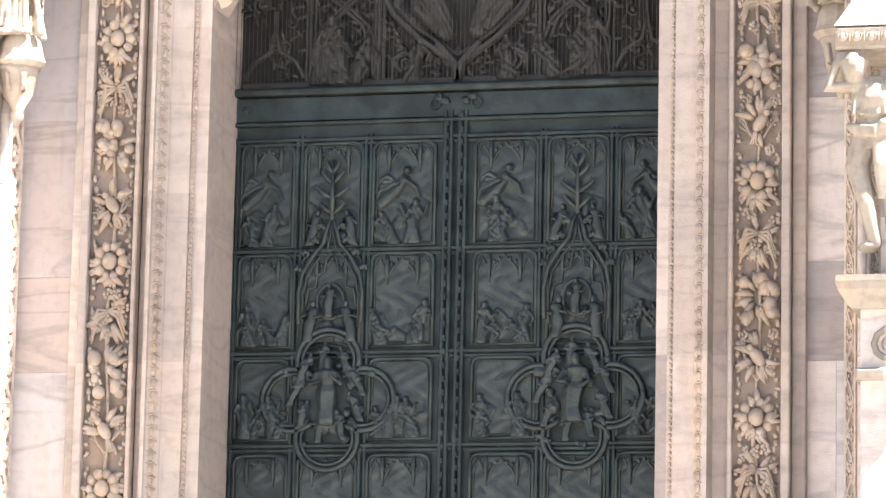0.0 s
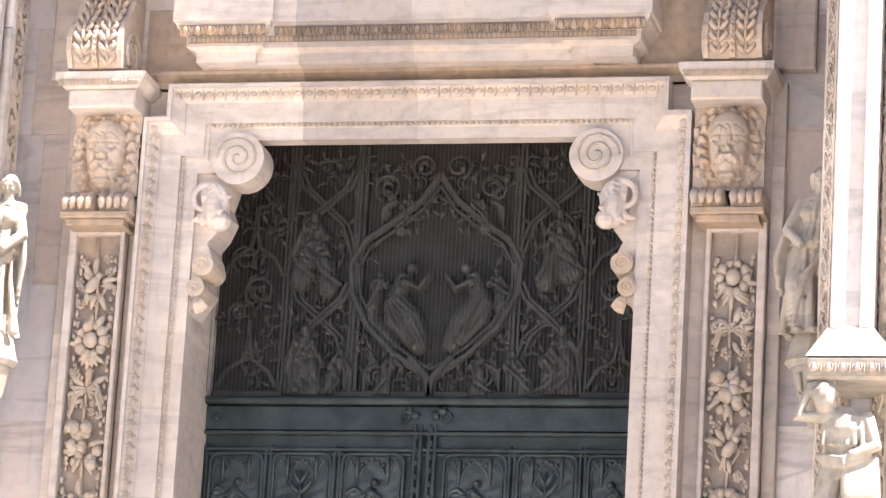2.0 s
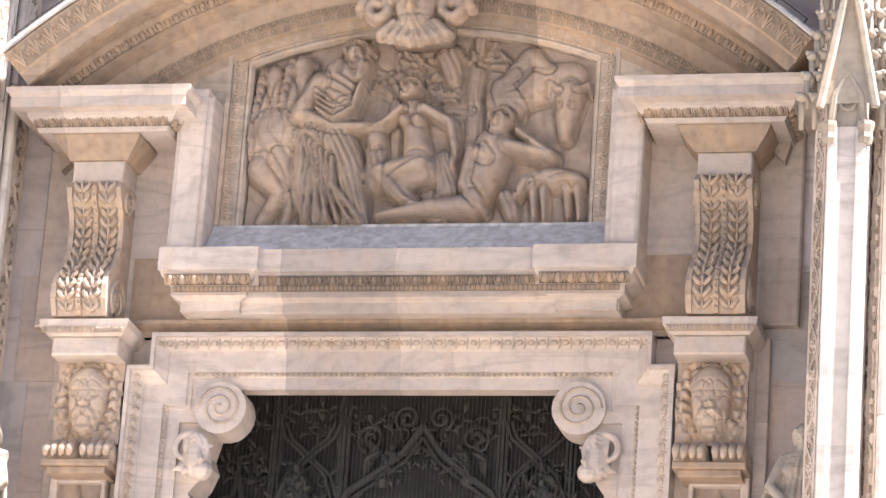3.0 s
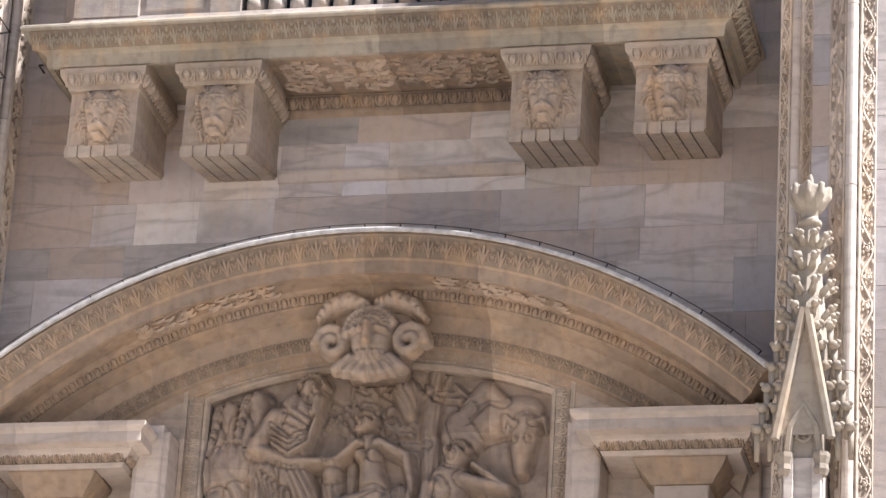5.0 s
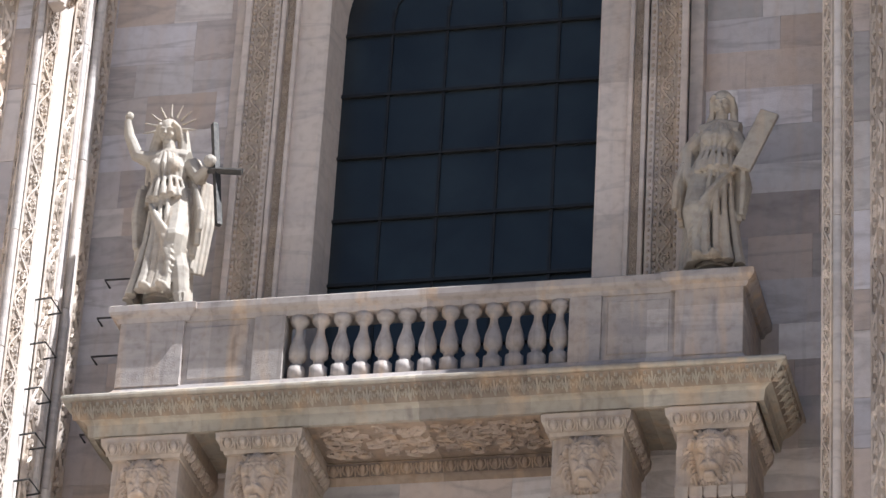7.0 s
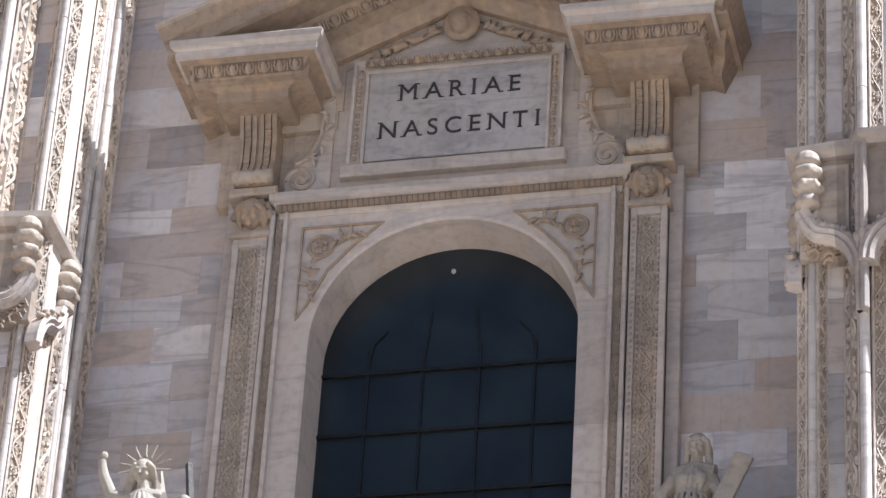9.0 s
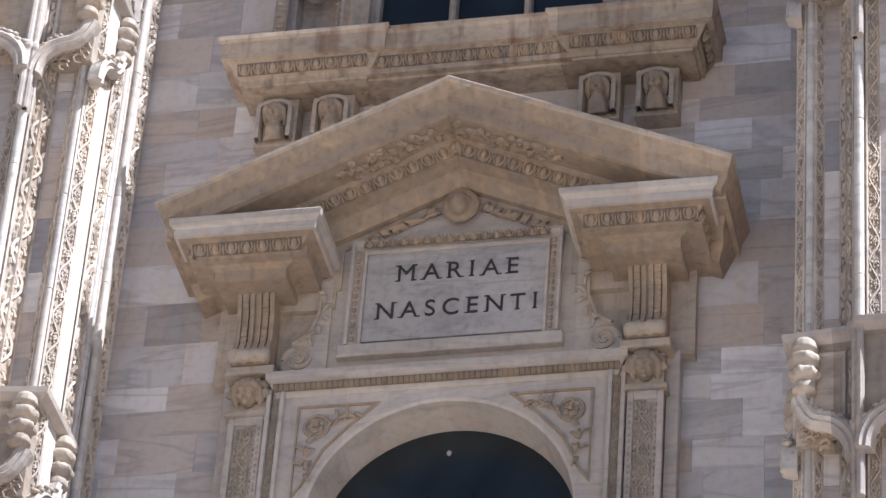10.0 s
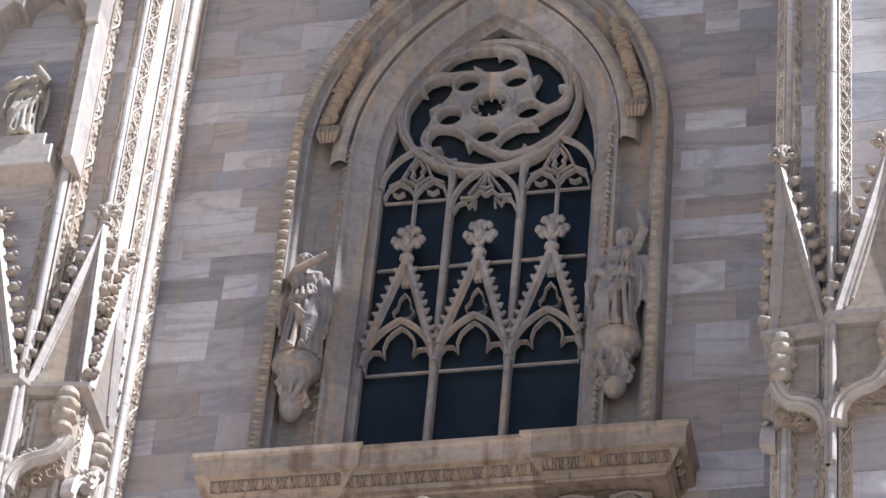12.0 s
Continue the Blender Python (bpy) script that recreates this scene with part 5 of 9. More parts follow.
def small_head(forms, x, z, r, lift, look_x=0.0):
    forms.append(([(x, z + 0.25 * r), (x + 0.05 * look_x, z - 0.3 * r)], [r, r * 0.8], lift, 0, 0))
    forms.append(([(x + look_x * 0.3 * r, z + 0.15 * r), (x + look_x * 0.45 * r, z - 0.2 * r)], [0.16 * r, 0.22 * r], lift + r * 0.85, 0, 0))
    for k in range(9):
        a = 0.2 + 2.8 * k / 8
        forms.append(([(x + r * 0.85 * math.cos(a), z + 0.3 * r + r * 0.75 * math.sin(a))], [r * 0.3], lift + r * 0.35, 0, 0))


def carved_story():
    g = Geo()
    rnd = random.Random(9)
    F = []
    # trees, leaves and beasts behind
    for pts, r in (([(-0.26, 16.3), (-0.3, 17.2), (-0.27, 18.1)], [0.1, 0.09, 0.08]), ([(0.66, 16.7), (0.62, 17.4), (0.66, 18.1)], [0.12, 0.11, 0.1])):
        F.append((pts, r, 0.06, 3, 0))
    for k in range(46):
        cx, cz = rnd.choice(((-0.05, 17.85), (0.32, 17.8), (0.9, 17.9), (-0.45, 17.6), (0.35, 17.4)))
        F.append(([(cx + rnd.uniform(-0.28, 0.28), cz + rnd.uniform(-0.2, 0.2)), (cx + rnd.uniform(-0.28, 0.28), cz + rnd.uniform(-0.2, 0.2))], [0.05, 0.03], rnd.uniform(0.02, 0.09), 2, 0))
    F.append(([(0.3, 17.9), (0.36, 17.62)], [0.17, 0.1], 0.08, 3, 0.4))
    for x, z, q in ((-1.76, 17.6, 0.12), (-1.42, 17.72, 0.16)):        # horses
        F.append(([(x - 0.2, z - 0.75), (x - 0.12, z - 0.25), (x - 0.02, z + 0.05)], [0.3, 0.22, 0.17], q - 0.06, 2, 0.2))
        F.append(([(x - 0.05, z + 0.06), (x + 0.04, z - 0.16), (x + 0.07, z - 0.42)], [0.15, 0.11, 0.075], q + 0.05, 0, 0))
        for k in range(5):
            F.append(([(x - 0.16 - 0.02 * k, z + 0.12 - 0.11 * k), (x - 0.24, z - 0.02 - 0.11 * k)], [0.06, 0.04], q + 0.04, 0, 0))
    F.append(([(-1.75, 16.95), (-1.72, 16.5)], [0.3, 0.26], 0.1, 2, 0.5))
    F.append(([(-1.85, 16.5), (-1.6, 16.2), (-1.82, 15.85)], [0.2, 0.13, 0.08], 0.16, 0, 0))
    F.append(([(-1.6, 16.6), (-1.42, 16.25), (-1.55, 15.85)], [0.16, 0.11, 0.07], 0.1, 0, 0))
    F.append(([(1.0, 17.35), (1.3, 17.5), (1.75, 17.6)], [0.25, 0.28, 0.22], 0.06, 0, 0))
    F.append(([(1.05, 17.55), (1.28, 17.85), (1.5, 17.7)], [0.13, 0.15, 0.08], 0.14, 0, 0))
    F.append(([(1.1, 17.2), (0.95, 17.5), (1.12, 17.62)], [0.16, 0.13, 0.08], 0.14, 0, 0))
    F.append(([(1.78, 17.4), (1.74, 17.15), (1.74, 16.85)], [0.17, 0.15, 0.1], 0.18, 0, 0))
    for s in (-1, 1):
        F.append(([(1.76 + s * 0.1, 17.42), (1.76 + s * 0.22, 17.5), (1.76 + s * 0.24, 17.36)], [0.04, 0.03, 0.015], 0.2, 0, 0))
        F.append(([(1.74 + s * 0.08, 17.22)], [0.035], 0.32, 0, 0))
    # the tall man in his mantle
    F.append(([(-1.1, 17.45), (-1.18, 16.8), (-1.2, 16.3), (-1.08, 15.82)], [0.27, 0.31, 0.3, 0.26], 0.14, 7, 0.15))
    F.append(([(-0.95, 16.9), (-0.78, 16.4), (-0.72, 15.84)], [0.2, 0.2, 0.2], 0.2, 5, 0.2))
    F.append(([(-0.95, 17.62), (-0.98, 17.2)], [0.27, 0.25], 0.2, 5, 1.2))
    F.append(([(-1.2, 17.55), (-1.42, 17.15), (-0.98, 16.98), (-0.5, 16.98)], [0.14, 0.13, 0.09, 0.06], 0.3, 0, 0))
    for k in range(4):                                # loops of the mantle across the chest, then long folds to the hem
        F.append(([(-1.22, 17.42 - 0.07 * k), (-1.0, 17.24 - 0.06 * k), (-0.76, 17.36 - 0.05 * k), (-0.68, 17.55)], [0.025, 0.035, 0.035, 0.02], 0.36, 0, 0))
    for k in range(6):
        F.append(([(-1.34 + 0.07 * k, 16.85 - 0.05 * k), (-1.2 + 0.05 * k, 16.5 - 0.05 * k), (-1.26 + 0.13 * k, 15.84)], [0.03, 0.045, 0.04], 0.34, 0, 0))
    small_head(F, -0.8, 17.88, 0.17, 0.24, 1)
    F.append(([(-0.72, 17.76), (-0.72, 17.6)], [0.1, 0.07], 0.32, 4, 0))
    # the seated woman
    F.append(([(-0.08, 17.2), (-0.05, 16.95), (0.02, 16.55)], [0.16, 0.14, 0.2], 0.2, 0, 0))
    for s in (-1, 1):
        F.append(([(-0.08 + s * 0.08, 17.06)], [0.075], 0.33, 0, 0))
    small_head(F, -0.12, 17.46, 0.125, 0.24, -1)
    F.append(([(-0.2, 17.2), (-0.42, 17.0), (-0.55, 16.98)], [0.075, 0.065, 0.045], 0.3, 0, 0))
    F.append(([(0.06, 17.22), (0.38, 17.05), (0.46, 16.7), (0.44, 16.5)], [0.08, 0.07, 0.06, 0.045], 0.24, 0, 0))
    F.append(([(0.06, 16.5), (-0.42, 16.42), (-0.1, 16.08), (0.12, 15.98)], [0.17, 0.13, 0.08, 0.055], 0.28, 0, 0))
    F.append(([(0.12, 16.42), (-0.2, 16.28), (0.1, 15.95)], [0.15, 0.11, 0.07], 0.2, 0, 0))
    F.append(([(0.3, 16.6), (0.4, 16.2), (0.3, 15.85)], [0.14, 0.16, 0.16], 0.08, 5, 0.2))
    F.append(([(-0.5, 16.75), (-0.48, 16.3)], [0.14, 0.13], 0.14, 3, 0.5))
    F.append(([(-0.5, 16.85)], [0.13], 0.2, 0, 0))
    # the reclining man
    F.append(([(0.92, 16.72), (0.84, 16.45), (0.72, 16.05)], [0.25, 0.24, 0.2], 0.24, 0, 0))
    F.append(([(0.78, 16.62), (0.86, 16.55)], [0.12, 0.1], 0.36, 0, 0))
    F.append(([(0.7, 16.0), (0.2, 15.98), (-0.4, 15.88)], [0.16, 0.12, 0.06], 0.28, 0, 0))
    F.append(([(1.1, 16.72), (1.6, 16.6), (1.2, 16.9)], [0.1, 0.085, 0.055], 0.3, 0, 0))
    F.append(([(0.68, 16.65), (0.6, 16.25), (0.86, 15.92)], [0.1, 0.085, 0.06], 0.32, 0, 0))
    small_head(F, 1.0, 17.0, 0.15, 0.34, -0.6)
    # lamb and hound
    F.append(([(1.35, 16.3), (1.62, 16.34), (1.88, 16.28)], [0.13, 0.15, 0.15], 0.2, 2, 0.6))
    F.append(([(1.32, 16.28), (1.22, 16.12)], [0.1, 0.06], 0.26, 0, 0))
    for x in (1.4, 1.52, 1.8, 1.93):
        F.append(([(x, 16.2), (x + 0.03, 15.86)], [0.06, 0.04], 0.2, 0, 0))
    F.append(([(1.1, 16.1), (1.18, 15.9)], [0.13, 0.1], 0.2, 2, 0))

    def rocks(X, Z):
        return 0.05 + 0.025 * np.sin(5.1 * X + 2 * np.sin(3.3 * Z)) + 0.02 * np.sin(9.7 * Z + 3 * np.sin(4.1 * X)) + 0.06 * np.clip((16.15 - Z) / 0.35, 0, 1)
    relief_field(g, (-2.03, 2.03, 15.76, 18.16), 0.0155, 0.16, F, rocks, 0.055)
    return g


story_panel()


# ---- segmental pediment over the panel ----
def segmental_pediment():
    p = thing("arched_pediment", (0, 0, 17.2), "broad marble segmental pediment with carved mouldings and a mask keystone", "pediment")
    CZ, R = 12.37, 7.0
    half = math.asin(4.74 / R)
    N = 40
    path = [(R * math.sin(-half + 2 * half * i / N), CZ + R * math.cos(-half + 2 * half * i / N)) for i in range(N + 1)]
    g = Geo()
    g.sweep(path, [(0.02, 0.3), (0.0, -1.24), (0.04, -1.26), (0.28, -1.14), (0.3, -1.1), (0.45, -1.1), (0.45, -1.04), (0.41, -1.02), (0.41, -0.68), (0.43, -0.64), (0.56, -0.52), (0.58, -0.48), (0.64, -0.32), (0.98, -0.16), (1.0, -0.1), (1.1, -0.08), (1.1, 0.3)], XZ)
    part("arch", g, WARM, p)
    # spandrel fill under the arch ends
    for s in (-1, 1):
        h2 = Geo()
        pts = [(s * 2.3, 17.17), (s * 4.5, 17.17)]
        pts += [(s * 5.95 * math.sin(a), CZ + 5.95 * math.cos(a)) for a in [math.asin(4.3 / 5.95) - k * (math.asin(4.3 / 5.95) - math.asin(2.3 / 5.95)) / 8 for k in range(9)]]
        h2.prism(pts, -0.08, 0.3)
        part("spandrel", h2, CARVED, p)
    g = Geo()
    for i in range(84):
        a = -half * 0.98 + half * 1.96 * (i + 0.5) / 84
        if abs(a) < 0.03:
            continue
        c = Vector(((R - 0.495) * math.sin(a), -0.585, CZ + (R - 0.495) * math.cos(a)))
        t, u = Vector((math.cos(a), 0, -math.sin(a))), Vector((math.sin(a), 0, math.cos(a)))
        eggs(g, c - t * 0.062, c + t * 0.062, 0.125, (-math.sin(a) * 0.5, -1, -math.cos(a) * 0.5), tuple(u + Vector((0, -0.5, 0))))
    part("egg_and_dart", g, WARM, p, kind="stuff")
    g = Geo()
    def crown(u, v, out):
        a = u / R
        q = Vector((math.sin(a), 0, math.cos(a)))
        d = (0.24 * q + Vector((0, -0.12, 0))).normalized()
        o = (Vector((0, -0.24, 0)) - 0.12 * q).normalized()
        return tuple(q * (R - 0.28) + Vector((0, -1.14, CZ)) + d * v + o * out)
    n = 46
    for i in range(n):
        palmette(g, crown, R * (-half + 2 * half * (i + 0.5) / n), 2 * half * R / n, 0.26)
    part("leaf_cyma", g, WARM, p, "upright carved leaves along the top moulding", kind="stuff")
    g = Geo()
    def inner(u, v, out):
        a = u / (R - 0.95)
        q = Vector((math.sin(a), 0, math.cos(a)))
        return tuple(q * (R - 0.97) + Vector((0, -0.165, CZ)) + (0.34 * q + Vector((0, -0.16, 0))).normalized() * v + Vector((0, -out, 0)))
    for i in range(44):
        palmette(g, inner, (R - 0.95) * (-half * 0.8 + half * 1.6 * (i + 0.5) / 44), half * 1.6 * (R - 0.95) / 44, 0.16)
    part("small_edging", g, WARM, p, kind="stuff")
    # soffit scrollwork in four fields
    g = Geo()
    rnd = random.Random(5)
    for a0, a1 in ((-0.42, -0.17), (0.12, 0.36)):
        for k in range(40):
            a = rnd.uniform(a0, a1)
            y = rnd.uniform(-1.0, -0.72)
            q = Vector((math.sin(a), 0, math.cos(a))) * (R - 0.42)
            g.tube([(q.x + 0.07 * math.cos(w), y + 0.05 * math.sin(w), q.z + CZ - 0.01 - 0.07 * math.cos(w) * math.tan(a)) for w in (0, 1, 2, 3, 4, 5)], [0.02, 0.03, 0.03, 0.025, 0.02, 0.01], 5)
    part("soffit_foliage", g, BEAST, p, kind="stuff")
    # keystone: curly head between scrolls
    g = Geo()
    g.prism([(-0.5, 18.82), (0.5, 18.82), (0.34, 17.98), (-0.34, 17.98)], -0.5, 0.2)
    F = []
    F.append(([(0, 18.42), (0, 18.16)], [0.29, 0.22], 0.1, 0, 0))
    F.append(([(0, 18.42), (0, 18.2)], [0.05, 0.075], 0.36, 0, 0))
    for q in (-1, 1):
        F.append(([(q * 0.1, 18.38), (q * 0.2, 18.36)], [0.05, 0.04], 0.3, 0, 0))
        F.append(([(q * 0.1, 18.72), (q * 0.28, 18.78), (q * 0.5, 18.7), (q * 0.62, 18.56)], [0.09, 0.12, 0.1, 0.05], 0.2, 3, 1.5))
        F.append(([(q * (0.46 + 0.2 * (1 - t / 16) * math.cos(t * 0.7)), 18.26 + 0.22 * (1 - t / 16) * math.sin(t * 0.7)) for t in range(13)], [0.07] * 13, 0.14, 0, 0))
        for k in range(4):
            F.append(([(q * 0.08 * k, 18.08), (q * (0.06 + 0.11 * k), 17.88 + 0.02 * k)], [0.06, 0.07], 0.12, 0, 0))
    for k in range(13):
        a = 0.1 + 2.94 * k / 12
        for rr in (0.2, 0.28):
            F.append(([(rr * math.cos(a + rr), 18.4 + rr * 0.9 * math.sin(a + rr))], [0.065], 0.28 - rr * 0.3, 0, 0))
    relief_field(g, (-0.75, 0.75, 17.78, 18.92), 0.0165, -0.49, F)
    part("keystone_mask", g, BEAST, p, "curly-haired mask between scrolls", smooth=True)
    # Rolled edge; lead tone raised to carry the sun's bright line.
    g = Geo()
    g.sweep([(R * math.sin(-half + 2 * half * i / N), CZ + 0.012 + R * math.cos(-half + 2 * half * i / N)) for i in range(N + 1)], [(0.0, 0.25), (-0.014, 0.25), (-0.03, -1.2), (-0.038, -1.25), (-0.034, -1.29), (-0.012, -1.312), (0.02, -1.31), (0.03, -1.285), (0.02, -1.262), (0.0, -1.255)], XZ)
    part("lead_cover", g, LEAD, p, "pale lead flashing on top of the arch")


segmental_pediment()


# ---- balcony ----
def balcony():
    b = thing("balcony", (0, 0, 20.5), "marble balcony with balusters on four lion-mask corbels", "balcony")
    # floor slab with leaf cornice
    path = [(-4.12, 0.3), (-4.12, -1.12), (4.12, -1.12), (4.12, 0.3)]
    g = Geo()
    g.sweep(path, [(-0.1, 21.88), (-0.06, 21.76), (0.0, 21.76), (0.02, 21.9), (0.05, 21.93), (0.10, 21.95), (0.16, 22.0), (0.25, 22.12), (0.285, 22.135), (0.30, 22.16), (0.295, 22.19), (0.26, 22.22), (-0.1, 22.245)], XY)
    g.box(-4.1, 4.1, -1.1, 0.3, 21.87, 22.23)
    part("slab", g, LICHEN, b)
    g = Geo()
    for i in range(50):
        palmette(g, lambda u, v, out: (u, -1.225 - 0.7 * v - 0.7 * out, 21.945 + 0.72 * v - 0.7 * out), -4.3 + 8.6 * (i + 0.5) / 50, 0.172, 0.24)
    for i in range(8):
        palmette(g, lambda u, v, out: (4.225 + 0.7 * v + 0.7 * out, u, 21.945 + 0.72 * v - 0.7 * out), -1.3 + 1.4 * (i + 0.5) / 8, 0.172, 0.24)
    part("leaf_cyma", g, LICHEN, b, "carved upright leaves, greened with lichen", kind="stuff")
    # corbels
    for x, lo, hi in ((-3.40, 20.58, 21.5), (-1.96, 20.52, 21.5), (2.02, 20.54, 21.5), (3.50, 20.58, 21.5)):
        g = Geo()
        w = 0.42
        v = [(x + sx * w, y, z) for sx in (-1, 1) for y, z in ((-0.98, lo + 0.14), (-0.98, hi), (0.3, hi), (0.3, lo + 0.34))]
        g.add(v, [(0, 1, 2, 3), (7, 6, 5, 4), (0, 4, 5, 1), (1, 5, 6, 2), (3, 7, 4, 0)])
        part("corbel_block", g, CARVED, b)
        for k in range(5):                            # fluted underside
            g = Geo()
            xx = x - 0.42 + 0.168 * k
            p8 = [(q, yy, zz) for q in (xx + 0.010, xx + 0.158) for yy, zz in ((-1.05, lo), (-1.05, lo + 0.15), (0.3, lo + 0.38), (0.3, lo + 0.28))]
            g.add(p8, [(0, 1, 2, 3), (7, 6, 5, 4), (0, 4, 5, 1), (1, 5, 6, 2), (2, 6, 7, 3), (3, 7, 4, 0)])
            part("flute", g, CARVED, b)
        g = Geo()
        p8 = [(q, yy, zz) for q in (x - 0.43, x + 0.43) for yy, zz in ((-1.03, lo + 0.04), (-1.03, lo + 0.16), (0.3, lo + 0.4), (0.3, lo + 0.32))]
        g.add(p8, [(0, 1, 2, 3), (7, 6, 5, 4), (0, 4, 5, 1), (1, 5, 6, 2), (2, 6, 7, 3), (3, 7, 4, 0)])
        part("foot_block", g, BEAST, b)
        g = Geo()
        lion_mask(g, (x, 21.08), 0.80, 0.80, -0.985, False)
        part("lion_mask", g, BEAST, b, smooth=True)
        g = Geo()
        g.sweep([(x - 0.44, 0.3), (x - 0.44, -1.06), (x + 0.44, -1.06), (x + 0.44, 0.3)], [(-0.1, 21.46), (0.0, 21.46), (0.02, 21.52), (0.09, 21.62), (0.1, 21.71), (-0.1, 21.71)], XY)
        g.box(x - 0.52, x + 0.52, -1.09, 0.3, 21.66, 21.885)
        part("corbel_cap", g, CARVED, b)
        g = Geo()
        eggs(g, (x - 0.48, -1.12, 21.58), (x + 0.48, -1.12, 21.58), 0.16, (0, -1, -0.5), (0, -0.5, 1))
        eggs(g, (x + 0.5, -1.1, 21.58), (x + 0.5, 0.1, 21.58), 0.16, (1, 0, -0.5), (0.5, 0, 1))
        part("egg_and_dart", g, CARVED, b, kind="stuff")
    # soffit with foliage between the inner corbels
    g = Geo()
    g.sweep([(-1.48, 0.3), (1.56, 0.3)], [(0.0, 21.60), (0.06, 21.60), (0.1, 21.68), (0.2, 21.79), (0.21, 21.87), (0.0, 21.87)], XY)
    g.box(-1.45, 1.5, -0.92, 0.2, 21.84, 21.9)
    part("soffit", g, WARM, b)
    g = Geo()
    rnd = random.Random(6)
    for k in range(110):
        x, y = rnd.uniform(-1.3, 1.4), rnd.uniform(-0.8, -0.1)
        a = rnd.uniform(0, 6.28)
        g.tube([(x + 0.11 * (1 - t / 8) * math.cos(a + t), y + 0.09 * (1 - t / 8) * math.sin(a + t), 21.83) for t in range(6)], [0.02, 0.035, 0.035, 0.03, 0.025, 0.015], 5)
    part("soffit_foliage", g, BEAST, b, kind="stuff")
    g = Geo()
    eggs(g, (-1.45, 0.1, 21.74), (1.5, 0.1, 21.74), 0.15, (0, -1, -0.6), (0, -0.5, 1))
    part("egg_and_dart", g, WARM, b, kind="stuff")
    # parapet
    g = Geo()
    g.sweep([(-3.86, 0.3), (-3.86, -1.1), (3.86, -1.1), (3.86, 0.3)], [(-0.3, 22.22), (0.12, 22.22), (0.1, 22.3), (0.03, 22.36), (0.0, 22.42), (-0.3, 22.42)], XY)
    part("plinth", g, AGED, b)
    for s in (-1, 1):
        for x0, x1, y0 in ((1.76, 2.15, -1.1), (3.04, 3.86, -1.12)):
            g = Geo(s < 0)
            g.box(x0, x1, y0, -0.78, 22.42, 23.3, 0.006)
            part("pier", g, AGED, b)
        g = Geo(s < 0)
        g.box(2.15, 3.04, -1.06, -0.8, 22.42, 23.3)
        g.box(2.22, 2.97, -1.075, -1.0, 22.5, 23.22, 0.012)
        part("parapet_panel", g, AGED, b)
        g = Geo(s < 0)
        g.box(3.6, 3.86, -0.78, 0.3, 22.42, 23.3)
        part("parapet_return", g, AGED, b)
    g = Geo()
    g.sweep([(-3.9, 0.3), (-3.9, -1.12), (-2.98, -1.12), (-2.98, -1.08), (2.98, -1.08), (2.98, -1.12), (3.9, -1.12), (3.9, 0.3)], [(-0.36, 23.3), (0.0, 23.3), (0.02, 23.36), (0.08, 23.39), (0.1, 23.42), (0.1, 23.5), (0.06, 23.53), (-0.36, 23.53)], XY)
    part("handrail", g, AGED, b)
    g = Geo()
    prof = [(0.115, 0.0), (0.115, 0.16), (0.072, 0.17), (0.066, 0.22), (0.072, 0.26), (0.108, 0.29), (0.118, 0.36), (0.108, 0.45), (0.075, 0.55), (0.052, 0.63), (0.05, 0.71), (0.09, 0.745), (0.09, 0.765), (0.115, 0.775), (0.115, 0.86)]
    g.lathe((0, 0, 0), [(r * 1.0, h) for r, h in prof], 10)
    one = mesh_of("baluster", g, AGED, smooth=True)
    for k in range(13):
        ob = new("baluster", one)
        ob.parent = b
        ob.location = Vector((-1.74 + 3.5 * (k + 0.5) / 13, -0.98, 22.44)) - b.location
    # string course under the corbels
    g = Geo()
    g.sweep([(-1.5, 0.26), (1.56, 0.26)], [(0.0, 20.72), (0.05, 20.74), (0.1, 20.82), (0.11, 20.86), (0.0, 20.9)], XY)
    part("string_course", g, FRAME, b)


balcony()


def face_head(g, c, r, nod=24):
    """A plain head bent a little forward: skull, brow, nose, chin and hair drawn back."""
    R = Matrix.Rotation(radians(nod), 3, "X")

    def at(x, y, z):
        return tuple(Vector(c) + R @ (Vector((x, y, z)) * r))
    g.blob(at(0, 0, 0), (r * 0.76, r * 0.86, r * 1.12), 12, 9, R)
    g.blob(at(0, 0.3, 0.34), (r * 0.9, r * 0.85, r * 0.84), 12, 8, R, 0.05)
    g.tube([at(0, -0.82, 0.2), at(0, -1.08, -0.22)], [r * 0.09, r * 0.16], 6)
    g.tube([at(-0.2, -0.82, -0.48), at(0, -0.9, -0.46), at(0.2, -0.82, -0.48)], [r * 0.05, r * 0.1, r * 0.05], 6)
    g.blob(at(0, -0.66, -0.8), (r * 0.28, r * 0.25, r * 0.22), 8, 5, R)
    for s in (-1, 1):
        g.tube([at(s * 0.1, -0.84, 0.24), at(s * 0.34, -0.80, 0.32), at(s * 0.56, -0.62, 0.22)], [r * 0.08, r * 0.11, r * 0.07], 6)
        g.blob(at(s * 0.4, -0.62, -0.3), (r * 0.22, r * 0.2, r * 0.24), 7, 5, R)
        g.tube([at(s * 0.5, -0.5, 0.72), at(s * 0.86, -0.1, 0.35), at(s * 0.92, 0.15, -0.4), at(s * 0.8, 0.3, -1.2)], [r * 0.2, r * 0.26, r * 0.28, r * 0.18], 6)


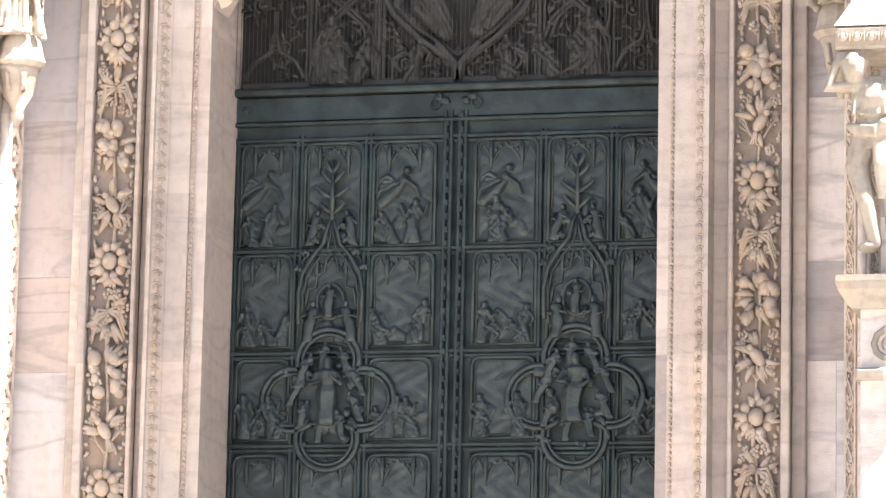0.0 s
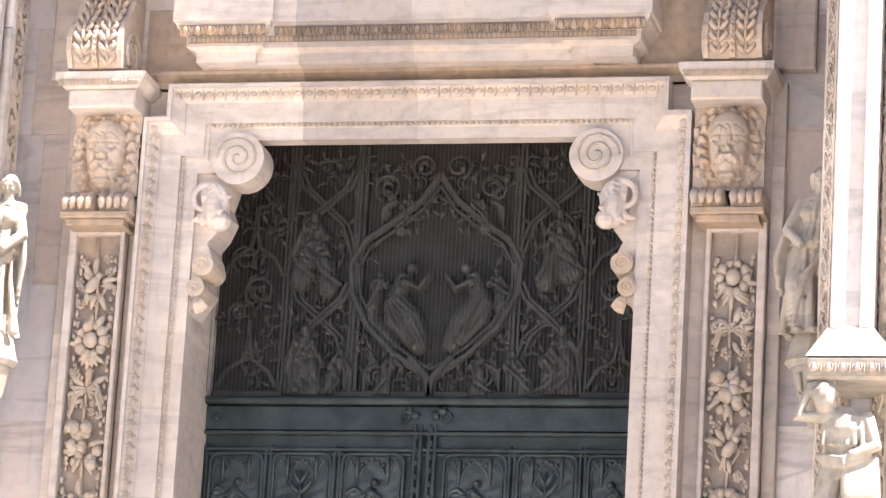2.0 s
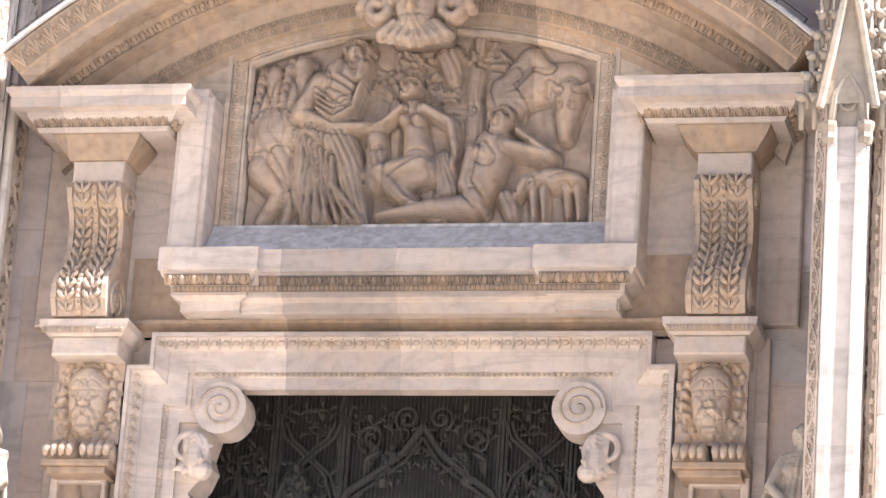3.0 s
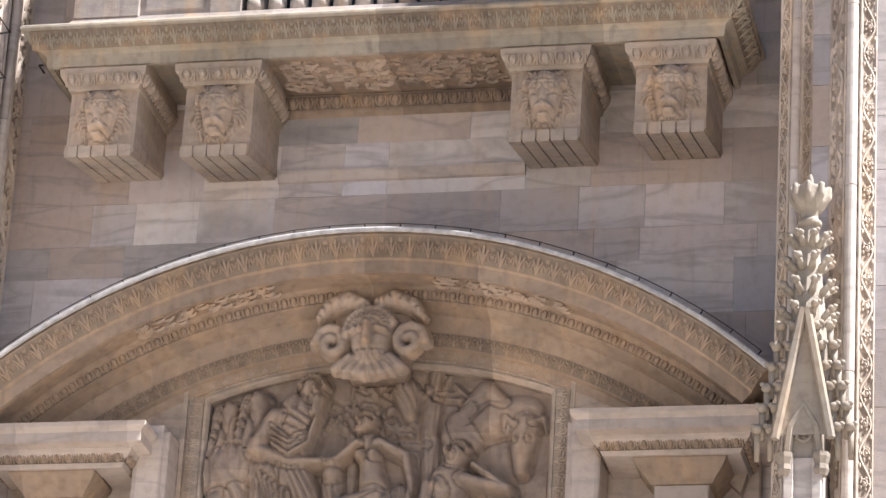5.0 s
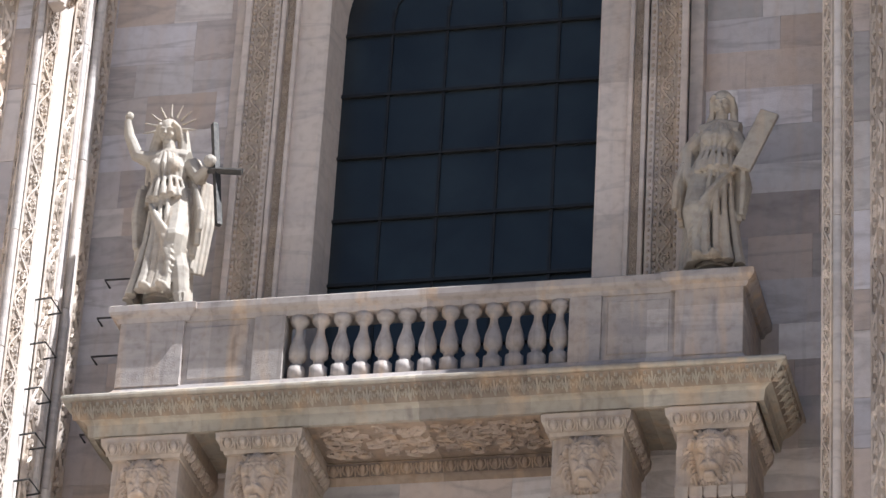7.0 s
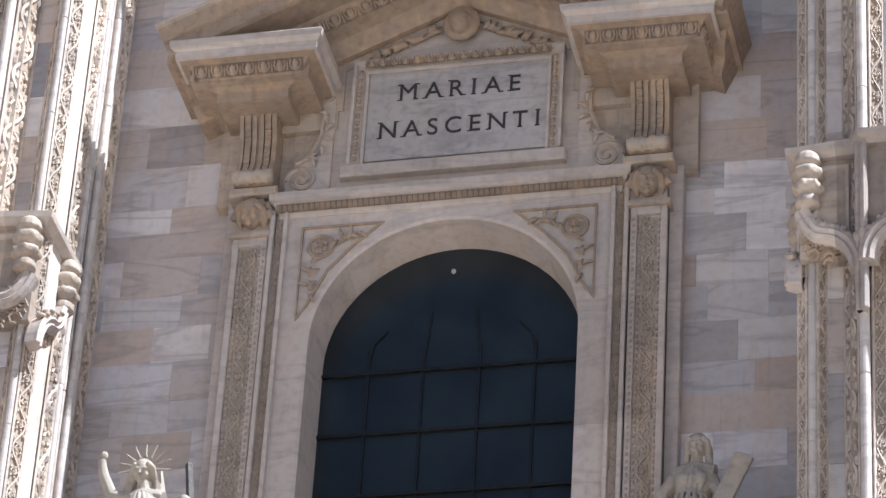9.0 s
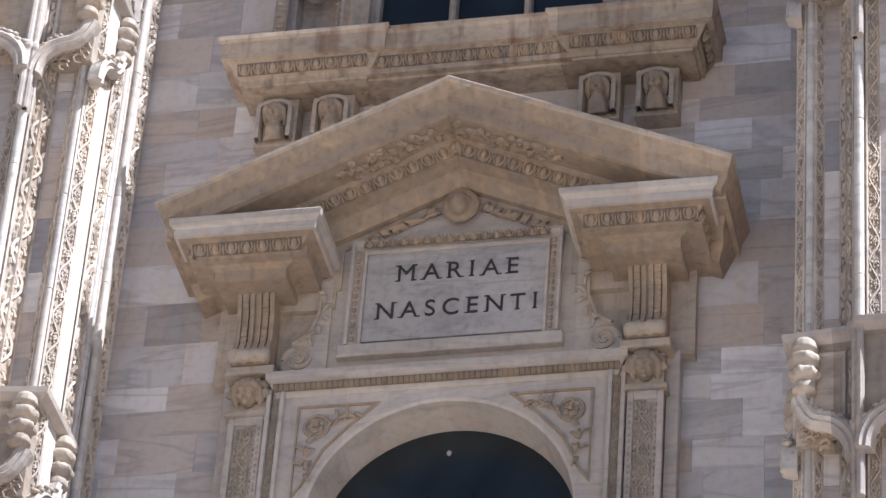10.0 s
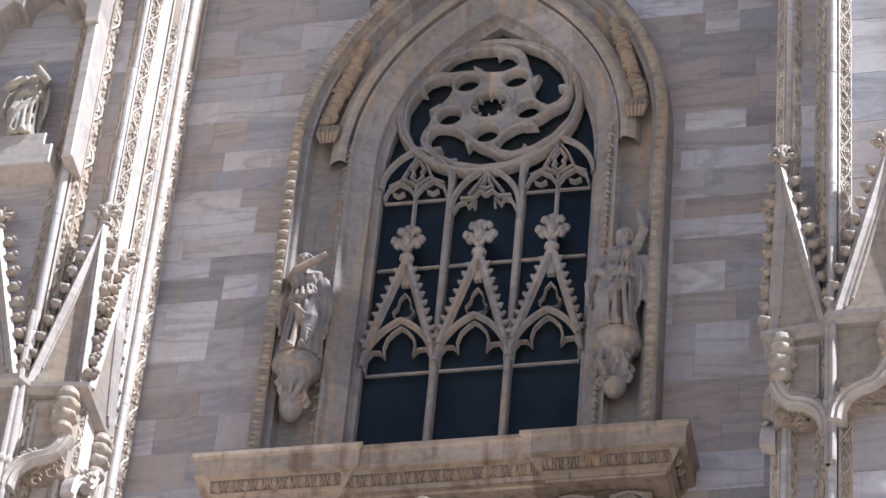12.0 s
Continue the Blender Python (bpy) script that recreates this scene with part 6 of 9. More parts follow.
def statue_body(g, c, h, turn=0.0, folds=9, wide=1.0, veil=False):
    """A standing robed figure, plain: c is the middle of the feet. One knee pushes through the gown, folds fall upright, a mantle is slung over the hips."""
    m = 1 if turn < 2 else -1
    rnd = random.Random(int(turn * 100) + folds)

    def P(x, y, z):
        sway = 0.026 * math.sin(z * 4.2 + 0.4)
        return (c[0] + m * (x * wide + sway) * h, c[1] + y * h, c[2] + z * h)

    def rope(pts, radii, n=7):
        g.tube([P(*q) for q in pts], [r * h for r in radii], n)

    def lump(q, r, n=10):
        g.blob(P(*q), (r[0] * h * wide, r[1] * h, r[2] * h), n, 8)
    rope([(0, 0.01, 0.0), (0, 0.01, 0.2), (0, 0.005, 0.4), (0, 0, 0.5)], [0.09, 0.082, 0.086, 0.09], 12)
    rope([(0, 0, 0.48), (0, 0, 0.60), (0, 0, 0.7), (0, 0, 0.76)], [0.105, 0.076, 0.095, 0.09], 12)
    rope([(-0.115, 0, 0.775), (0, 0, 0.80), (0.115, 0, 0.775)], [0.05, 0.055, 0.05], 9)
    rope([(0, -0.005, 0.78), (0, -0.015, 0.88)], [0.036, 0.031], 9)
    for s in (-1, 1):
        lump((s * 0.05, -0.078, 0.71), (0.042, 0.034, 0.042))
    # bent leg and its knee
    rope([(0.06, -0.02, 0.50), (0.075, -0.10, 0.285), (0.06, -0.06, 0.03)], [0.07, 0.062, 0.045], 10)
    lump((0.075, -0.115, 0.29), (0.05, 0.045, 0.055))
    # gown: upright folds round the front and sides, broken at the hem
    count = folds + 4
    for i in range(count):
        a = radians(-115 + 230 * i / (count - 1))
        x, y = math.sin(a), -math.cos(a)
        if abs(x * 0.13 - 0.075) < 0.035 and y < 0:
            z1 = 0.25
        else:
            z1 = 0.53
        k, d = rnd.uniform(0.9, 1.12), rnd.uniform(-0.02, 0.02)
        rope([(x * 0.105, y * 0.10, z1), (x * 0.125 + d * 0.4, y * 0.115, z1 * 0.6), (x * 0.14 * k + d, y * 0.13 * k, 0.10), (x * 0.15 * k + d, y * 0.14 * k, 0.0)], [0.010, 0.018, 0.024, 0.03], 6)
    # girdle and the short folds below the breast
    rope([(0.1 * math.sin(w), -0.088 * math.cos(w), 0.635 + 0.008 * math.sin(3 * w)) for w in [radians(-130 + 26 * k) for k in range(11)]], [0.013] * 11, 6)
    for k in range(9):
        a = radians(-80 + 20 * k)
        x, y = math.sin(a), -math.cos(a)
        rope([(x * 0.095, y * 0.095, 0.64), (x * 0.118, y * 0.115, 0.57), (x * 0.128, y * 0.12, 0.52 + rnd.uniform(-0.015, 0.015))], [0.009, 0.015, 0.018], 6)
        rope([(x * 0.06, -0.02 + y * 0.055, 0.79), (x * 0.1, y * 0.105, 0.71), (x * 0.09, y * 0.09, 0.645)], [0.008, 0.012, 0.008], 6)
    # mantle: long folds drawn slantwise from the straight hip across to the bent knee and down
    for k in range(7):
        rope([(-0.115 + 0.004 * k, -0.02 - 0.006 * k, 0.545 - 0.012 * k), (-0.075 + 0.012 * k, -0.098, 0.47 - 0.032 * k), (-0.005 + 0.012 * k, -0.138, 0.36 - 0.038 * k), (0.075, -0.138, 0.26 - 0.034 * k), (0.135 - 0.002 * k, -0.06, 0.24 - 0.03 * k)], [0.009, 0.013, 0.016 - 0.001 * (k % 2) * 4, 0.015, 0.01], 6)
    for k in range(3):
        rope([(-0.125, 0.0, 0.56 - 0.014 * k), (-0.04, -0.108, 0.545 - 0.016 * k), (0.05, -0.108, 0.56 - 0.014 * k), (0.13, -0.01, 0.60 - 0.014 * k)], [0.01, 0.014, 0.014, 0.01], 6)
    # ends of the mantle hanging at both sides
    for s, n in ((-1, 4), (1, 5)):
        for k in range(n):
            x = 0.125 + 0.016 * k
            rope([(s * (x - 0.01), 0.02 - 0.02 * k, 0.70 - 0.03 * k), (s * (x + 0.015), 0.01 - 0.02 * k, 0.45), (s * (x + rnd.uniform(-0.005, 0.02)), 0.02 - 0.02 * k, 0.12 + 0.05 * k + rnd.uniform(0, 0.04))], [0.014, 0.021, 0.016], 6)
    hc = P(0, -0.025, 0.93)
    face_head(g, hc, 0.058 * h)
    if veil:
        for s in (-1, 1):
            for k in range(3):
                rope([(s * (0.02 + 0.012 * k), 0.01 + 0.02 * k, 0.99 - 0.006 * k), (s * 0.062, -0.005 + 0.02 * k, 0.93), (s * (0.062 + 0.006 * k), 0.01, 0.86), (s * (0.07 + 0.012 * k), 0.0, 0.79)], [0.017, 0.017, 0.016, 0.012], 6)
    for s in (-1, 1):
        g.blob(P(s * 0.05 + 0.01, -0.15, 0.012), (0.03 * h, 0.06 * h, 0.02 * h), 8, 5)
    return hc


def balcony_statues():
    g = Geo()
    y = -0.72
    # crowned, arm raised, holding a dark cross
    g.box(-4.0, -3.1, y - 0.36, y + 0.3, 23.53, 23.74, 0.02)
    hc = statue_body(g, (-3.55, y, 23.78), 2.64, 0.4, 8, 0.84)
    g.tube([(-3.78, y, 25.85), (-4.0, y - 0.08, 25.92), (-4.12, y - 0.1, 26.2), (-4.16, y - 0.12, 26.42)], [0.13, 0.09, 0.07, 0.05], 8)
    g.blob((-4.14, y - 0.12, 26.48), (0.06, 0.06, 0.07), 7, 5)
    g.tube([(-3.28, y, 25.75), (-3.12, y - 0.1, 25.5), (-3.0, y - 0.2, 25.6)], [0.13, 0.1, 0.06], 8)
    g.blob((-2.98, y - 0.2, 25.68), (0.09, 0.09, 0.09), 8, 6)
    for s in (-1, 1):
        g.tube([(hc[0] + s * 0.16, y + 0.04, hc[2] + 0.05), (hc[0] + s * 0.21, y + 0.05, hc[2] - 0.3), (hc[0] + s * 0.26, y + 0.1, hc[2] - 0.7)], [0.07, 0.09, 0.05], 7)
    for k in range(9):
        a = radians(-8 + 196 * k / 8)
        g.tube([(hc[0] + 0.16 * math.cos(a), y - 0.02, hc[2] + 0.08 + 0.16 * math.sin(a)), (hc[0] + 0.36 * math.cos(a), y - 0.04, hc[2] + 0.08 + 0.36 * math.sin(a))], [0.024, 0.01], 5)
    for k in range(4):                                # mantle hanging beside
        g.tube([(-3.1 + 0.03 * k, y + 0.04 * k, 25.5), (-3.14 + 0.05 * k, y - 0.02 + 0.04 * k, 24.9), (-3.2 + 0.05 * k, y + 0.04 * k, 24.2)], [0.03, 0.05, 0.03], 6)
    g.tube([(-3.28, y - 0.2, 24.35), (-3.22, y - 0.24, 24.1), (-3.15, y - 0.24, 23.6)], [0.1, 0.12, 0.1], 8)
    sculpted(solo("statue", g, STATUE, (-3.55, y, 23.53), "sunlit white marble statue with radiate crown and raised arm", "statue", "statues on the balcony", smooth=True), 0.0115, 0)
    g = Geo()
    d = Vector((0.12, 0, -1)).normalized()
    top = Vector((-2.98, y - 0.16, 26.25))
    g.tube([top, top + d * 1.5], 0.05, 4)
    g.tube([(-3.0, y - 0.18, 25.56), (-2.55, y - 0.18, 25.5)], 0.05, 4)
    solo("cross", g, IRON, (-2.95, y - 0.16, 25.0), "dark wooden cross leaning on the marble statue", "cross")
    # second, veiled, with a tablet
    g = Geo()
    g.box(3.02, 3.9, y - 0.36, y + 0.3, 23.53, 23.74, 0.02)
    hc = statue_body(g, (3.45, y, 23.74), 2.5, 2.6, 7, 0.84, True)
    g.tube([(3.24, y, 25.62), (3.08, y - 0.05, 25.4), (3.1, y - 0.12, 25.05), (3.18, y - 0.16, 24.85)], [0.11, 0.09, 0.075, 0.05], 8)
    g.tube([(3.66, y, 25.62), (3.8, y - 0.08, 25.34), (3.84, y - 0.2, 25.15)], [0.11, 0.08, 0.055], 8)
    g.tube([(3.1, y - 0.02, 25.3), (3.04, y, 24.9), (3.08, y + 0.02, 24.4)], [0.05, 0.06, 0.025], 7)
    for s in (-1, 1):
        g.tube([(3.45 + s * 0.3, y + 0.05, 25.3), (3.45 + s * 0.36, y + 0.06, 24.9), (3.45 + s * 0.32, y + 0.04, 24.45)], [0.05, 0.07, 0.03], 7)
    q = Vector((3.95, y - 0.2, 25.42))
    R = Matrix.Rotation(radians(24), 3, "Y")
    c8 = [tuple(q + R @ Vector((sx * 0.12, sy * 0.035, sz * 0.42))) for sx in (-1, 1) for sy in (-1, 1) for sz in (-1, 1)]
    g.add(c8, [(0, 1, 3, 2), (4, 6, 7, 5), (0, 4, 5, 1), (2, 3, 7, 6), (0, 2, 6, 4), (1, 5, 7, 3)])
    sculpted(solo("statue", g, STATUE, (3.45, y, 23.53), "grey weathered marble statue, veiled, holding a stone tablet", "statue", "statues on the balcony", smooth=True), 0.0115, 0)


balcony_statues()


# ---- great window over the balcony ----
def round_arch(r, spring, bottom, n=20):
    return [(-r, bottom)] + [(r * math.cos(math.pi - math.pi * i / n), spring + r * math.sin(math.pi - math.pi * i / n)) for i in range(n + 1)] + [(r, bottom)]


def window_one():
    w = thing("window_1", (0, 0.4, 23.0), "tall dark round-arched church window in a pale marble frame", "window", kind="structure")
    SP = 28.5
    # Near-black board painted as the unlit room behind the panes.
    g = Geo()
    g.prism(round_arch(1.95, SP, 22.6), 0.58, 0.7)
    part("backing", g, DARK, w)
    # glazing: panes between iron bars
    xs = [-1.86, -1.12, -0.38, 0.38, 1.12, 1.86]
    zs = [22.7 + 0.94 * k for k in range(7)]
    rnd = random.Random(8)
    for i in range(5):
        for j in range(6):
            g = Geo()
            t1, t2 = rnd.uniform(-0.006, 0.006), rnd.uniform(-0.006, 0.006)
            a, b, c, d = xs[i] + 0.015, xs[i + 1] - 0.015, zs[j] + 0.015, zs[j + 1] - 0.015
            g.add([(a, 0.55 + t1, c), (b, 0.55 - t1, c), (b, 0.55 - t2, d), (a, 0.55 + t2, d)], [(0, 1, 2, 3)])
            part("pane", g, GLAZING, w)
    g = Geo()
    n = 20
    g.prism([(-1.86, zs[6])] + [(1.86 * math.cos(math.pi - math.pi * i / n), SP + 0.03 + 1.86 * math.sin(math.pi - math.pi * i / n)) for i in range(n + 1)] + [(1.86, zs[6])], 0.55, 0.57)
    part("arched_pane", g, GLAZING, w)
    for x in xs[1:-1]:
        g = Geo()
        g.box(x - 0.018, x + 0.018, 0.52, 0.56, 22.7, SP + 0.2)
        part("glazing_bar", g, BARS, w)
    for z in zs[1:]:
        g = Geo()
        g.box(-1.86, 1.86, 0.50, 0.56, z - 0.022, z + 0.022)
        part("saddle_bar", g, BARS, w)
    g = Geo()
    for x, h in ((-1.12, 0.5), (-0.38, 0.75), (0.38, 0.75), (1.12, 0.5)):
        g.tube([(x, 0.53, SP), (x + (0.05 if x < 0 else -0.05), 0.53, SP + h * 0.6), (x * 0.8, 0.53, SP + h)], 0.014, 5)
    part("arch_bar", g, BARS, w)
    g = Geo()
    g.blob((-0.04, 0.5, 29.86), (0.035, 0.03, 0.04), 8, 6)
    part("porcelain_knob", g, PLAQUE, w, "small white knob")
    # deep plain reveal and face of the arch
    g = Geo()
    g.sweep(round_arch(1.8, SP, 22.5, 28), [(0.05, 0.62), (0.05, 0.5), (0.0, -0.08), (-0.04, -0.1)], XZ, ends=False)
    part("reveal", g, FRAME, w)
    g = Geo()
    # face split in two halves so that the arch stays open
    top = [(x, z) for x, z in round_arch(1.84, SP, 22.5, 28)]
    L = [p for p in top if p[0] <= 1e-6]
    for s in (-1, 1):
        h = Geo(s > 0)
        k = len(L)
        for i in range(k - 1):
            (xa, za), (xb, zb) = L[i], L[i + 1]
            ea = (-2.2, za) if i == 0 else None
            v = [(xa, -0.1, za), (xb, -0.1, zb), (-2.2, -0.1, zb if zb < SP + 0.01 else SP + (30.55 - SP) * (i / (k - 2.0))), (-2.2, -0.1, za if za < SP + 0.01 else SP + (30.55 - SP) * ((i - 1) / (k - 2.0)))]
            h.add(v, [(0, 1, 2, 3)])
        (xa, za) = L[-1]
        h.add([(xa, -0.1, za), (xa, -0.1, 30.55), (-2.2, -0.1, 30.55)], [(0, 1, 2)])
        part("arch_face", h, FRAME, w)
    # spandrel rosettes
    for s in (-1, 1):
        g = Geo(s < 0)
        tri = [(1.98, 30.3), (0.95, 30.3), (1.3, 29.98), (1.62, 29.62), (1.86, 29.1), (1.98, 28.9)]
        g.sweep(tri, [(0.0, -0.09), (0.0, -0.135), (0.03, -0.135), (0.03, -0.09)], XZ, closed=True)
        ring(g, 1.72, 30.0, 0.17, 0.025, -0.12, 16)
        blossom(g, (1.72, -0.13, 30.0), 0.12, random.Random(3))
        for q in range(16):
            t = q / 15
            x, z = (1.2 + 0.3 * t, 30.18 - 0.1 * t) if q % 2 else (1.84, 29.75 - 0.55 * t)
            leaf(g, (x, -0.12, z), 0.16, 2.6 + q, 0.025, random.Random(q))
        part("spandrel_carving", g, WARM, w)
    # mouldings beside: fillet, carved strip, fillet
    for s in (-1, 1):
        g = Geo(s < 0)
        for x0, x1, y0 in ((2.2, 2.26, -0.18), (2.38, 2.44, -0.2)):
            g.box(x0, x1, y0, 0.3, 22.5, 30.6, 0.01)
        g.box(2.24, 2.4, -0.1, 0.3, 22.5, 30.6)
        part("jamb_mould", g, FRAME, w)
        g = Geo(s < 0)
        vine(g, 2.265, 2.375, 22.6, 30.5, lambda u, z, out: (u, -0.1 - out, z), 0.17, 0, 0)
        part("jamb_carving", g, CARVED, w, kind="stuff")
    g = Geo()
    g.sweep([(-2.3, 0.3), (-2.3, -0.1), (2.3, -0.1), (2.3, 0.3)], [(-0.1, 30.5), (0.02, 30.5), (0.04, 30.56), (0.1, 30.66), (0.11, 30.7), (0.16, 30.72), (0.17, 30.84), (-0.1, 30.86)], XY)
    part("cornice", g, FRAME, w)
    g = Geo()
    leaf_row(g, (-2.36, -0.17, 30.56), (2.36, -0.17, 30.56), 0.075, 0.02, (0, -0.06, 0.1))
    part("cornice_carving", g, WARM, w, kind="stuff")


window_one()


def window_pilaster(s):
    f = s < 0
    p = thing("window_pilaster", (s * 2.68, 0, 22.5), "slim carved marble pilaster with a head and fluted bracket on top", "pilaster", "pilasters beside the window")
    g = Geo(f)
    g.box(2.44, 3.12, 0.02, 0.32, 22.5, 30.95, 0.01)
    g.box(2.46, 2.95, -0.1, 0.3, 22.5, 30.2, 0.012)
    part("body", g, FRAME, p)
    g = Geo(f)
    for x0, x1 in ((2.46, 2.55), (2.86, 2.95)):
        g.box(x0, x1, -0.16, 0.0, 22.5, 30.2, 0.012)
    g.box(2.55, 2.86, -0.16, 0.0, 30.08, 30.2, 0.01)
    part("border", g, FRAME, p)
    g = Geo(f)
    rnd = random.Random(12)
    vine(g, 2.595, 2.815, 22.6, 30.05, lambda u, z, out: (u, -0.1 - out, z), 0.3, 0, 0)
    for k in range(75):
        z = 22.6 + k * 0.1
        for x in (2.575, 2.835):
            g.blob((x, -0.115, z), (0.024, 0.025, 0.034), 5, 3)
        g.blob((2.505, -0.165, z), (0.025, 0.012, 0.035), 5, 3)
    part("carving", g, CARVED, p, kind="stuff", smooth=True)
    # capital with a small head
    g = Geo(f)
    g.box(2.42, 3.0, -0.22, 0.3, 30.2, 30.28, 0.01)
    g.box(2.48, 2.94, -0.14, 0.3, 30.28, 30.8)
    g.box(2.36, 3.04, -0.3, 0.3, 30.82, 30.95, 0.02)
    g.box(2.38, 2.5, -0.13, 0.3, 30.15, 30.9)
    part("capital", g, CARVED, p)
    g = Geo(f)
    face_head(g, (2.7, -0.24, 30.54), 0.19)
    for k in range(7):
        g.tube([(2.7 + 0.22 * math.cos(k * 0.52), -0.2, 30.6 + 0.22 * math.sin(k * 0.52)), (2.7 + 0.28 * math.cos(k * 0.52), -0.18, 30.5 + 0.2 * math.sin(k * 0.52))], 0.05, 5)
    sculpted(part("carved_head", g, WARM, p, smooth=True), 0.012, 1)
    # fluted bracket above
    g = Geo(f)
    prof = [(0.3, 30.95), (-0.34, 30.97), (-0.36, 31.12), (-0.3, 31.2), (-0.3, 31.26), (-0.24, 31.4), (-0.26, 31.8), (-0.36, 32.1), (-0.46, 32.3), (-0.46, 32.4), (0.3, 32.4)]
    n = len(prof)
    xs = [2.44, 2.50, 2.52, 2.6, 2.62, 2.68, 2.72, 2.78, 2.80, 2.88, 2.9, 2.96]
    for i in range(0, len(xs) - 1):
        d = 0.0 if i % 2 == 0 else 0.035
        v = [(x, y + (d if y < 0 else 0), z) for x in (xs[i], xs[i + 1]) for y, z in prof]
        g.add(v, [tuple(range(n)), tuple(reversed(range(n, 2 * n)))] + [(k, k + n, (k + 1) % n + n, (k + 1) % n) for k in range(n)])
    part("fluted_bracket", g, WARM, p)
    g = Geo(f)
    g.tube([(2.42 + 0.07 * k, -0.33, 31.08) for k in range(9)], [0.09, 0.115, 0.1, 0.12, 0.09, 0.12, 0.1, 0.115, 0.09], 12)
    part("bracket_roll", g, CARVED, p, smooth=True)
    g = Geo(f)
    for k in range(9):
        z = 31.3 + 0.085 * k
        y = -0.255 - (0.02 if z > 31.75 else 0.0) - max(0.0, z - 31.8) * 0.3
        for x in (2.56, 2.84):
            g.box(x - 0.04, x + 0.04, y - 0.012, y + 0.08, z, z + 0.045, 0.008)
    part("bracket_rib", g, WARM, p, kind="stuff")


for side in (-1, 1):
    window_pilaster(side)


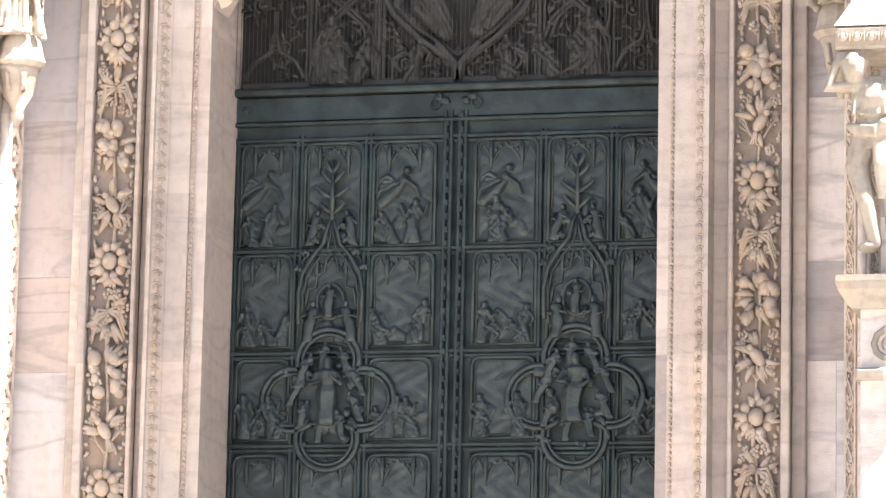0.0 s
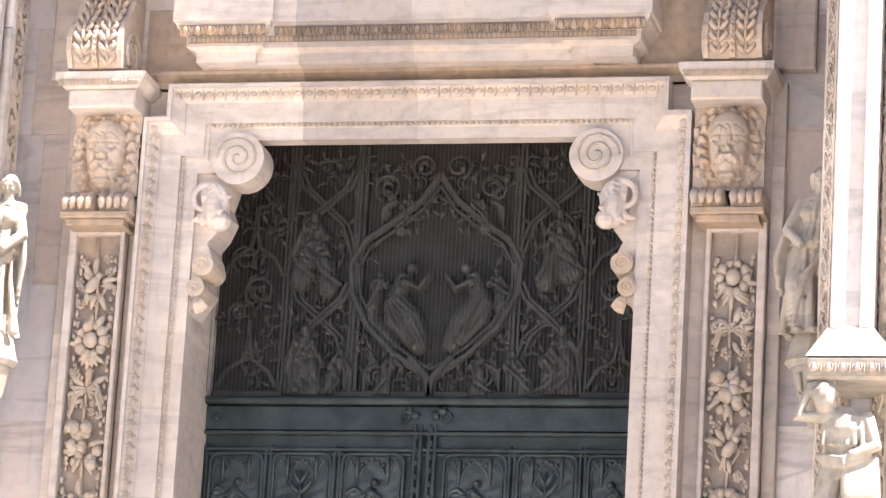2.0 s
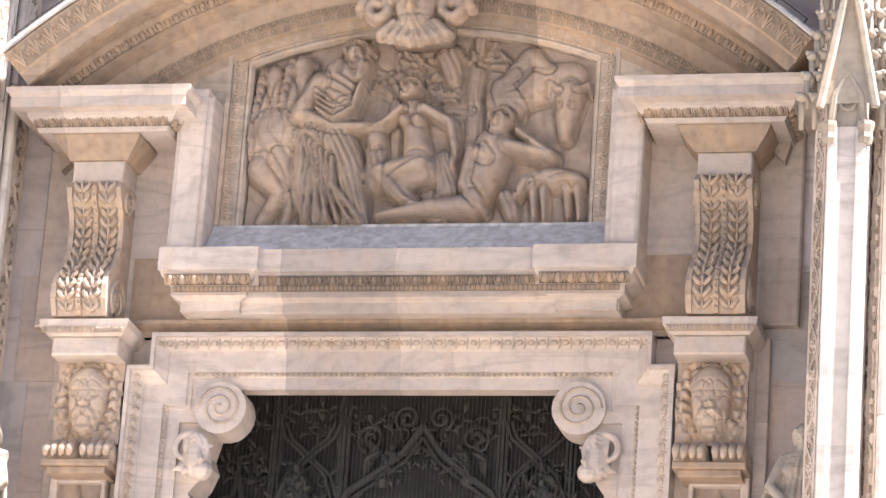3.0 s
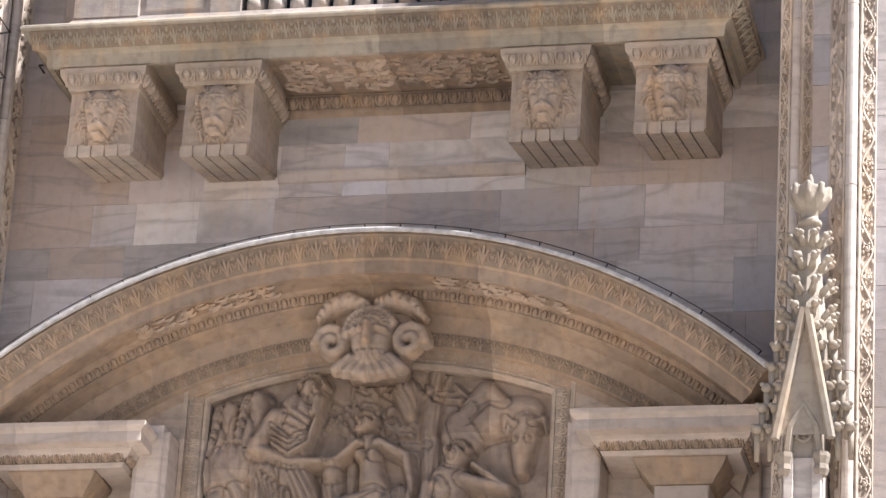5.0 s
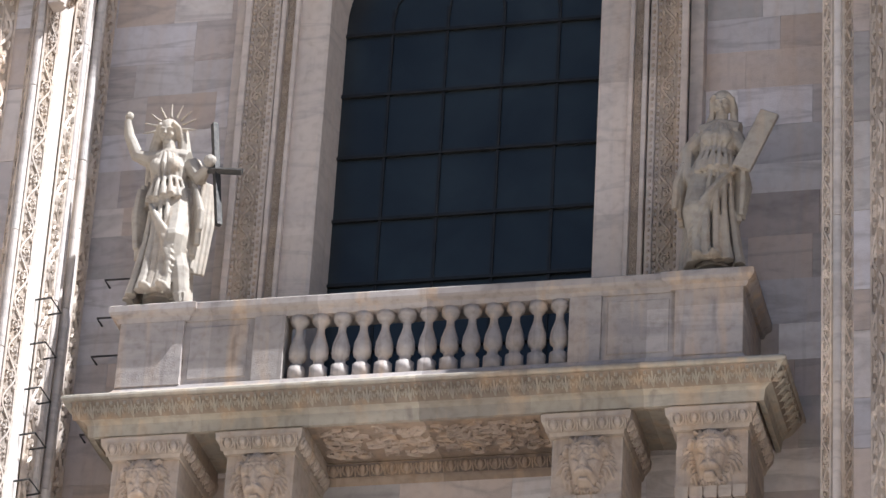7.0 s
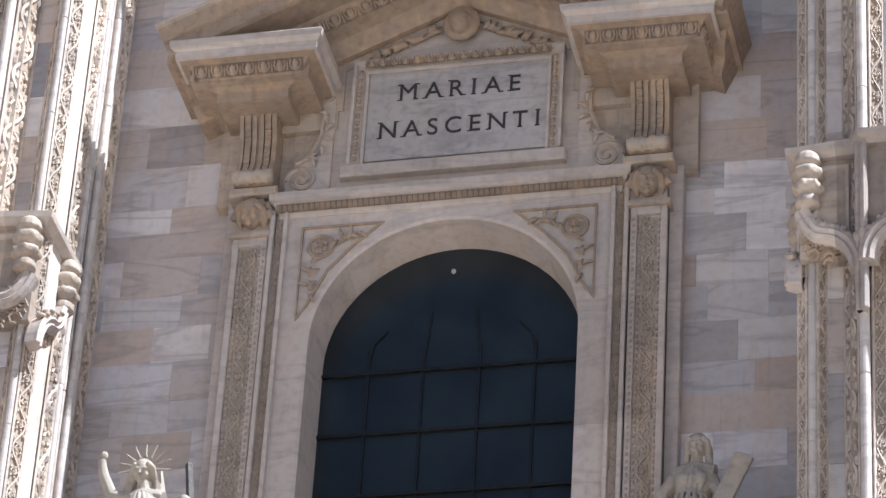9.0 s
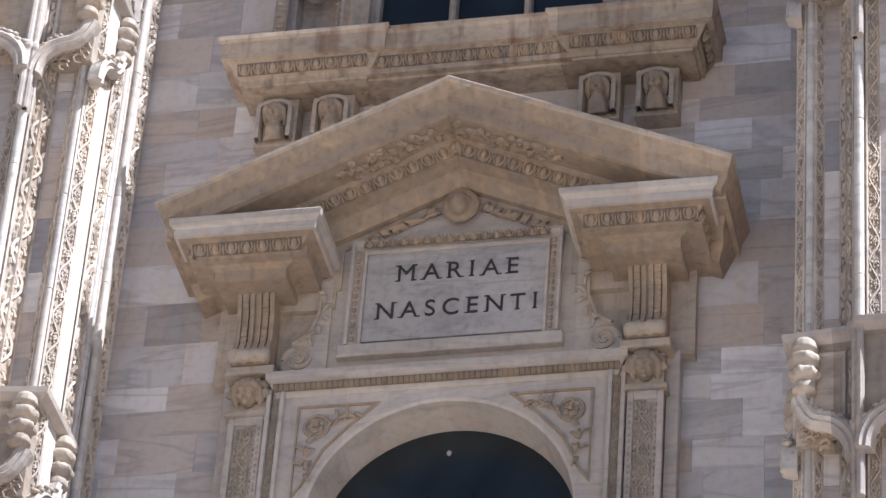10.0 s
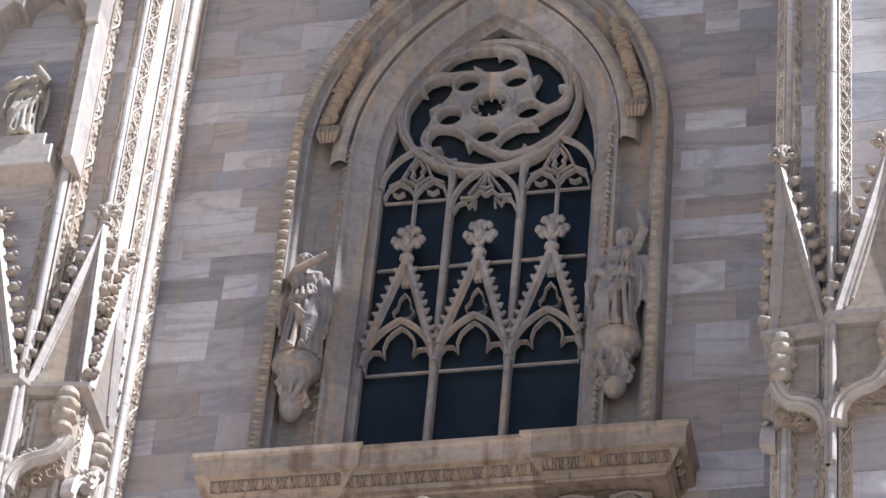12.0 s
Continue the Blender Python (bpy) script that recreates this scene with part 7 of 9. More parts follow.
def plaque():
    p = thing("inscribed_plaque", (0, -0.1, 31.0), "pale marble tablet with dark lettering in a carved frame", "plaque")
    g = Geo()
    g.prism([(-1.7, 30.86), (-1.7, 32.95), (0, 34.05), (1.7, 32.95), (1.7, 30.86)], -0.02, 0.3)
    part("back_slab", g, FRAME, p)
    g = Geo()
    g.box(-1.24, 1.26, -0.1, 0.1, 31.36, 32.82, 0.006)
    part("tablet", g, PLAQUE, p)
    g = Geo()
    g.sweep([(-1.3, 31.3), (-1.3, 32.88), (1.32, 32.88), (1.32, 31.3)], [(0.06, -0.05), (0.06, -0.13), (0.02, -0.14), (0.0, -0.1), (-0.1, -0.12), (-0.12, -0.17), (-0.16, -0.17), (-0.16, 0.1)], XZ)
    part("frame", g, FRAME, p)
    g = Geo()
    for s in (-1, 1):
        for k in range(13):
            z = 31.4 + k * 0.12
            g.blob((s * 1.36, -0.13, z), (0.04, 0.03, 0.045), 5, 4)
    eggs(g, (-1.3, -0.15, 32.98), (1.3, -0.15, 32.98), 0.13)
    part("frame_carving", g, WARM, p, kind="stuff")
    g = Geo()
    g.box(-1.55, 1.55, -0.16, 0.1, 31.1, 31.3, 0.02)
    part("foot_mould", g, FRAME, p)
    g = Geo()
    head_of(g, (0.02, -0.22, 33.5), 0.17)
    g.blob((0.02, -0.14, 33.55), (0.27, 0.1, 0.3), 10, 7)
    rnd = random.Random(2)
    for s in (-1, 1):
        for k in range(16):
            t = k / 15
            leaf(g, (s * (0.25 + 0.9 * t), -0.06, 33.5 - 0.42 * t), 0.2, (2.4 if s < 0 else 0.7) + rnd.uniform(-1, 1), 0.035, rnd)
    sculpted(part("carved_crest", g, WARM, p, smooth=True), 0.016, 2)
    # side volutes
    for s in (-1, 1):
        g = Geo(s < 0)
        side = [(1.7, 30.88), (2.3, 30.88), (2.34, 31.15), (2.2, 31.42), (1.98, 31.55), (1.86, 31.9), (1.84, 32.3), (1.92, 32.5), (1.88, 32.72), (1.7, 32.76)]
        g.prism(side, -0.06, 0.3)
        part("side_scroll", g, FRAME, p)
        g = Geo(s < 0)
        spiral(g, (2.1, 31.16), 0.22, -0.07, 2.0, 0.03)
        spiral(g, (1.82, 32.55), 0.13, -0.07, 1.7, 0.022)
        g.tube([(2.2, -0.08, 31.42), (1.98, -0.08, 31.55), (1.86, -0.08, 31.9), (1.84, -0.08, 32.3)], 0.03, 5)
        for k in range(8):
            leaf(g, (1.78 + 0.02 * k, -0.07, 32.2 - 0.12 * k), 0.16, 0.4 + k, 0.028, random.Random(k))
        part("scroll_line", g, CARVED, p)
    # lettering, one object for each letter
    def letters(word, x0, x1, z, size):
        wide = {"M": 0.9, "A": 0.74, "R": 0.66, "I": 0.3, "E": 0.58, "N": 0.8, "S": 0.5, "C": 0.72, "T": 0.62}
        at = [0.0]
        for a, b in zip(word, word[1:]):
            at.append(at[-1] + (wide[a] + wide[b]) / 2 + 0.34)
        at = [q / at[-1] for q in at]
        for i, ch in enumerate(word):
            cu = bpy.data.curves.new("letter", "FONT")
            cu.body, cu.size, cu.extrude, cu.align_x = ch, size, 0.006, "CENTER"
            tmp = bpy.data.objects.new("letter_curve", cu)
            scene.collection.objects.link(tmp)
            dg = bpy.context.evaluated_depsgraph_get()
            me = bpy.data.meshes.new_from_object(tmp.evaluated_get(dg))
            bpy.data.objects.remove(tmp)
            bpy.data.curves.remove(cu)
            me.name = "letter"
            bx = [v.co.x for v in me.vertices]
            lo, hi, cap = min(bx), max(bx), size * 0.69
            t = size * 0.055
            feet = {"M": [(lo, 0), (hi, 0), (lo, 1), (hi, 1)], "A": [(lo, 0), (hi, 0)], "R": [(lo + t, 0), (hi, 0), (lo, 1)], "I": [((lo + hi) / 2, 0), ((lo + hi) / 2, 1)], "E": [(lo, 0), (lo, 1)],
                    "N": [(lo, 0), (lo, 1), (hi, 1)], "T": [((lo + hi) / 2, 0)]}.get(ch, [])
            bm = bmesh.new()
            bm.from_mesh(me)
            for fx, up in feet:
                z0 = cap - t * 0.6 if up else 0.0
                bmesh.ops.create_cube(bm, size=1.0, matrix=Matrix.Translation((fx, z0 + t * 0.3, 0)) @ Matrix.Diagonal((t * 3.4, t * 0.6, 0.011, 1)))
            bm.to_mesh(me)
            bm.free()
            me.transform(Matrix.Diagonal((0.92, 1.0, 1.0, 1.0)))
            me.transform(Matrix.Rotation(radians(90), 4, "X"))
            me.materials.clear()
            me.materials.append(BLACKLETTER)
            ob = new("letter", me)
            ob.parent = p
            ob.location = Vector((x0 + (x1 - x0) * at[i], -0.108, z + 0.025)) - p.location
    letters("MARIAE", -0.68, 0.80, 32.31, 0.39)
    letters("NASCENTI", -0.93, 1.14, 31.69, 0.39)


plaque()


def gable_pediment():
    p = thing("window_pediment", (0, -0.6, 32.4), "weathered marble triangular pediment broken at its base", "pediment")
    path = [(-3.95, 32.98), (0.02, 34.80), (3.98, 33.02)]
    g = Geo()
    g.sweep(path, [(0.0, 0.3), (0.0, -1.36), (0.05, -1.38), (0.2, -1.27), (0.22, -1.22), (0.42, -1.2), (0.44, -1.14), (0.45, -0.72), (0.48, -0.68), (0.6, -0.52), (0.62, -0.46), (0.66, -0.3), (0.85, -0.14), (0.86, 0.3)], XZ)
    part("raking_cornice", g, WARM, p)
    # Added roll in paler marble: the sunlit top edge put into shape and colour.
    g = Geo()
    g.sweep(path, [(-0.004, 0.25), (-0.03, -1.2), (-0.05, -1.33), (-0.045, -1.39), (-0.015, -1.425), (0.03, -1.42), (0.05, -1.38), (0.02, -1.35), (0.0, -1.3)], XZ)
    part("crown_roll", g, CARVED, p, "weathered rounded crown of the cornice")
    g = Geo()
    for s in (-1, 1):
        d = Vector((s * 3.9, 0, -1.78)).normalized()
        nrm = Vector((s * 1.78, 0, 3.9)).normalized()
        q0 = Vector((0.02, -0.61, 34.8)) - nrm * 0.55
        eggs(g, q0 + d * 0.1, q0 + d * 3.4, 0.19, tuple(-nrm * 0.5 + Vector((0, -1, 0))), tuple(nrm + Vector((0, -0.5, 0))))
    part("egg_and_dart", g, WARM, p, kind="stuff")
    g = Geo()
    rnd = random.Random(3)
    for s in (-1, 1):
        d = Vector((s * 3.9, 0, -1.78)).normalized()
        nrm = Vector((s * 1.78, 0, 3.9)).normalized()
        for k in range(46):
            t = rnd.uniform(0.3, 1.9)
            q = Vector((0.02, rnd.uniform(-1.08, -0.78), 34.8)) - nrm * 0.46 + d * t
            g.blob(q, (0.08, 0.06, 0.05), 6, 4, None, 0.25)
    part("soffit_foliage", g, WARM, p, kind="stuff")
    for s in (-1, 1):
        g = Geo()
        g.prism([(s * 1.6, 32.3), (s * 3.1, 32.3), (s * 3.1, 32.9), (s * 1.6, 33.6)], -0.05, 0.3)
        part("side_field", g, CARVED, p)
        g = Geo(s < 0)
        g.box(1.66, 2.46, -0.045, 0.3, 32.0, 32.62)
        part("scroll_backing", g, CARVED, p)
    g = Geo()
    g.prism([(-1.75, 32.9), (0, 33.75), (1.75, 32.9), (1.5, 34.0), (0, 34.3), (-1.5, 34.0)], -0.04, 0.3)
    g.box(-3.3, 3.3, 0.06, 0.3, 30.9, 33.4)
    part("tympanum", g, CARVED, p)
    for s in (-1, 1):
        x0, x1 = 1.98, 3.42
        g = Geo(s < 0)
        g.sweep([(x0, 0.3), (x0, -0.92), (x1, -0.92), (x1, 0.3)], [(-0.3, 32.1), (-0.24, 32.1), (-0.22, 32.26), (-0.06, 32.32), (0.0, 32.36), (0.1, 32.48), (0.12, 32.52), (0.26, 32.54), (0.27, 32.66), (0.33, 32.72), (0.34, 32.82), (-0.3, 32.86)], XY)
        g.box(x0 - 0.1, x1 + 0.1, -0.9, 0.3, 32.3, 32.84)
        g.box(x0 + 0.22, x1 - 0.22, -0.7, 0.3, 32.11, 32.4)
        part("base_cornice", g, WARM, p)
        g = Geo(s < 0)
        g.sweep([(x0, 0.3), (x0, -0.92), (x1, -0.92), (x1, 0.3)], [(0.1, 32.535), (0.268, 32.535), (0.278, 32.655), (0.34, 32.715), (0.352, 32.80), (0.33, 32.83), (0.0, 32.865)], XY)
        part("crown_moulding", g, FRAME, p, "paler marble moulding")
        g = Geo(s < 0)
        eggs(g, (x0 - 0.05, -0.99, 32.43), (x1 + 0.05, -0.99, 32.43), 0.17, (0, -1, -0.5), (0, -0.5, 1))
        eggs(g, (x1 + 0.07, -0.98, 32.43), (x1 + 0.07, 0.1, 32.43), 0.17, (1, 0, -0.5), (0.5, 0, 1))
        part("egg_and_dart", g, WARM, p, kind="stuff")
        g = Geo(s < 0)
        leaf_row(g, (x0 - 0.25, -1.2, 32.68), (x1 + 0.25, -1.2, 32.68), 0.07, 0.015, (0, -0.05, 0.1))
        part("leaf_edging", g, FRAME, p, kind="stuff")
        # upturned end of the raking moulding
        g = Geo(s < 0)
        g.box(3.5, 3.86, -1.05, 0.3, 32.6, 32.95, 0.03)
        part("end_block", g, WARM, p)


gable_pediment()


# ---- sill and gothic window above ----
def upper_sill():
    p = thing("window_sill", (0, -0.3, 35.0), "stained marble sill cornice on four small carved heads", "sill")
    g = Geo()
    path = [(-3.3, 0.3), (-3.3, -0.5), (-1.35, -0.5), (-1.35, -0.42), (1.45, -0.42), (1.45, -0.5), (3.32, -0.5), (3.32, 0.3)]
    g.sweep(path, [(-0.3, 35.76), (-0.08, 35.76), (-0.06, 35.86), (0.02, 35.9), (0.1, 36.02), (0.12, 36.06), (0.22, 36.08), (0.23, 36.36), (0.27, 36.4), (0.27, 36.47), (-0.3, 36.56)], XY)
    g.box(-3.3, 3.3, -0.45, 0.3, 35.8, 36.52)
    part("cornice", g, STAINED, p)
    g = Geo()
    eggs(g, (-3.3, -0.57, 35.97), (-1.4, -0.57, 35.97), 0.17, (0, -1, -0.5), (0, -0.5, 1))
    eggs(g, (-1.3, -0.49, 35.97), (1.4, -0.49, 35.97), 0.17, (0, -1, -0.5), (0, -0.5, 1))
    eggs(g, (1.5, -0.57, 35.97), (3.3, -0.57, 35.97), 0.17, (0, -1, -0.5), (0, -0.5, 1))
    eggs(g, (3.4, -0.55, 35.97), (3.4, 0.1, 35.97), 0.17, (1, 0, -0.5), (0.5, 0, 1))
    part("egg_and_dart", g, WARM, p, kind="stuff")
    for x in (-2.8, -1.98, 1.86, 2.68):
        g = Geo()
        g.box(x - 0.3, x + 0.3, -0.06, 0.3, 34.95, 35.78)
        g.sweep([(x - 0.26, 35.0), (x - 0.26, 35.55)] + [(x + 0.26 * math.cos(math.pi - math.pi * i / 8), 35.55 + 0.14 * math.sin(math.pi * i / 8)) for i in range(9)] + [(x + 0.26, 35.0)], [(0.0, 0.0), (0.0, -0.22), (0.06, -0.22), (0.08, -0.06)], XZ, ends=False)
        part("head_niche", g, CARVED, p)
        g = Geo()
        face_head(g, (x, -0.19, 35.44), 0.16)
        g.tube([(x, -0.05, 35.05), (x, -0.14, 35.2), (x, -0.16, 35.34)], [0.18, 0.14, 0.08], 8)
        sculpted(part("carved_head", g, WARM, p, smooth=True), 0.012, 1)


upper_sill()


def pointed(r_half, spring, apex, bottom, n=12):
    """Outline of a pointed arch, from the left foot over the apex to the right foot."""
    h = apex - spring
    R = (r_half * r_half + h * h) / (2 * r_half)
    th = math.asin(min(1, h / R))
    left = [(R - r_half - R * math.cos(th * i / n), spring + R * math.sin(th * i / n)) for i in range(n + 1)]
    right = [(-x, z) for x, z in reversed(left)][1:]
    return [(-r_half, bottom)] + left + right + [(r_half, bottom)]


def bar(g, pts, w, y, d=0.05):
    """A stone tracery bar: two depths, rounded front."""
    g.tube([(x, y, z) for x, z in pts], w * 0.8, 6, d / w)
    g.tube([(x, y + 0.05, z) for x, z in pts], w, 6)


def crocket(g, c, r, s=1):
    g.blob(c, (r, r, r * 0.9), 6, 5, None, 0.15)
    g.blob((c[0] + s * r * 0.7, c[1] - r * 0.2, c[2] + r * 0.5), (r * 0.6, r * 0.6, r * 0.5), 5, 4)


def fleuron(g, x, y, z, h, slim=1.0):
    """A flower-like finial: neck ring, spreading leaves, bud."""
    g.lathe((x, y, z), [(slim * r * h, t * h) for r, t in ((0.12, 0), (0.13, 0.12), (0.2, 0.15), (0.2, 0.21), (0.11, 0.25), (0.14, 0.6), (0.17, 0.95), (0.08, 1))], 8)
    for a in (-1, 1):
        for q, dz in ((0.24 * slim, 0.5), (0.34 * slim, 0.62), (0.2 * slim, 0.85)):
            g.blob((x + a * h * q, y - 0.03, z + h * dz), (h * 0.1, h * 0.1, h * 0.1), 6, 5)
            g.tube([(x, y - 0.05, z + h * 0.3), (x + a * h * q * 0.6, y - 0.08, z + h * (dz - 0.05)), (x + a * h * q, y - 0.04, z + h * dz)], [h * 0.05, h * 0.06, h * 0.07], 5)
    g.blob((x, y - h * 0.14, z + h * 0.55), (h * 0.1, h * 0.12, h * 0.2), 6, 5)


def window_two():
    w = thing("window_2", (0.06, 0.45, 36.6), "tall dark gothic window with marble tracery and a whirling rosette", "window", kind="structure")
    SP, AP, Y = 43.1, 46.25, 0.45
    X0 = 0.08
    g = Geo()
    g.prism([(x + X0, z) for x, z in pointed(1.8, SP, AP + 0.1, 36.4)], Y + 0.16, Y + 0.3)
    part("glazing", g, GLAZING, w)
    g = Geo()
    g.sweep([(x + X0, z) for x, z in pointed(1.66, SP, AP, 36.4, 16)], [(0.0, Y + 0.2), (0.0, Y), (-0.05, Y - 0.03), (-0.09, Y - 0.1), (-0.1, 0.22), (-0.16, 0.2), (-0.36, 0.1), (-0.42, 0.02), (-0.46, 0.0)], XZ, ends=False)
    part("splayed_reveal", g, AGED, w)
    for x in (-0.56, 0.56):
        g = Geo()
        g.box(x + X0 - 0.05, x + X0 + 0.05, Y - 0.06, Y + 0.16, 36.4, 43.3, 0.03)
        part("mullion", g, AGED, w)
    for z, lights in ((38.9, (0, 1, 2)), (41.06, (0, 1, 2)), (42.5, (0, 2))):
        for i in lights:
            g = Geo()
            x0 = X0 - 1.66 + 1.11 * i
            g.box(x0 + 0.05, x0 + 1.06, Y + 0.05, Y + 0.1, z - 0.02, z + 0.02, 0.008)
            part("transom_bar", g, AGED, w)
    for i in range(3):
        c = X0 - 1.12 + 1.12 * i
        r = 0.54
        # lower light: cusped pointed arch, open crocketed gable, finial
        g = Geo()
        arch = [(x + c, z) for x, z in pointed(r, 39.0, 39.9, 38.9, 8)]
        bar(g, arch[1:-1], 0.05, Y - 0.06)
        for s in (-1, 1):
            bar(g, [(c + s * 0.5, 38.95), (c + s * 0.49, 39.2), (c + s * 0.41, 39.34), (c + s * 0.29, 39.33), (c + s * 0.22, 39.22), (c + s * 0.24, 39.4), (c + s * 0.20, 39.58), (c + s * 0.10, 39.72), (c, 39.8)], 0.024, Y + 0.03)
        part("light_arch", g, AGED, w)
        g = Geo()
        for s in (-1, 1):
            g.tube([(c + s * 0.5, Y - 0.1, 39.3), (c + s * 0.05, Y - 0.1, 41.0)], [0.06, 0.05], 6)
            g.tube([(c + s * 0.44, Y - 0.06, 39.4), (c + s * 0.0, Y - 0.06, 41.0)], [0.03, 0.03], 6)
            for k in range(9):
                t = (k + 0.5) / 9
                crocket(g, (c + s * (0.56 - 0.46 * t), Y - 0.1, 39.36 + 1.6 * t), 0.055, s)
            bar(g, [(c, 40.0), (c + s * 0.12, 40.02), (c + s * 0.17, 40.14), (c + s * 0.1, 40.24), (c + s * 0.08, 40.4), (c, 40.52)], 0.014, Y + 0.06)
        g.prism([(c - 0.06, 40.62), (c + 0.06, 40.62), (c + 0.02, 40.95), (c - 0.02, 40.95)], Y - 0.04, Y + 0.04)
        part("gablet", g, AGED, w, "steep open gablet edged with crockets")
        g = Geo()
        fleuron(g, c, Y - 0.1, 40.98, 0.80, 0.74)
        part("finial", g, AGED, w, smooth=True)
        # upper light head
        g = Geo()
        if i != 1:
            arch = [(x + c, z) for x, z in pointed(0.56, 42.72, 43.55, 42.3, 8)]
            bar(g, arch[1:-1], 0.048, Y - 0.05)
            for s in (-1, 1):
                bar(g, [(c + s * 0.5, 42.52), (c + s * 0.44, 42.72), (c + s * 0.27, 42.86), (c + s * 0.1, 42.74), (c, 42.56)], 0.026, Y)
                bar(g, [(c + s * 0.36, 42.66), (c + s * 0.27, 42.6), (c + s * 0.18, 42.66)], 0.024, Y + 0.02)
                bar(g, [(c + s * 0.44, 42.8), (c + s * 0.2, 42.94), (c + s * 0.1, 42.86), (c, 42.78)], 0.024, Y)
                bar(g, [(c, 42.86), (c + s * 0.1, 42.98), (c + s * 0.05, 43.06), (c + s * 0.11, 43.14), (c, 43.34), (c, 43.5)], 0.026, Y)
                bar(g, [(c + s * 0.24, 42.96), (c + s * 0.12, 43.26), (c, 43.45)], 0.024, Y + 0.01)
            bar(g, [(c, 42.8), (c, 41.9)], 0.035, Y)
        else:
            arch = [(x + c, z) for x, z in pointed(0.54, 42.15, 43.02, 41.8, 8)]
            bar(g, arch[1:-1], 0.048, Y - 0.05)
            for s in (-1, 1):
                bar(g, [(c + s * 0.5, 42.1), (c + s * 0.42, 42.3), (c + s * 0.3, 42.34), (c + s * 0.26, 42.22), (c + s * 0.14, 42.36), (c + s * 0.16, 42.2)], 0.024, Y)
                bar(g, [(c + s * 0.4, 42.42), (c + s * 0.2, 42.42), (c + s * 0.1, 42.55), (c + s * 0.05, 42.5), (c, 42.46)], 0.026, Y)
                bar(g, [(c, 42.6), (c + s * 0.1, 42.64), (c + s * 0.04, 42.74), (c, 42.98)], 0.026, Y)
                bar(g, [(c + s * 0.28, 42.5), (c + s * 0.14, 42.72), (c, 42.95)], 0.024, Y + 0.01)
        part("upper_light", g, AGED, w)
    # rosette: hub, five eyes, five bars whirling out to the rim
    RX, RZ = X0 - 0.06, 44.42

    def polar(deg, rad):
        return (RX + rad * math.cos(radians(deg)), RZ + rad * math.sin(radians(deg)))
    def opening(E):
        """Outline of one whirling opening: round head, tail drawn out along the rim."""
        shape = ((10, 0.96), (14, 1.08), (22, 1.19), (36, 1.26), (52, 1.31), (70, 1.35), (88, 1.378), (106, 1.385), (96, 1.34), (86, 1.27), (80, 1.16), (75, 1.04), (67, 0.96), (57, 0.87), (46, 0.78), (34, 0.73), (22, 0.75), (14, 0.84))
        return [polar(E + a, q) for a, q in shape]
    cell = 0.0125
    k = int(1.56 / cell)
    GX, GZ = np.meshgrid(RX + np.arange(-k, k + 1) * cell, RZ + np.arange(-k, k + 1) * cell)
    rad = np.hypot(GX - RX, GZ - RZ)
    stone = np.minimum(1.50 - rad, rad - 0.28)           # how deep a point lies inside the stone
    for q in range(5):
        E = 126 + 72 * q
        ex, ez = polar(E, 0.66)
        stone = np.minimum(stone, np.hypot(GX - ex, GZ - ez) - 0.19)
        P = opening(E)
        near_edge, inside = np.full_like(GX, 9.0), np.zeros(GX.shape, bool)
        for (ax, az), (bx, bz) in zip(P, P[1:] + P[:1]):
            t = np.clip(((GX - ax) * (bx - ax) + (GZ - az) * (bz - az)) / ((bx - ax) ** 2 + (bz - az) ** 2), 0, 1)
            near_edge = np.minimum(near_edge, np.hypot(GX - ax - (bx - ax) * t, GZ - az - (bz - az) * t))
            cross = (az > GZ) != (bz > GZ)
            inside ^= cross & (GX < (bx - ax) * (GZ - az) / ((bz - az) if abs(bz - az) > 1e-9 else 1e-9) + ax)
        for a, r0, r1 in ((30, 1.27, 1.12), (52, 0.80, 0.98)):    # two cusps
            (ax, az), (bx, bz) = polar(E + a, r0), polar(E + a + 3, r1)
            t = np.clip(((GX - ax) * (bx - ax) + (GZ - az) * (bz - az)) / ((bx - ax) ** 2 + (bz - az) ** 2), 0, 1)
            d = np.hypot(GX - ax - (bx - ax) * t, GZ - az - (bz - az) * t) - 0.075 * (1 - t) - 0.006
            near_edge = np.where(inside, np.minimum(near_edge, np.maximum(d, -0.02)), near_edge)
        stone = np.minimum(stone, np.where(inside, -near_edge, near_edge))
    front = Y - 0.1 + np.where(stone < 0, 0.2, 0.07 - 0.07 * np.clip(stone / 0.035, 0, 1) ** 0.5 + 0.05 * np.clip((stone - 0.055) / 0.02, 0, 1))
    m = 2 * k + 1
    g = Geo()
    solid = stone > 0
    keep = solid[:-1, :-1] | solid[1:, :-1] | solid[:-1, 1:] | solid[1:, 1:]
    g.add([(float(a), float(b), float(c)) for a, b, c in zip(GX.ravel(), front.ravel(), GZ.ravel())],
          [(int(i * m + j), int(i * m + j + 1), int(i * m + j + m + 1), int(i * m + j + m)) for i, j in zip(*np.nonzero(keep))])
    part("rosette", g, AGED, w, "whirling rosette of pierced marble with five round eyes", smooth=True)
    g = Geo()
    for k in range(8):
        bar(g, [polar(45 * k, 0.31), polar(45 * k, 0.19)], 0.03, Y)
    part("rosette_hub", g, AGED, w)
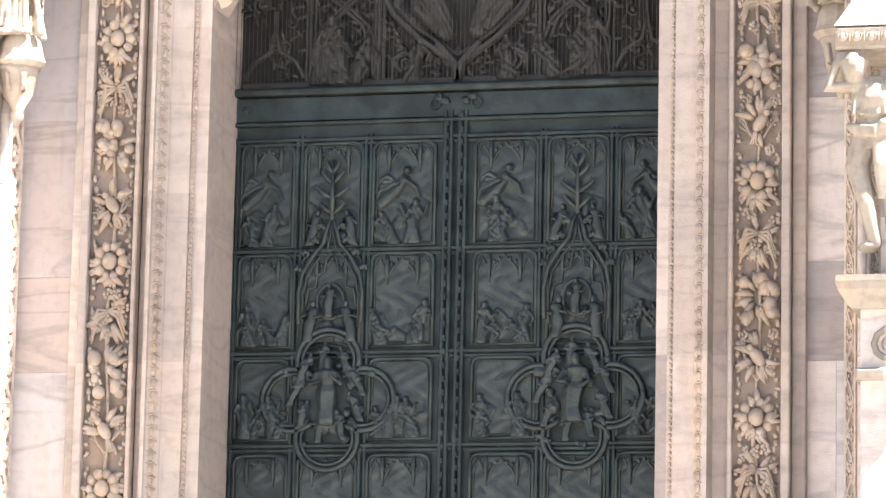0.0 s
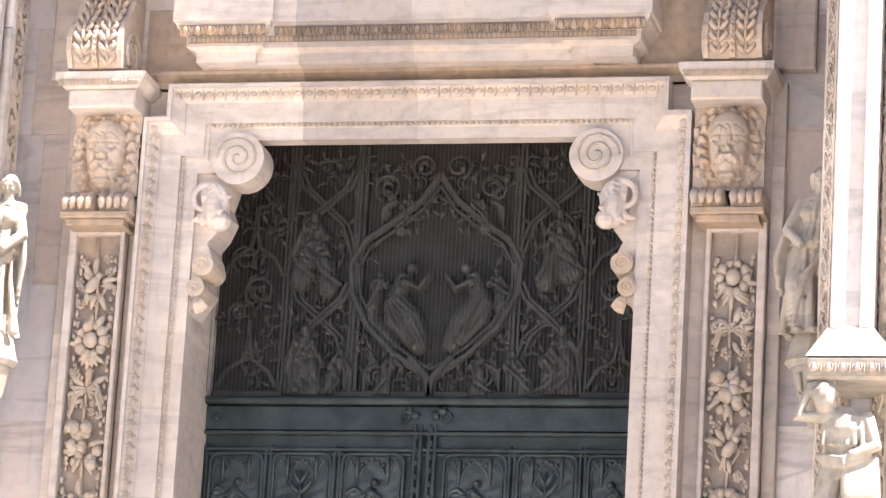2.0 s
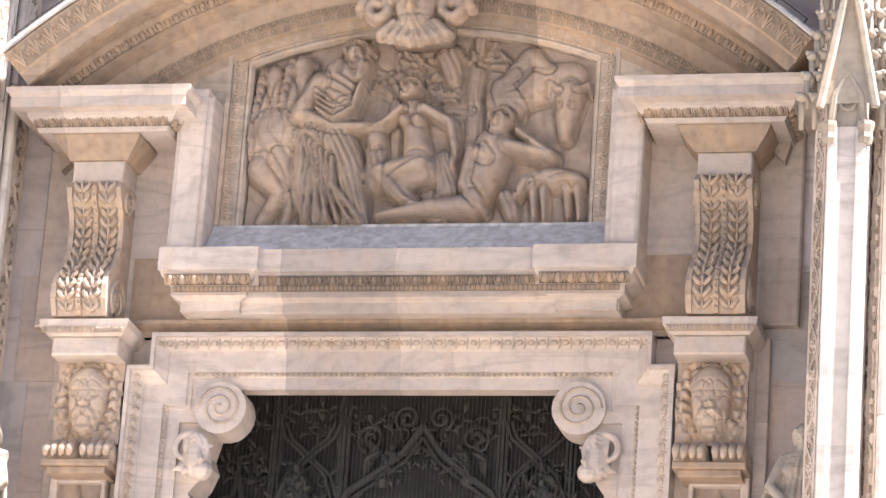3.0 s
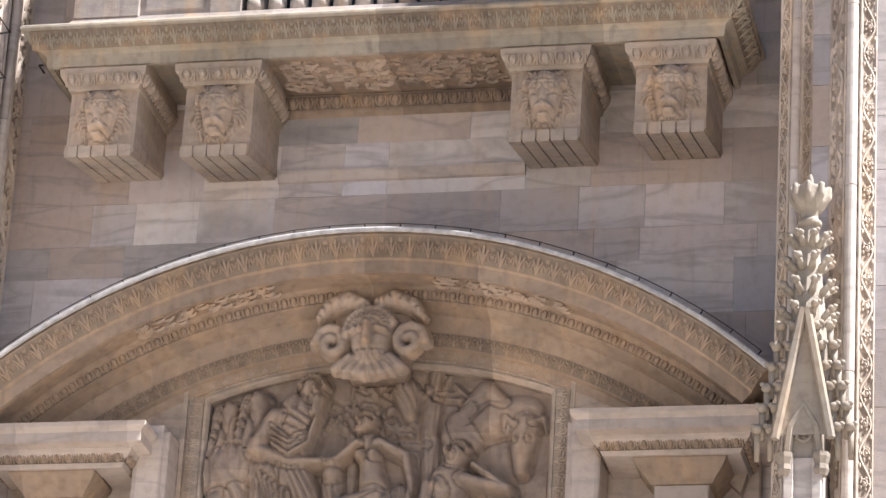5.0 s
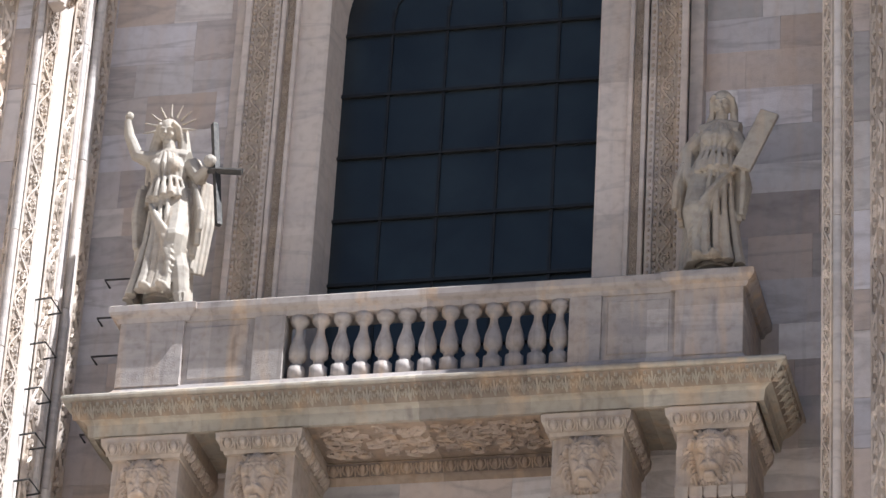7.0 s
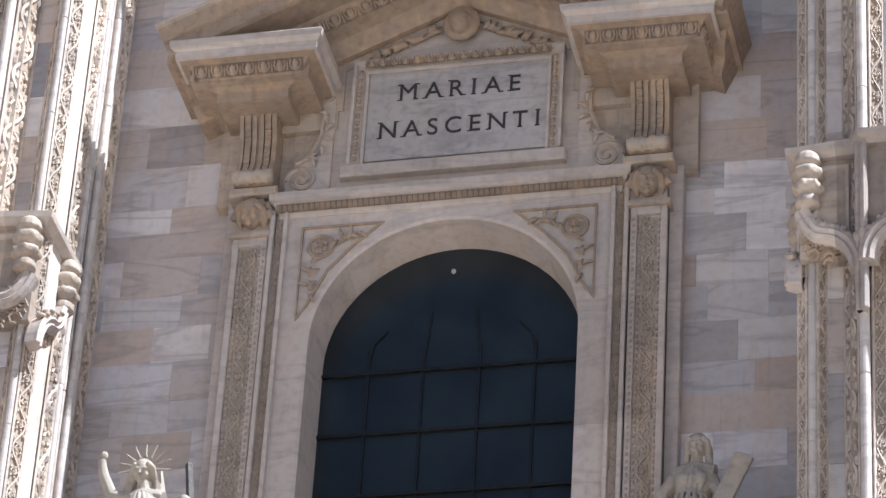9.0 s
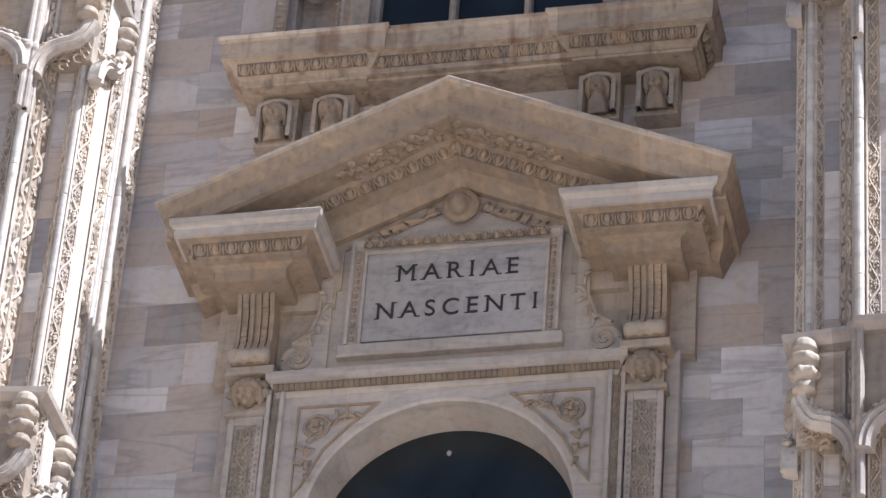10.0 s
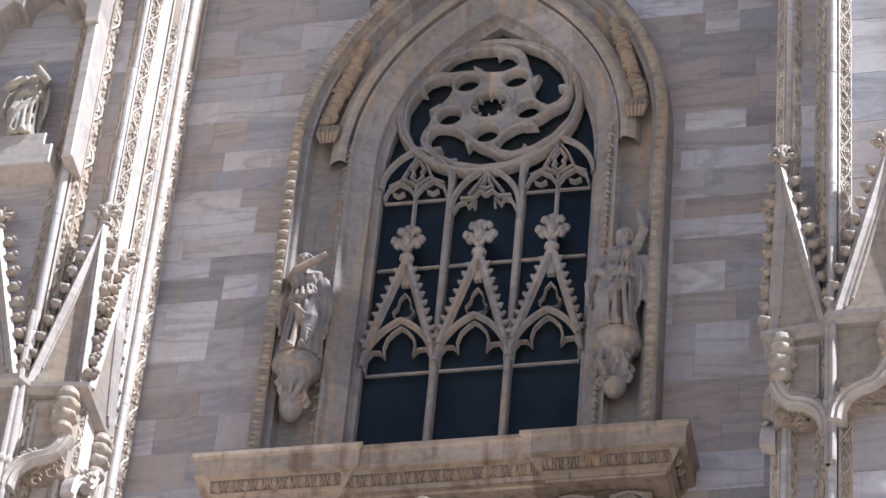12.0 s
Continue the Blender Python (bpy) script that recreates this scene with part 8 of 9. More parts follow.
    # carved inner band, niche strip, and outer egg moulding that becomes the hood
    for s in (-1, 1):
        g = Geo(s < 0)
        for k in range(54):
            z = 36.7 + k * 0.125
            g.blob((2.06, 0.08, z), (0.045, 0.04, 0.05), 5, 4)
            if k % 2:
                g.tube([(1.98, 0.12, z), (2.06, 0.05, z + 0.08), (2.14, 0.04, z + 0.04)], 0.015, 4)
        part("jamb_carving", g, CARVED, w, kind="stuff")
    g = Geo()
    g.sweep([(x + 0.02, z) for x, z in pointed(2.95, 43.1, 47.9, 36.45, 18)], [(0.75, 0.24), (0.4, 0.24), (0.26, 0.2), (0.24, -0.05), (0.2, -0.08), (0.14, -0.08), (0.12, -0.2), (0.0, -0.26), (-0.03, -0.24), (-0.05, 0.3)], XZ, ends=False)
    part("hood_mould", g, AGED, w)
    g = Geo()
    P = pointed(2.95, 43.1, 47.9, 36.5, 18)
    pts = [Vector((x + 0.02, -0.235, z)) for x, z in P]
    for a, b in zip(pts, pts[1:]):
        d = (b - a).normalized()
        nrm = Vector((d.z, 0, -d.x))
        eggs(g, a + nrm * 0.07, b + nrm * 0.07, 0.17, (0, -1, 0), tuple(nrm * -1.0))
    part("egg_and_dart", g, CARVED, w, kind="stuff")
    g = Geo()
    for s in (-1, 1):
        for k in range(14):
            g.blob((0.02 + s * (2.5 - 0.035 * k), -0.02, 43.9 + 0.13 * k), (0.14, 0.12, 0.09), 7, 5, None, 0.25)
        for k in range(5):
            g.tube([(0.02 + s * (2.3 + 0.07 * k), -0.02, 43.75), (0.02 + s * (2.3 + 0.07 * k), -0.1, 43.55), (0.02 + s * (2.34 + 0.05 * k), -0.05, 43.4)], [0.06, 0.05, 0.02], 6)
    part("hood_canopy", g, WARM, w, "carved foliage canopy under the hood")
    g = Geo()
    g.sweep([(x + 0.05, z) for x, z in pointed(2.16, 43.1, 46.95, 43.0, 16)], [(0.0, 0.2), (0.0, 0.02), (-0.05, -0.03), (-0.12, -0.03), (-0.25, 0.05), (-0.3, 0.2)], XZ, ends=False)
    part("inner_arch_mould", g, CARVED, w)


window_two()


def niche_statue(x, arm, label):
    g = Geo()
    y = -0.12
    hc = statue_body(g, (x, y, 38.72), 2.15, 0.8 if arm < 0 else 2.2, 6, 0.95)
    if arm < 0:
        g.tube([(x - 0.25, y, 40.4), (x - 0.1, y - 0.25, 40.35), (x + 0.35, y - 0.3, 40.6)], [0.09, 0.08, 0.05], 7)
        g.tube([(x + 0.25, y, 40.3), (x + 0.38, y - 0.05, 39.8), (x + 0.3, y, 39.2)], [0.1, 0.14, 0.06], 7)
    else:
        g.tube([(x + 0.2, y, 40.4), (x + 0.34, y - 0.1, 40.75), (x + 0.25, y - 0.1, 41.15)], [0.1, 0.09, 0.05], 7)
        g.tube([(x - 0.22, y, 40.3), (x - 0.33, y - 0.15, 39.95), (x - 0.15, y - 0.25, 39.75)], [0.1, 0.08, 0.06], 7)
        for k in range(5):
            g.tube([(x + 0.25 + 0.04 * k, y, 40.3), (x + 0.3 + 0.04 * k, y - 0.05, 39.5 - 0.05 * k)], [0.06, 0.05], 6)
    sculpted(solo("niche_statue", g, AGED, (x, y, 38.72), label, "statue", "statues beside the upper window", smooth=True), 0.0115, 0)
    g = Geo()
    g.lathe((x, y + 0.04, 37.6), [(0.06, 0), (0.15, 0.08), (0.19, 0.25), (0.2, 0.55), (0.24, 0.8), (0.36, 0.9), (0.38, 0.98), (0.36, 1.1)], 14)
    rnd = random.Random(int(x * 10))
    for k in range(16):
        a, z = rnd.uniform(3.0, 6.4), rnd.uniform(37.75, 38.35)
        px, py = x + 0.21 * math.cos(a), y + 0.04 + 0.21 * math.sin(a)
        g.tube([(px, py, z), (px + 0.05 * math.cos(a), py - 0.04, z + 0.08), (px + 0.02, py - 0.07, z + 0.15), (px - 0.03, py - 0.04, z + 0.12)], [0.03, 0.05, 0.04, 0.02], 6)
    limb(g, [(x - arm * 0.16, y - 0.12, 38.4), (x - arm * 0.2, y - 0.22, 38.1), (x - arm * 0.1, y - 0.24, 37.8)], [0.05, 0.06, 0.04])
    sculpted(solo("bracket", g, AGED, (x, y, 37.65), "rounded carved bracket carrying a niche statue", "bracket", "brackets beside the upper window", smooth=True), 0.017, 2)


niche_statue(-2.42, -1, "weathered marble robed statue pointing, on a carved bracket")
niche_statue(2.37, 1, "weathered marble bearded statue with one arm raised, on a bracket")


# ---- buttress canopies, pinnacle, statues ----
def gothic_canopy(s, zs, gables):
    f = s < 0
    c = thing("gothic_canopy", (s * 5.7, -2.1, zs), "marble gothic canopy with ogee arches" + (" and crocketed gables" if gables else " under a flat ledge"), "canopy", "canopies on the buttresses")
    g = Geo(f)
    g.sweep([(4.82, -0.75), (4.82, -2.12), (5.64, -2.22), (5.74, -2.42), (7.6, -2.42)], [(-0.4, zs - 0.16), (-0.06, zs - 0.16), (0.0, zs - 0.1), (0.04, zs - 0.08), (0.05, zs), (-0.4, zs + 0.03)], XY)
    part("ledge", g, FRAME, c)
    g = Geo(f)
    for x, y, r in ((5.70, -2.3, 0.045), (5.78, -2.36, 0.05)):
        g.lathe((x, y, zs - 2.6), [(r, 0), (r, 1.0), (r * 1.5, 1.06), (r * 1.5, 1.12), (r, 1.16), (r * 0.9, 2.6)], 8)
    g.box(5.68, 5.80, -2.34, -2.1, zs - 2.6, zs, 0.02)
    if gables:
        g.lathe((5.75, -2.34, zs), [(0.06, 0), (0.045, 1.3)], 8)
    part("corner_shaft", g, FRAME, c)
    # half arches: steep from the shaft, bowing out, then turned up to the point
    def ogee(p, q, rise, n=14):
        p, q = Vector(p), Vector(q)
        out = []
        for i in range(n + 1):
            t = (i / n) ** 1.5
            u = min(1.0, t / 0.74)
            z = 0.60 * math.sqrt(max(0.0, 1 - (1 - u) ** 2)) + (0.40 * ((t - 0.6) / 0.4) ** 2 if t > 0.6 else 0)
            out.append(p.lerp(q, t) + Vector((0, 0, rise * z)))
        return out
    for a, b in (((5.68, -2.24, zs - 1.95), (4.98, -2.08, zs - 1.95)), ((5.82, -2.38, zs - 1.95), (6.55, -2.4, zs - 1.95)), ((7.3, -2.38, zs - 1.95), (6.6, -2.4, zs - 1.95)), ((4.86, -1.95, zs - 1.95), (4.84, -1.2, zs - 1.95))):
        path = ogee(a, b, 1.0)
        run = Vector((b[0] - a[0], b[1] - a[1], 0)).normalized()
        out = run.cross(Vector((0, 0, 1)))
        if out.y > 0.3 or (abs(out.y) <= 0.3 and out.x > 0):
            out = -out
        g = Geo(f)
        ribbon = ((0.10, 0.02), (0.11, 0.07), (0.05, 0.11), (0.0, 0.075), (-0.03, 0.10), (-0.075, 0.07), (-0.11, 0.0), (-0.12, -0.1), (0.09, -0.1))
        v, fc = [], []
        for i, q in enumerate(path):
            d = (path[min(i + 1, len(path) - 1)] - path[max(i - 1, 0)]).normalized()
            up = out.cross(d).normalized()
            if up.z < 0 or (abs(up.z) < 0.05 and up.dot(run) > 0):
                up = -up
            v += [tuple(q + up * r + out * o) for r, o in ribbon]
        m = len(ribbon)
        for i in range(len(path) - 1):
            for j in range(m):
                fc.append((i * m + j, i * m + (j + 1) % m, (i + 1) * m + (j + 1) % m, (i + 1) * m + j))
        fc += [tuple(range(m)), tuple(reversed(range((len(path) - 1) * m, len(path) * m)))]
        g.add(v, fc)
        part("ogee_arch", g, FRAME, c)
        for k in (4, 7, 10, 12):
            q = path[k] + Vector((0, 0, 0.13)) + out * 0.03
            h = Geo(f)
            crocket(h, tuple(q), 0.075, 1 if run.x > 0 else -1)
            h.blob(tuple(q + Vector((0, 0, -0.06))), (0.06, 0.05, 0.08), 6, 4)
            h.blob(tuple(q - run * 0.09 + Vector((0, 0, -0.02))), (0.06, 0.05, 0.045), 6, 4, None, 0.2)
            part("crocket", h, CARVED, c, smooth=True)
        g = Geo(f)
        base = [tuple(q - out * 0.06 + Vector((0, 0, -0.05))) for q in path]
        low = [tuple(q - out * 0.06 + Vector((0, 0, -0.5 if 0 < i < len(path) - 1 else -0.12)) + run * 0.02) for i, q in enumerate(path)]
        low = [(x, y, max(z, a[2] + 0.16 + 0.2 * abs(math.sin(i * 0.7)))) for i, (x, y, z) in enumerate(low)]
        k = len(base)
        g.add(base + low, [(i, i + 1, k + i + 1, k + i) for i in range(k - 1)])
        rnd = random.Random(int(a[0] * 100))
        for q in range(22):
            i = rnd.randrange(2, k - 1)
            t = rnd.uniform(0.1, 0.9)
            p3 = Vector(base[i]).lerp(Vector(low[i]), t) + out * 0.02
            rr = rnd.uniform(0.05, 0.09)
            g.tube([tuple(p3 + run * (rr * math.cos(w)) + Vector((0, 0, rr * math.sin(w)))) for w in (0, 1, 2, 3, 4, 5)], [0.02, 0.03, 0.03, 0.025, 0.02, 0.01], 5)
        part("tracery_foliage", g, WARM, c)
    for x, y in ((5.06, -2.14), (6.58, -2.42), (4.86, -1.12)):
        g = Geo(f)
        g.lathe((x, y, zs - 0.95), [(0.05, 0), (0.16, 0.06), (0.15, 0.16), (0.1, 0.2), (0.17, 0.26), (0.19, 0.34), (0.13, 0.4), (0.19, 0.47), (0.2, 0.56), (0.13, 0.62), (0.18, 0.68), (0.16, 0.78), (0.1, 0.85)], 12)
        for k in range(14):
            w = 2 * math.pi * k / 14
            g.blob((x + 0.17 * math.cos(w), y + 0.17 * math.sin(w), zs - 0.64 + 0.21 * (k % 2)), (0.05, 0.05, 0.07), 5, 4)
        sculpted(part("hanging_boss", g, CARVED, c, smooth=True), 0.018, 2)
    g = Geo(f)
    g.box(4.95, 5.66, -2.04, -1.7, zs - 1.6, zs - 0.1)
    part("back_panel", g, CARVED, c)
    g = Geo(f)
    g.box(5.80, 7.5, -2.26, -2.0, zs - 1.6, zs - 0.1)
    part("back_panel", g, CARVED, c)
    g = Geo(f)
    g.sweep([(5.12, zs - 1.3), (5.12, zs - 0.26), (5.56, zs - 0.26), (5.56, zs - 1.3)], [(0.0, -2.03), (0.0, -2.09), (0.04, -2.075), (0.06, -2.03)], XZ)
    part("panel_mould", g, FRAME, c)
    if not gables:
        return
    def gable(p, q, top, name="gable"):
        """Steep gable from foot p to foot q with its apex top: rim mouldings, panel and crockets."""
        p, q, top = Vector(p), Vector(q), Vector(top)
        out = (q - p).cross(top - p).normalized()
        if out.y > 0.05 or (abs(out.y) <= 0.05 and out.x > 0):
            out = -out
        g = Geo(f)
        g.add([tuple(p), tuple(q), tuple(top), tuple(p - out * 0.12), tuple(q - out * 0.12), tuple(top - out * 0.12)], [(0, 1, 2), (5, 4, 3), (0, 3, 4, 1), (1, 4, 5, 2), (2, 5, 3, 0)])
        part(name + "_panel", g, CARVED, c)
        m = (p + q + top) / 3
        for a in (p, q):
            g = Geo(f)
            g.tube([a + out * 0.04, top + out * 0.04], 0.07, 4)
            g.tube([a + (m - a) * 0.16 + out * 0.02, top + (m - top) * 0.16 + out * 0.02], 0.04, 6)
            g.tube([a + (m - a) * 0.3 + out * 0.01, top + (m - top) * 0.3 + out * 0.01], 0.03, 6)
            part(name + "_rim", g, FRAME, c)
            side = (a - m)
            side.z = 0
            side = side.normalized() if side.length > 0.01 else Vector((1, 0, 0))
            for k in range(9):
                t = (k + 0.6) / 9.6
                u = a.lerp(top, t) + side * 0.12 + Vector((0, 0, 0.06))
                h = Geo(f)
                crocket(h, tuple(u), 0.095, 1 if side.x > 0 else -1)
                h.tube([tuple(u), tuple(a.lerp(top, t))], [0.05, 0.07], 5)
                part("crocket", h, CARVED, c, smooth=True)
        g = Geo(f)
        fleuron(g, top.x, top.y, top.z - 0.05, 0.55)
        part("finial", g, CARVED, c, smooth=True)
    gable((4.92, -2.04, zs), (5.66, -2.2, zs), (5.02, -2.06, zs + 3.15))
    gable((5.82, -2.34, zs), (7.3, -2.34, zs), (6.54, -2.34, zs + 3.0))
    gable((4.84, -2.0, zs), (4.84, -0.95, zs), (4.84, -1.45, zs + 2.75))


for side in (-1, 1):
    gothic_canopy(side, 36.72, True)
    gothic_canopy(side, 29.46, False)


def shaft_pinnacle():
    """Slender square shaft carrying a crocketed pinnacle, over a bowed figure on a pedestal."""
    p = thing("pinnacle", (5.32, -2.35, 10.4), "sunlit white marble shaft ending in a crocketed gothic pinnacle", "pinnacle")
    X, Y = 5.32, -2.35
    g = Geo()
    g.box(X - 0.2, X + 0.2, Y - 0.2, Y + 0.4, 10.95, 15.95)
    for sx in (-1, 1):
        g.box(X + sx * 0.15 - 0.055, X + sx * 0.15 + 0.055, Y - 0.235, Y - 0.15, 10.95, 15.95, 0.012)
    part("shaft", g, DRUM, p)
    g = Geo()
    g.box(X - 0.42, X + 0.5, Y - 0.4, Y + 0.5, 10.38, 10.62, 0.03)
    g.add([(X - 0.42, Y - 0.4, 10.62), (X + 0.5, Y - 0.4, 10.62), (X + 0.5, Y + 0.5, 10.62), (X - 0.42, Y + 0.5, 10.62), (X - 0.22, Y - 0.22, 10.97), (X + 0.24, Y - 0.22, 10.97), (X + 0.24, Y + 0.5, 10.97), (X - 0.22, Y + 0.5, 10.97)],
          [(0, 1, 5, 4), (1, 2, 6, 5), (3, 0, 4, 7), (4, 5, 6, 7)])
    part("base", g, STATUE, p)
    g = Geo()
    eggs(g, (X - 0.4, Y - 0.41, 10.5), (X + 0.48, Y - 0.41, 10.5), 0.11)
    part("egg_and_dart", g, CARVED, p, kind="stuff")
    g = Geo()
    for sx in (-1, 1):
        g.lathe((X + sx * 0.19, Y - 0.19, 15.75), [(0.07, 0), (0.09, 0.06), (0.08, 0.12), (0.1, 0.2), (0.1, 0.25)], 8)
    g.tube([(X - 0.17, Y - 0.2, 16.0), (X - 0.14, Y - 0.22, 16.3), (X, Y - 0.22, 16.55), (X + 0.14, Y - 0.22, 16.3), (X + 0.17, Y - 0.2, 16.0)], 0.045, 6)
    ring(g, X, 16.22, 0.08, 0.02, Y - 0.2, 12)
    g.box(X - 0.18, X + 0.18, Y - 0.17, Y + 0.2, 15.95, 16.9)
    part("blind_arch", g, STATUE, p)
    for sx in (-1, 1):
        g = Geo()
        g.tube([(X + sx * 0.3, Y - 0.26, 16.15), (X + sx * 0.02, Y - 0.26, 17.65)], 0.05, 6)
        part("gable_rim", g, STATUE, p)
        for k in range(6):
            t = k / 5.5
            for dx in (0.06, 0.2):
                g = Geo()
                crocket(g, (X + sx * (0.3 - 0.26 * t + dx), Y - 0.18, 16.3 + 1.3 * t), 0.062, sx)
                g.tube([(X + sx * (0.3 - 0.26 * t + dx), Y - 0.12, 15.95 + 1.3 * t), (X + sx * (0.3 - 0.26 * t + dx), Y - 0.15, 16.28 + 1.3 * t)], [0.03, 0.04], 5)
                part("crocket", g, STATUE, p, smooth=True)
    g = Geo()
    g.add([(X - 0.28, Y - 0.24, 16.2), (X + 0.28, Y - 0.24, 16.2), (X, Y - 0.24, 17.6), (X, Y + 0.3, 16.6)], [(0, 1, 2), (0, 2, 3), (1, 3, 2)])
    g.lathe((X, Y, 16.7), [(0.24, 0), (0.2, 0.9), (0.13, 1.6), (0.09, 2.2)], 8)
    part("spire", g, STATUE, p)
    for z, r in ((17.7, 0.29), (18.0, 0.27), (18.3, 0.24), (18.58, 0.21)):
        for k in range(8):
            w = 2 * math.pi * (k + 0.5) / 8
            g = Geo()
            crocket(g, (X + r * math.cos(w), Y + r * math.sin(w), z), 0.052, 1 if math.cos(w) > 0 else -1)
            g.tube([(X + r * 0.5 * math.cos(w), Y + r * 0.5 * math.sin(w), z - 0.12), (X + r * math.cos(w), Y + r * math.sin(w), z)], [0.045, 0.035], 5)
            part("crocket", g, STATUE, p, smooth=True)
    g = Geo()
    g.lathe((X, Y, 18.7), [(0.08, 0), (0.14, 0.03), (0.14, 0.08), (0.09, 0.12), (0.11, 0.2), (0.18, 0.3), (0.2, 0.46), (0.18, 0.48), (0.05, 0.46), (0.035, 0.62), (0.02, 0.66)], 10)
    for k in range(8):
        w = 2 * math.pi * k / 8
        g.tube([(X + 0.12 * math.cos(w), Y + 0.12 * math.sin(w), 18.92), (X + 0.2 * math.cos(w), Y + 0.2 * math.sin(w), 19.06), (X + 0.21 * math.cos(w), Y + 0.21 * math.sin(w), 19.2)], [0.03, 0.045, 0.03], 6)
    sculpted(part("finial", g, STATUE, p, smooth=True), 0.016, 1)


shaft_pinnacle()


def bearer():
    g = Geo()
    X, Y = 5.32, -2.5
    # legs, hips, bowed trunk, arm over the head
    limb(g, [(X - 0.02, Y - 0.05, 8.42), (X - 0.1, Y - 0.12, 8.8), (X - 0.2, Y - 0.05, 9.2), (X - 0.12, Y, 9.5)], [0.07, 0.09, 0.13, 0.16], 10)
    limb(g, [(X + 0.16, Y, 8.42), (X + 0.15, Y - 0.08, 8.85), (X + 0.1, Y, 9.4)], [0.07, 0.09, 0.15], 10)
    torso(g, (X - 0.02, Y, 9.4), (X - 0.02, Y - 0.1, 10.12), 0.24, Y)
    head_of(g, (X - 0.22, Y - 0.2, 10.2), 0.15)
    limb(g, [(X - 0.12, Y - 0.12, 10.02), (X - 0.48, Y - 0.2, 10.0), (X - 0.36, Y - 0.18, 10.32), (X - 0.16, Y - 0.15, 10.36)], [0.09, 0.075, 0.06, 0.05], 8)
    limb(g, [(X + 0.2, Y - 0.1, 10.0), (X + 0.3, Y - 0.15, 9.7), (X + 0.08, Y - 0.25, 9.6)], [0.09, 0.08, 0.05], 8)
    g.blob((X - 0.1, Y + 0.02, 8.38), (0.12, 0.18, 0.05), 8, 5)
    rnd = random.Random(4)
    for k in range(9):                                # cloth round the hips
        t = k / 8
        g.tube([(X - 0.3 + 0.1 * t, Y - 0.1, 9.62 - 0.1 * t), (X, Y - 0.26, 9.55 - 0.06 * t), (X + 0.26, Y - 0.12, 9.75 - 0.15 * t)], 0.035, 6)
        g.tube([(X + 0.0 + 0.3 * t, Y - 0.2 + 0.1 * t, 9.6), (X + 0.02 + 0.3 * t, Y - 0.2 + 0.08 * t, 9.2), (X + 0.04 + 0.28 * t, Y - 0.14 + 0.06 * t, 8.85)], [0.04, 0.05, 0.03], 6)
    for k in range(6):
        g.tube([(X - 0.2 + 0.07 * k, Y - 0.16, 10.0), (X - 0.22 + 0.08 * k, Y - 0.2, 9.7)], 0.03, 6)
    g.box(X - 0.25, X + 0.35, Y - 0.25, Y + 0.4, 8.05, 8.36, 0.02)
    sculpted(solo("bearer_statue", g, STATUE, (X, Y, 8.05), "sunlit white marble bowed figure bearing the shaft above", "statue", smooth=True), 0.014, 1)
    b = thing("pedestal", (X, -2.3, 7.2), "white marble pedestal with a carved cap and scroll front", "pedestal")
    g = Geo()
    g.sweep([(5.08, -2.0), (5.08, -2.75), (5.75, -2.75), (5.75, -2.0)], [(-0.1, 7.72), (0.0, 7.72), (0.06, 7.8), (0.12, 7.9), (0.14, 7.98), (0.14, 8.04), (-0.1, 8.07)], XY)
    part("cap", g, STATUE, b)
    g = Geo()
    eggs(g, (5.06, -2.8, 7.86), (5.8, -2.8, 7.86), 0.1, (0, -1, -0.4), (0, -0.4, 1))
    part("egg_and_dart", g, CARVED, b, kind="stuff")
    g = Geo()
    g.box(5.16, 5.8, -2.65, -2.0, 1.2, 7.74, 0.02)
    part("die", g, DRUM, b)
    g = Geo()
    g.tube([(5.3 + 0.2 * (1 - t / 20) * math.cos(t * 0.6) + 0.15, -2.66, 7.35 + 0.2 * (1 - t / 20) * math.sin(t * 0.6)) for t in range(18)], 0.035, 6)
    g.box(5.12, 5.85, -2.78, -2.0, 7.0, 7.12, 0.03)
    part("scroll", g, STATUE, b)


bearer()


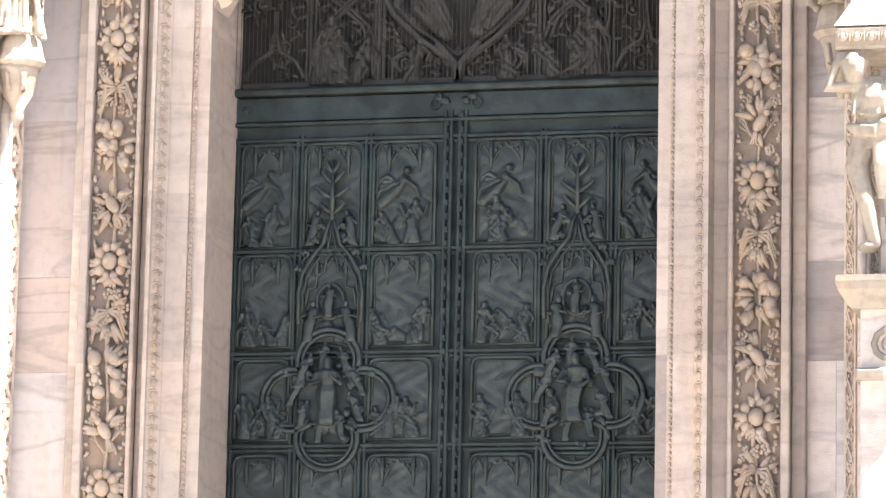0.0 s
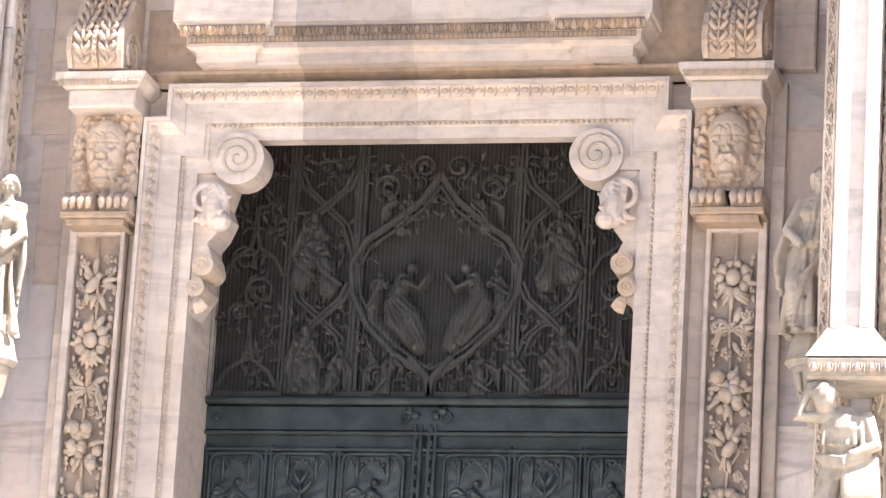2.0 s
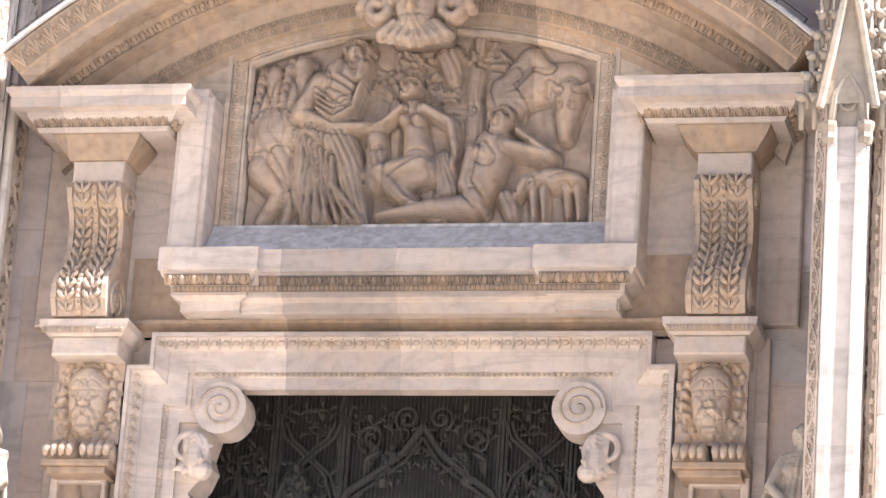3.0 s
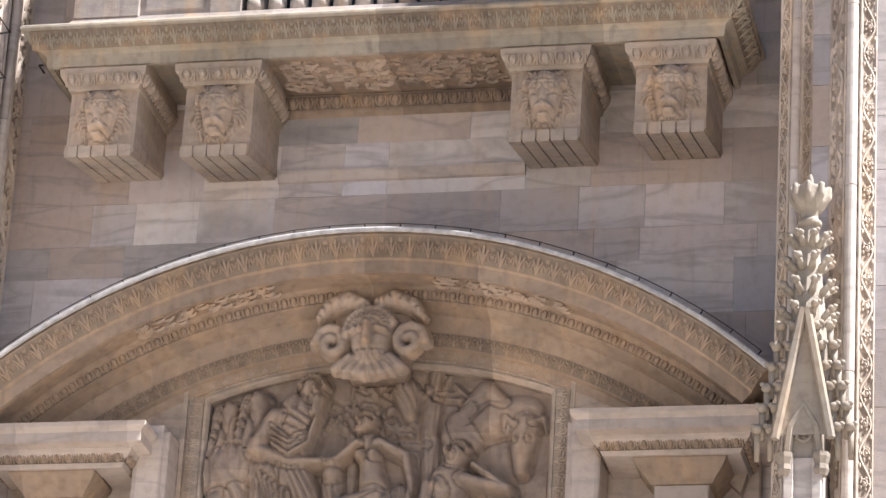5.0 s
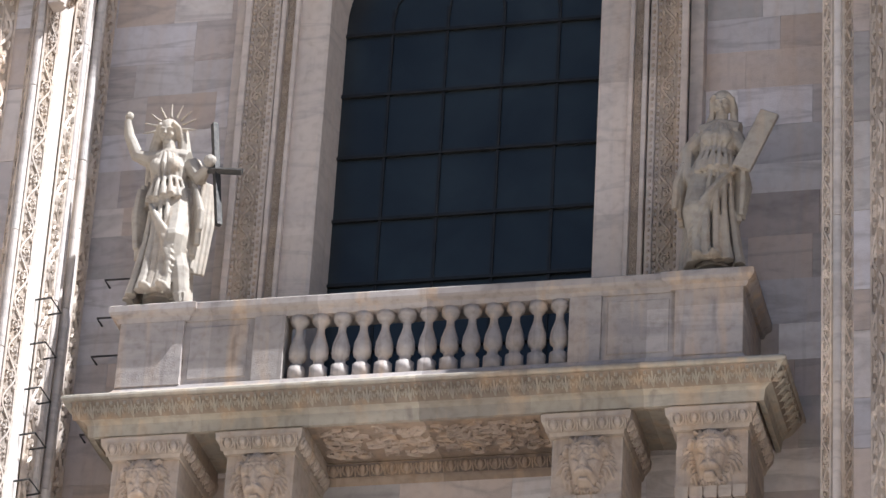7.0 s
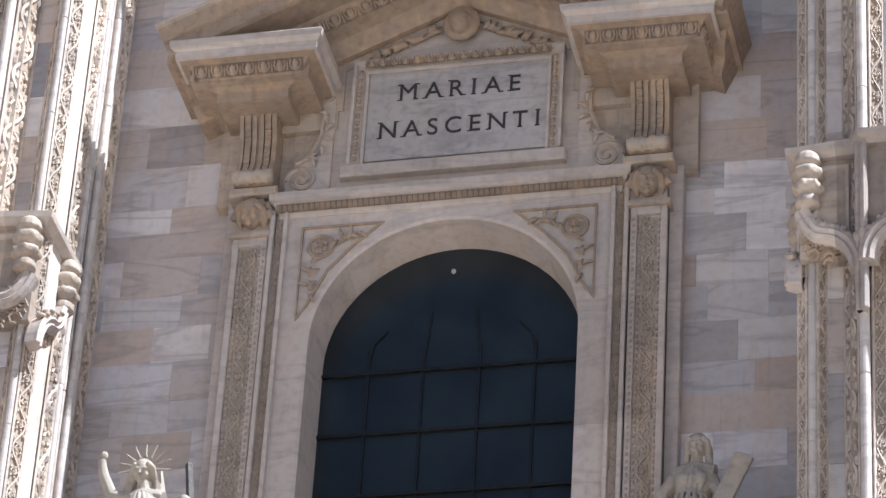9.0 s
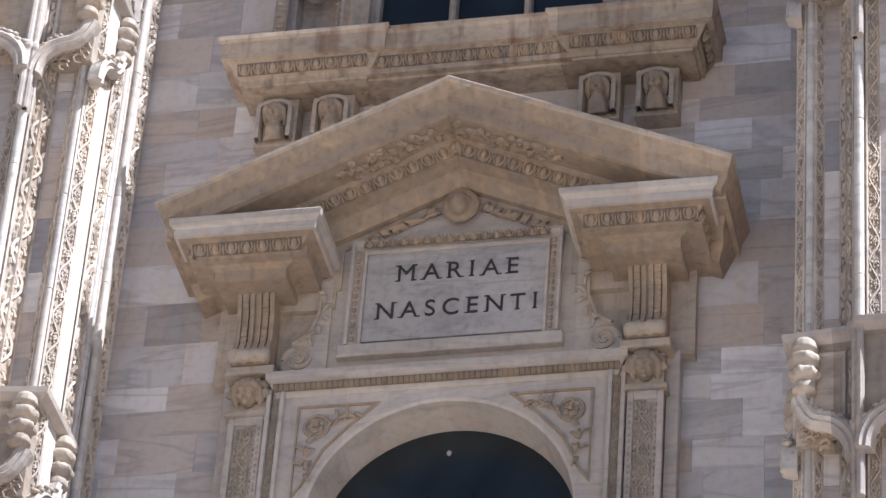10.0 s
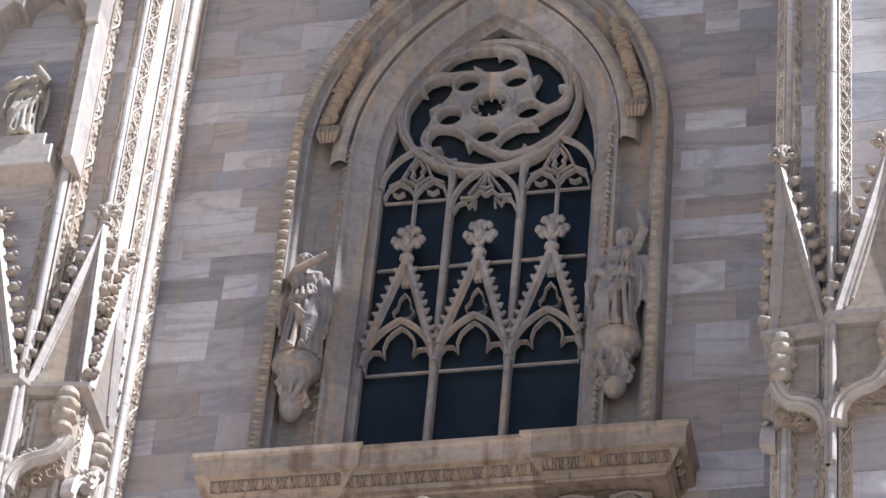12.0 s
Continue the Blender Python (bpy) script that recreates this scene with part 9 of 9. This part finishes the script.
def side_statues():
    for s in (-1, 1):
        f = s < 0
        g = Geo(f)
        x, y = 4.66, -0.55
        statue_body(g, (x, y, 11.35), 1.9, 1.0 if f else 2.4, 6, 0.95)
        g.tube([(x - 0.15, y, 12.85), (x - 0.28, y - 0.15, 12.5), (x - 0.1, y - 0.3, 12.3)], [0.08, 0.075, 0.05], 7)
        g.tube([(x + 0.18, y, 12.85), (x + 0.26, y - 0.1, 12.4), (x + 0.12, y - 0.25, 12.2)], [0.08, 0.075, 0.05], 7)
        sculpted(solo("side_statue", g, STATUE, (s * x, y, 11.3), ("sunlit white" if f else "shaded grey") + " marble robed statue on a bracket beside the door", "statue", "statues on the buttress sides", smooth=True), 0.014, 1)
        b = thing("statue_bracket", (s * x, y, 10.3), "white marble scrolled bracket under a statue", "bracket", "brackets on the buttress sides")
        g = Geo(f)
        g.lathe((x, y, 11.0), [(0.24, 0.0), (0.3, 0.06), (0.27, 0.12), (0.23, 0.3), (0.2, 0.36)], 12)
        part("cap", g, STATUE, b, smooth=False)
        g = Geo(f)
        g.lathe((x + 0.02, y, 10.35), [(0.03, 0.0), (0.08, 0.1), (0.06, 0.16), (0.17, 0.34), (0.22, 0.6), (0.25, 0.66)], 12)
        for k in range(3):
            w = -0.3 - 0.9 * k
            g.tube([(x + (0.2 - 0.01 * t) * math.cos(w) * 1.1, y + (0.2 - 0.01 * t) * math.sin(w) * 1.1, 10.8 + 0.12 * math.cos(t * 0.8) * (1 - t / 14)) for t in range(10)], 0.035, 5)
        part("scroll", g, STATUE, b, smooth=True)


side_statues()


def buttress_niche():
    n = thing("niche", (-6.45, -2.2, 41.0), "shallow gothic niche with a cusped head, holding a statue", "niche")
    g = Geo(True)
    X = 6.5
    cus = [(X - 0.75, 43.9), (X - 0.72, 44.3), (X - 0.5, 44.55), (X - 0.34, 44.42), (X - 0.3, 44.75), (X, 45.0), (X + 0.3, 44.75), (X + 0.34, 44.42), (X + 0.5, 44.55), (X + 0.72, 44.3), (X + 0.75, 43.9), (X + 0.95, 43.9), (X + 0.95, 45.6), (X - 0.95, 45.6), (X - 0.95, 43.9)]
    g.prism(cus, -2.6, -2.1)
    part("cusped_head", g, FRAME, n)
    for x0 in (X - 0.95, X + 0.77):
        g = Geo(True)
        g.box(x0, x0 + 0.18, -2.55, -2.05, 41.0, 43.9, 0.03)
        part("jamb", g, FRAME, n)
    g = Geo(True)
    g.box(X - 0.6, X + 0.6, -2.55, -2.05, 40.9, 41.3, 0.02)
    g.box(X - 0.45, X + 0.45, -2.5, -2.05, 41.3, 41.6, 0.02)
    part("plinth", g, FRAME, n)
    g = Geo(True)
    statue_body(g, (X - 0.02, -2.3, 41.6), 1.75, 0.6, 6)
    g.tube([(X + 0.2, -2.35, 42.95), (X + 0.32, -2.5, 42.65), (X + 0.0, -2.58, 42.75)], [0.09, 0.08, 0.05], 7)
    g.tube([(X - 0.2, -2.35, 42.95), (X - 0.3, -2.5, 42.7), (X - 0.12, -2.55, 43.0)], [0.09, 0.08, 0.05], 7)
    sculpted(solo("niche_statue", g, STATUE, (-X, -2.3, 41.6), "grey marble statue standing in a buttress niche", "statue", smooth=True), 0.014, 1)


buttress_niche()


# ---- small ironwork ----
def ironwork():
    for k, (x, z) in enumerate(((-4.35, 24.6), (-4.4, 24.05), (-4.42, 23.5), (-4.44, 22.95), (-4.46, 22.4))):
        g = Geo()
        g.tube([(x - 0.2, WALL, z), (x - 0.2, WALL - 0.22, z), (x + 0.22, WALL - 0.22, z), (x + 0.22, WALL, z)], 0.014, 5)
        solo("iron_rung", g, IRON, (x, WALL, z), "thin rusty iron rung let into the marble wall", "rung", "rungs up the wall")
    for k in range(9):
        z = 18.6 + k * 0.62
        g = Geo()
        g.tube([(-SIDE, -1.0, z), (-SIDE + 0.2, -1.0, z + 0.02), (-SIDE + 0.2, -1.4, z + 0.02), (-SIDE, -1.4, z)], 0.014, 5)
        solo("iron_rung", g, IRON, (-SIDE, -1.2, z), "thin iron rung on the side of the buttress", "rung", "rungs up the buttress")
    w = thing("bird_wire", (0, -1.2, 17.4), "thin taut wire on small posts along the arch", "wire")
    CZ, R = 12.37, 7.03
    half = math.asin(4.6 / R)
    pts = []
    for i in range(25):
        a = -half + 2 * half * i / 24
        q = (R * math.sin(a), -1.2, CZ + R * math.cos(a))
        g = Geo()
        tip = (q[0] + 0.09 * math.sin(a), q[1] - 0.01, q[2] + 0.09 * math.cos(a))
        g.tube([q, tip], 0.009, 4)
        part("post", g, IRON, w)
        pts.append(tip)
    g = Geo()
    g.tube(pts, 0.006, 4)
    part("strand", g, IRON, w)
    g = Geo()
    g.tube([(x, WALL - 0.06, CZ + math.sqrt(max(0.1, 7.3 ** 2 - x * x)) + 0.05 * math.sin(7 * x)) for x in [2.0 + 2.9 * i / 20 for i in range(21)]], 0.018, 5)
    solo("cable", g, IRON, (3.4, WALL, 18.8), "dark cable running along the wall above the arch", "cable")


ironwork()


# ---- facing blocks of the wall ----
far_wall()
for x0, x1, z0, z1 in near:
    ob = new("marble_block", UNIT_MESH)
    ob.parent = facade
    d = 0.06 + rnd.uniform(0, 0.005)
    ob.location = ((x0 + x1) / 2, WALL + 0.06 - d / 2, (z0 + z1) / 2)
    ob.scale = (x1 - x0 - 0.0024, d, z1 - z0 - 0.0024)
